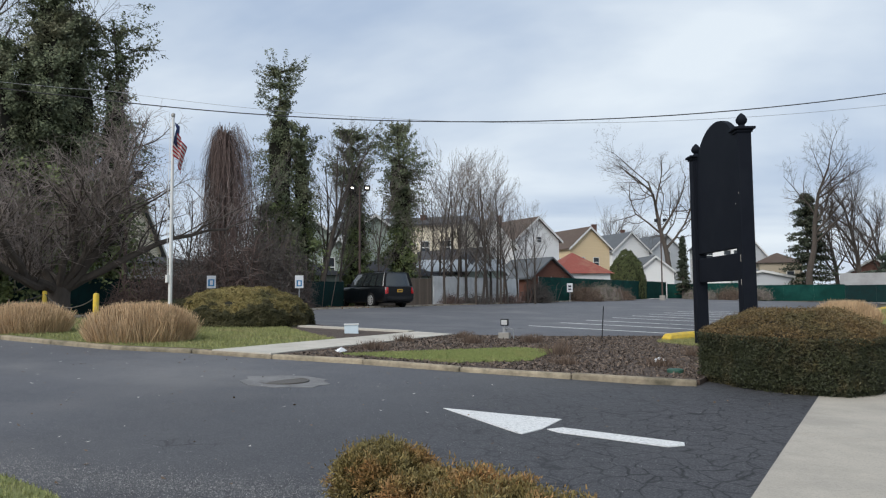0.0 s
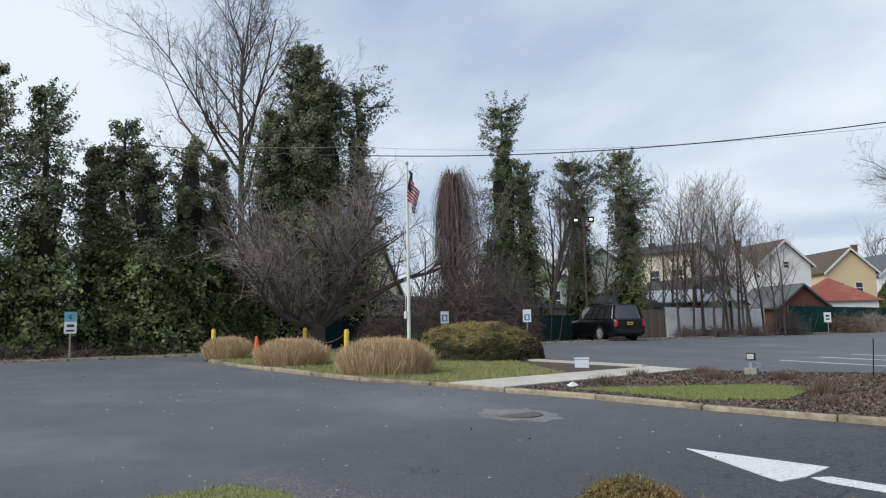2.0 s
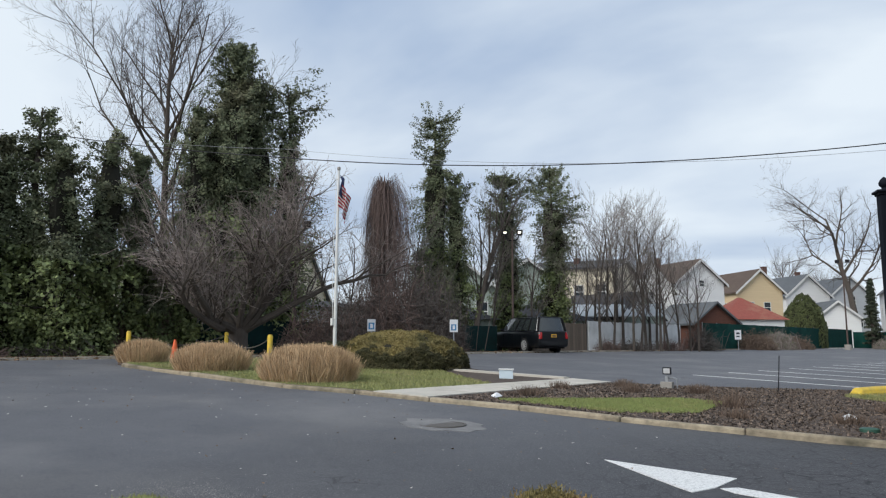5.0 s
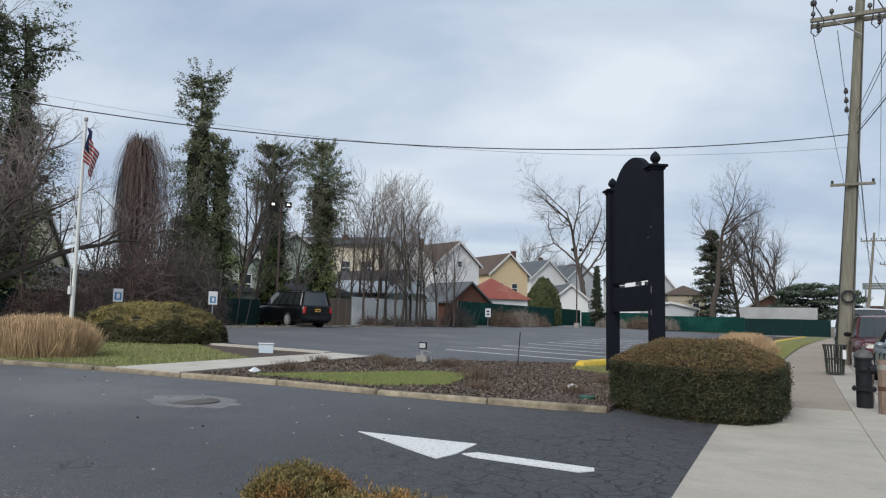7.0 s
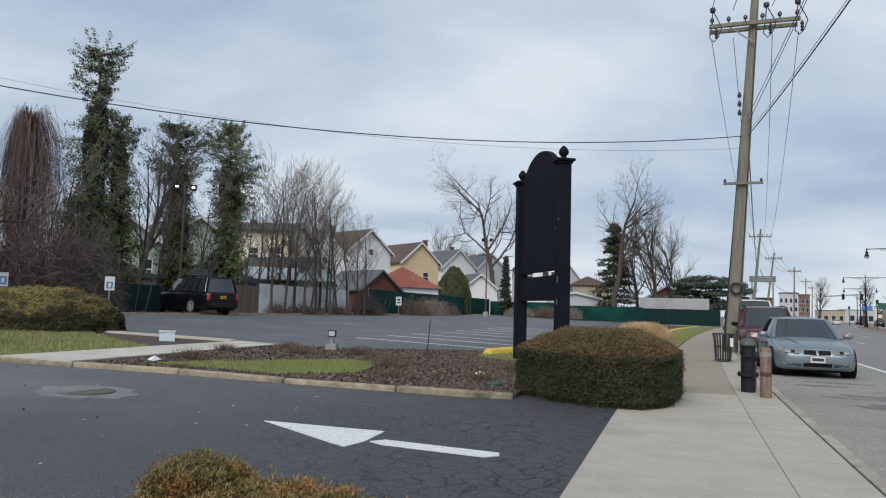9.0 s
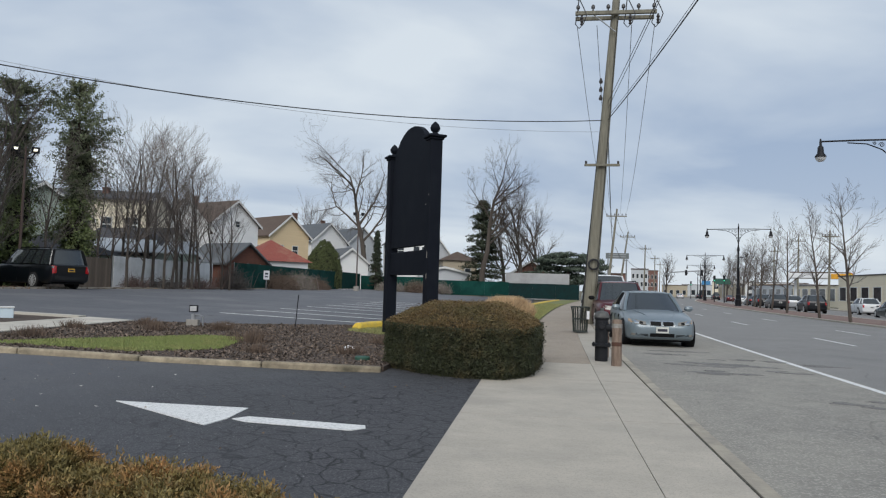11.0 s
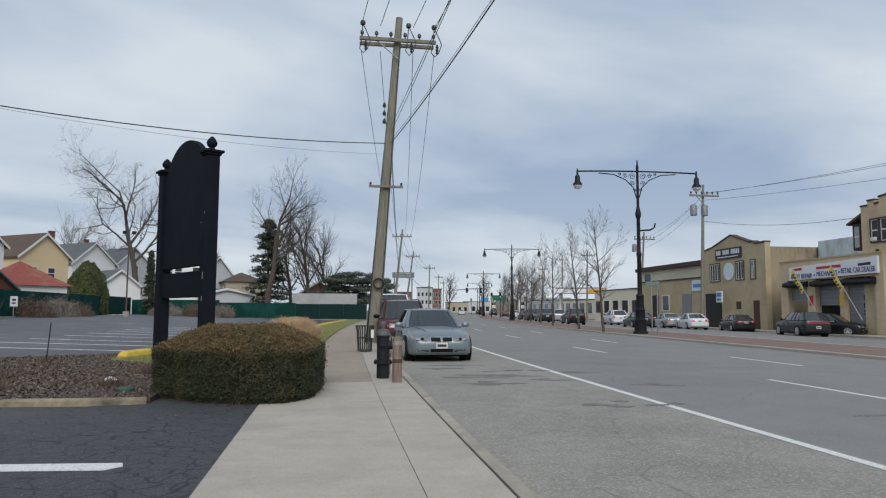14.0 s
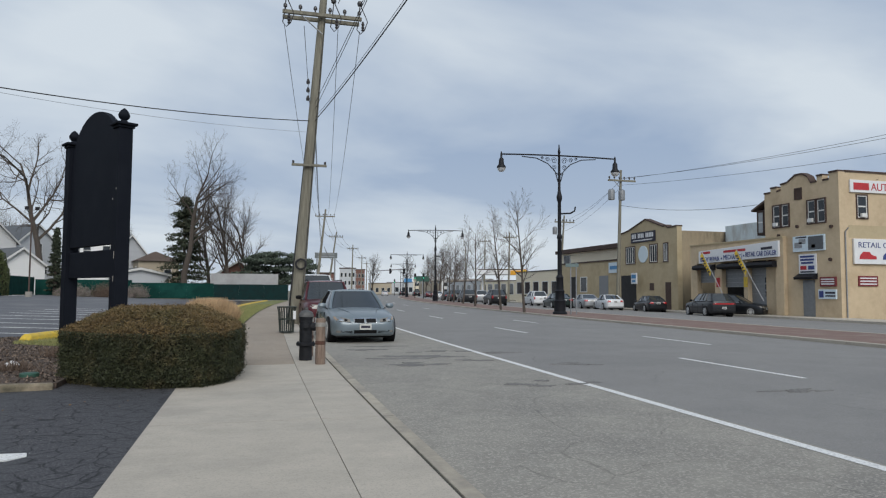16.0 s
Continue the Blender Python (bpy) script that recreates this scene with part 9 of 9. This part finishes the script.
        part("side_skirt", Mesh().tube([(s * hw * 0.93, by(0.27), tab[5, 1] + 0.03), (s * hw * 0.93, by(0.70), tab[5, 1] + 0.03)], 0.05, 6), TRIM_BLACK if style == "cross" else P, t)
        for f in S["axles"]:
            # black disc on the flank stands for the shaded wheel well, which isn't cut
            part("wheel_arch", Mesh().cyl((s * hw * 0.74, by(f), wr), (s * (hw * 0.99 + 0.006), by(f), wr), wr * 1.12, seg=24), TRIM_BLACK, t)
            wh = part("wheel", Mesh().cyl((s * hw * 0.78, by(f), wr), (s * (hw + 0.010), by(f), wr), wr, seg=24), TYRE, t, bevel=0.03)
            # the black of this disc stands for shade between the spokes
            part("rim", Mesh().cyl((s * (hw - 0.03), by(f), wr), (s * (hw + 0.012), by(f), wr), wr * 0.67, seg=20), TRIM_BLACK, wh, "black disc for the shade behind the spokes")
            sp_ = Mesh()
            for k in range(10):
                a = k * 0.6283 + 0.3
                ca, sa = math.cos(a), math.sin(a)
                sp_.tube([(s * (hw + 0.016), by(f), wr), (s * (hw + 0.016), by(f) + ca * wr * 0.64, wr + sa * wr * 0.64)], wr * 0.075, 4)
            sp_.tube([(s * (hw + 0.014), by(f) + math.cos(k * 0.3927) * wr * 0.655, wr + math.sin(k * 0.3927) * wr * 0.655) for k in range(17)], wr * 0.045, 4)
            part("spokes", sp_, RIM, wh, "pale alloy spokes")
    # nose and tail
    zt0 = float(np.interp(0.045, tab[:, 0], tab[:, 2]))
    for s in (-1, 1):
        if style == "sedan":
            hl = patch("headlight", s * hw * 0.44, s * hw * 0.88, (zt0 - 0.125, zt0 - 0.10), (zt0 - 0.055, zt0 + 0.03), HEADLIGHT, t, 0.008, lab="clear headlight", nx=7)
            patch("headlight_lens", s * hw * 0.52, s * hw * 0.61, (zt0 - 0.11, zt0 - 0.105), (zt0 - 0.055, zt0 - 0.04), TRIM_BLACK, hl, 0.011, nx=2)
            patch("headlight_lens", s * hw * 0.63, s * hw * 0.74, (zt0 - 0.105, zt0 - 0.095), (zt0 - 0.035, zt0 - 0.015), CHROME, hl, 0.011, nx=2)
            patch("indicator", s * hw * 0.80, s * hw * 0.882, (zt0 - 0.085, zt0 - 0.07), (zt0 + 0.0, zt0 + 0.015), AMBER, hl, 0.012, nx=2)
            patch("headlight_rim", s * hw * 0.42, s * hw * 0.89, (zt0 - 0.14, zt0 - 0.115), (zt0 - 0.127, zt0 - 0.103), TRIM_BLACK, hl, 0.007, nx=7, nz=1)
            patch("side_intake", s * hw * 0.38, s * hw * 0.84, (0.262 * kz, 0.285 * kz), (0.335 * kz, 0.35 * kz), TRIM_BLACK, t, 0.006, nx=7)
            patch("intake_blade", s * hw * 0.38, s * hw * 0.84, (0.295 * kz, 0.31 * kz), (0.307 * kz, 0.322 * kz), P, t, 0.012, nx=7, nz=1)
            patch("fog_lamp", s * hw * 0.72, s * hw * 0.83, (0.285 * kz, 0.29 * kz), (0.34 * kz, 0.345 * kz), HEADLIGHT, t, 0.014, nx=2)
            patch("bumper_gap", s * 0.0, s * hw * 0.44, (0.520 * kz, 0.505 * kz), (0.528 * kz, 0.513 * kz), TRIM_BLACK, t, 0.003, nx=6, nz=1)
            part("bonnet_crease", Mesh().tube([(s * hw * 0.30, -L / 2 + 0.05 * L, zt0 + 0.026), (s * hw * 0.42, -L / 2 + 0.12 * L, 0.822 * kz), (s * hw * 0.52, -L / 2 + 0.2 * L, 0.872 * kz), (s * hw * 0.60, -L / 2 + 0.27 * L, 0.905 * kz)], 0.014, 6), P, t, smooth=True)
            patch("tail_light", s * hw * 0.48, s * hw * 0.83, (0.74 * kz, 0.72 * kz), (0.90 * kz, 0.91 * kz), TAIL, t, 0.012, True, "red tail light")
        else:
            patch("headlight", s * hw * 0.52, s * hw * 0.885, (zt0 - 0.24 * kz, zt0 - 0.2 * kz), (zt0 - 0.08 * kz, zt0 - 0.05 * kz), HEADLIGHT, t, 0.01, lab="clear headlight")
            patch("fog_lamp", s * hw * 0.6, s * hw * 0.74, (0.44 * kz, 0.44 * kz), (0.5 * kz, 0.5 * kz), HEADLIGHT, t, 0.012, nx=2)
            if not rear_bar:
                patch("tail_light", s * hw * 0.70, s * hw * 0.87, (0.74 * kz, 0.72 * kz), (1.06 * kz, 1.08 * kz), TAIL, t, 0.016, True, "red tail light")
        if front_detail == "kidney":
            gk = patch("grille", s * 0.025, s * 0.29, (0.535 * kz, 0.55 * kz), (0.655 * kz, 0.65 * kz), TRIM_BLACK, t, 0.010, lab="black kidney grille")
            patch("grille_frame", s * 0.012, s * 0.305, (0.648 * kz, 0.642 * kz), (0.675 * kz, 0.666 * kz), CHROME, gk, 0.016, nz=1)
            for xa, xb in ((0.010, 0.026), (0.285, 0.305)):
                patch("grille_frame", s * xa, s * xb, (0.54 * kz, 0.55 * kz), (0.655 * kz, 0.65 * kz), CHROME, gk, 0.014, nx=1)
    if rear_bar:
        patch("tail_light", -hw * 0.84, hw * 0.84, (0.86 * kz, 0.86 * kz), (0.95 * kz, 0.95 * kz), TAIL, t, 0.014, True, "wide red tail light bar", nx=12)
    if front_detail != "kidney":
        gr = patch("grille", -hw * 0.44, hw * 0.44, (zt0 - 0.36 * kz,) * 2, (zt0 - 0.07 * kz,) * 2, TRIM_BLACK, t, 0.008, nx=8)
        for k in range(3):
            zz = zt0 - (0.31 - 0.09 * k) * kz
            patch("grille_bar", -hw * 0.42, hw * 0.42, (zz, zz), (zz + 0.025, zz + 0.025), CHROME, gr, 0.016, nx=8, nz=1)
    patch("lower_intake", -hw * 0.33, hw * 0.33, (tab[3, 1] + 0.08,) * 2, (tab[3, 1] + 0.17,) * 2, TRIM_BLACK, t, 0.006, nx=8)
    zl = tab[0, 1] + 0.0
    patch("bumper_lip", -hw * 0.7, hw * 0.7, (zl * 0.72, zl * 0.72), (zl * 0.78, zl * 0.78), TRIM_BLACK, t, 0.004, nx=10, nz=1)
    patch("rear_bumper", -hw * 0.80, hw * 0.80, (zl * 1.0,) * 2, (zl * 1.45,) * 2, P, t, 0.045, True, nx=10)
    if style == "suv":
        patch("rear_window", -hw * 0.66, hw * 0.66, (1.06 * kz,) * 2, (1.075 * kz,) * 2, TRIM_BLACK, t, 0.01, True, nx=6, nz=1)
    pm = plate or PLATE_W
    for rear in (False, True):
        zc = (0.44 * kz if style == "sedan" else 0.60 * kz) if not rear else (0.78 * kz if style != "suv" else 0.88 * kz)
        if rear and rear_bar:
            zc = 0.62 * kz
        o = 1 if rear else -1
        yy = skin(0.1, zc, rear) + o * 0.03
        pl = part("number_plate", Mesh().box(-0.155, 0.155, min(yy, yy - o * 0.05), max(yy, yy - o * 0.05), zc - 0.078, zc + 0.078), pm, t)
        part("plate_bar", Mesh().box(-0.12, 0.12, min(yy, yy + o * 0.006), max(yy, yy + o * 0.006), zc - 0.035, zc + 0.03), INK, pl)
    if style == "suv":
        for s in (-1, 1):
            part("roof_rail", Mesh().tube([(s * tw_ * 0.9, g1 + 0.3, zr + 0.0), (s * tw_ * 0.9, g1 + 0.4, zr + 0.07), (s * tw_ * 0.9, g2 - 0.4, zr + 0.07), (s * tw_ * 0.9, g2 - 0.3, zr + 0.0)], 0.018, 5), TRIM_BLACK, t)
    part("underbody", Mesh().box(-hw * 0.8, hw * 0.8, -L / 2 + 0.25, L / 2 - 0.25, tab[5, 1] - 0.04, tab[5, 1] + 0.1), TRIM_BLACK, t)
    return t


car("silver blue saloon car parked at the kerb", 3.02, 20.55, 0.8, 4.52, 1.82, 1.43, "silver blue", "sedan", "kidney")
car("maroon minivan parked behind the saloon", 2.85, 27.0, 1.5, 4.9, 1.95, 1.78, "maroon", "suv")
car("white van parked farther along the kerb", 3.15, 35.0, 2.5, 5.4, 2.05, 2.2, "white", "suv", name="van")
car("dark car parked far along the kerb", 4.4, 46, 3.2, 4.6, 1.85, 1.5, "dark grey", "sedan")
car("black car parked far along the kerb", 5.5, 54, 4, 4.6, 1.85, 1.5, "black", "sedan")
sxp, syp = polar(-38.5, 39.0)
car("large black sport utility vehicle parked on the car park", sxp, syp, 180 + 69, 5.5, 2.04, 1.9, "black", "suv", z=elev(sxp), plate=PLATE_Y, group="", name="sport_utility_vehicle")


# across the street
def far_car(label, az, d, rz, *args, **kw):
    xx, yy = polar(az, d)
    car(label, xx, yy, rz, *args, z=road_z(xx, yy), **kw)


far_car("black crossover with a wide red tail light bar", 36.6, 54.5, 168, 4.8, 1.92, 1.66, "dark grey", "cross", rear_bar=True)
far_car("black sport utility car parked at the body shop", 38.4, 57.5, 32, 4.7, 1.9, 1.64, "black", "cross")
far_car("dark saloon parked at the gabled building", 32.2, 65.5, 166, 4.8, 1.84, 1.45, "dark grey", "sedan")
far_car("white saloon parked across the street", 29.0, 68.0, 168, 4.7, 1.84, 1.45, "white", "sedan")
far_car("silver saloon parked across the street", 27.2, 71.5, 170, 4.7, 1.84, 1.45, "silver", "sedan")
far_car("dark green saloon on the far carriageway", 25.0, 68.0, 170, 5.2, 1.95, 1.42, "dark green", "sedan")
far_car("white estate car at the far workshop", 23.2, 82.0, 172, 4.9, 1.9, 1.7, "white", "cross")
for az, d, pnt, sty in ((17.6, 84, "dark grey", "cross"), (16.6, 98, "black", "cross"), (16.0, 112, "dark grey", "sedan"), (18.6, 92, "silver", "cross"), (19.9, 74, "black", "cross"), (15.2, 135, "white", "sedan"), (14.4, 160, "maroon", "sedan"), (13.4, 190, "black", "cross"), (12.2, 230, "dark grey", "sedan"), (10.8, 210, "white", "sedan")):
    far_car("%s car far along the street" % pnt, az, d, 172, 4.7, 1.85, 1.66 if sty == "cross" else 1.45, pnt, sty, group="far cars")
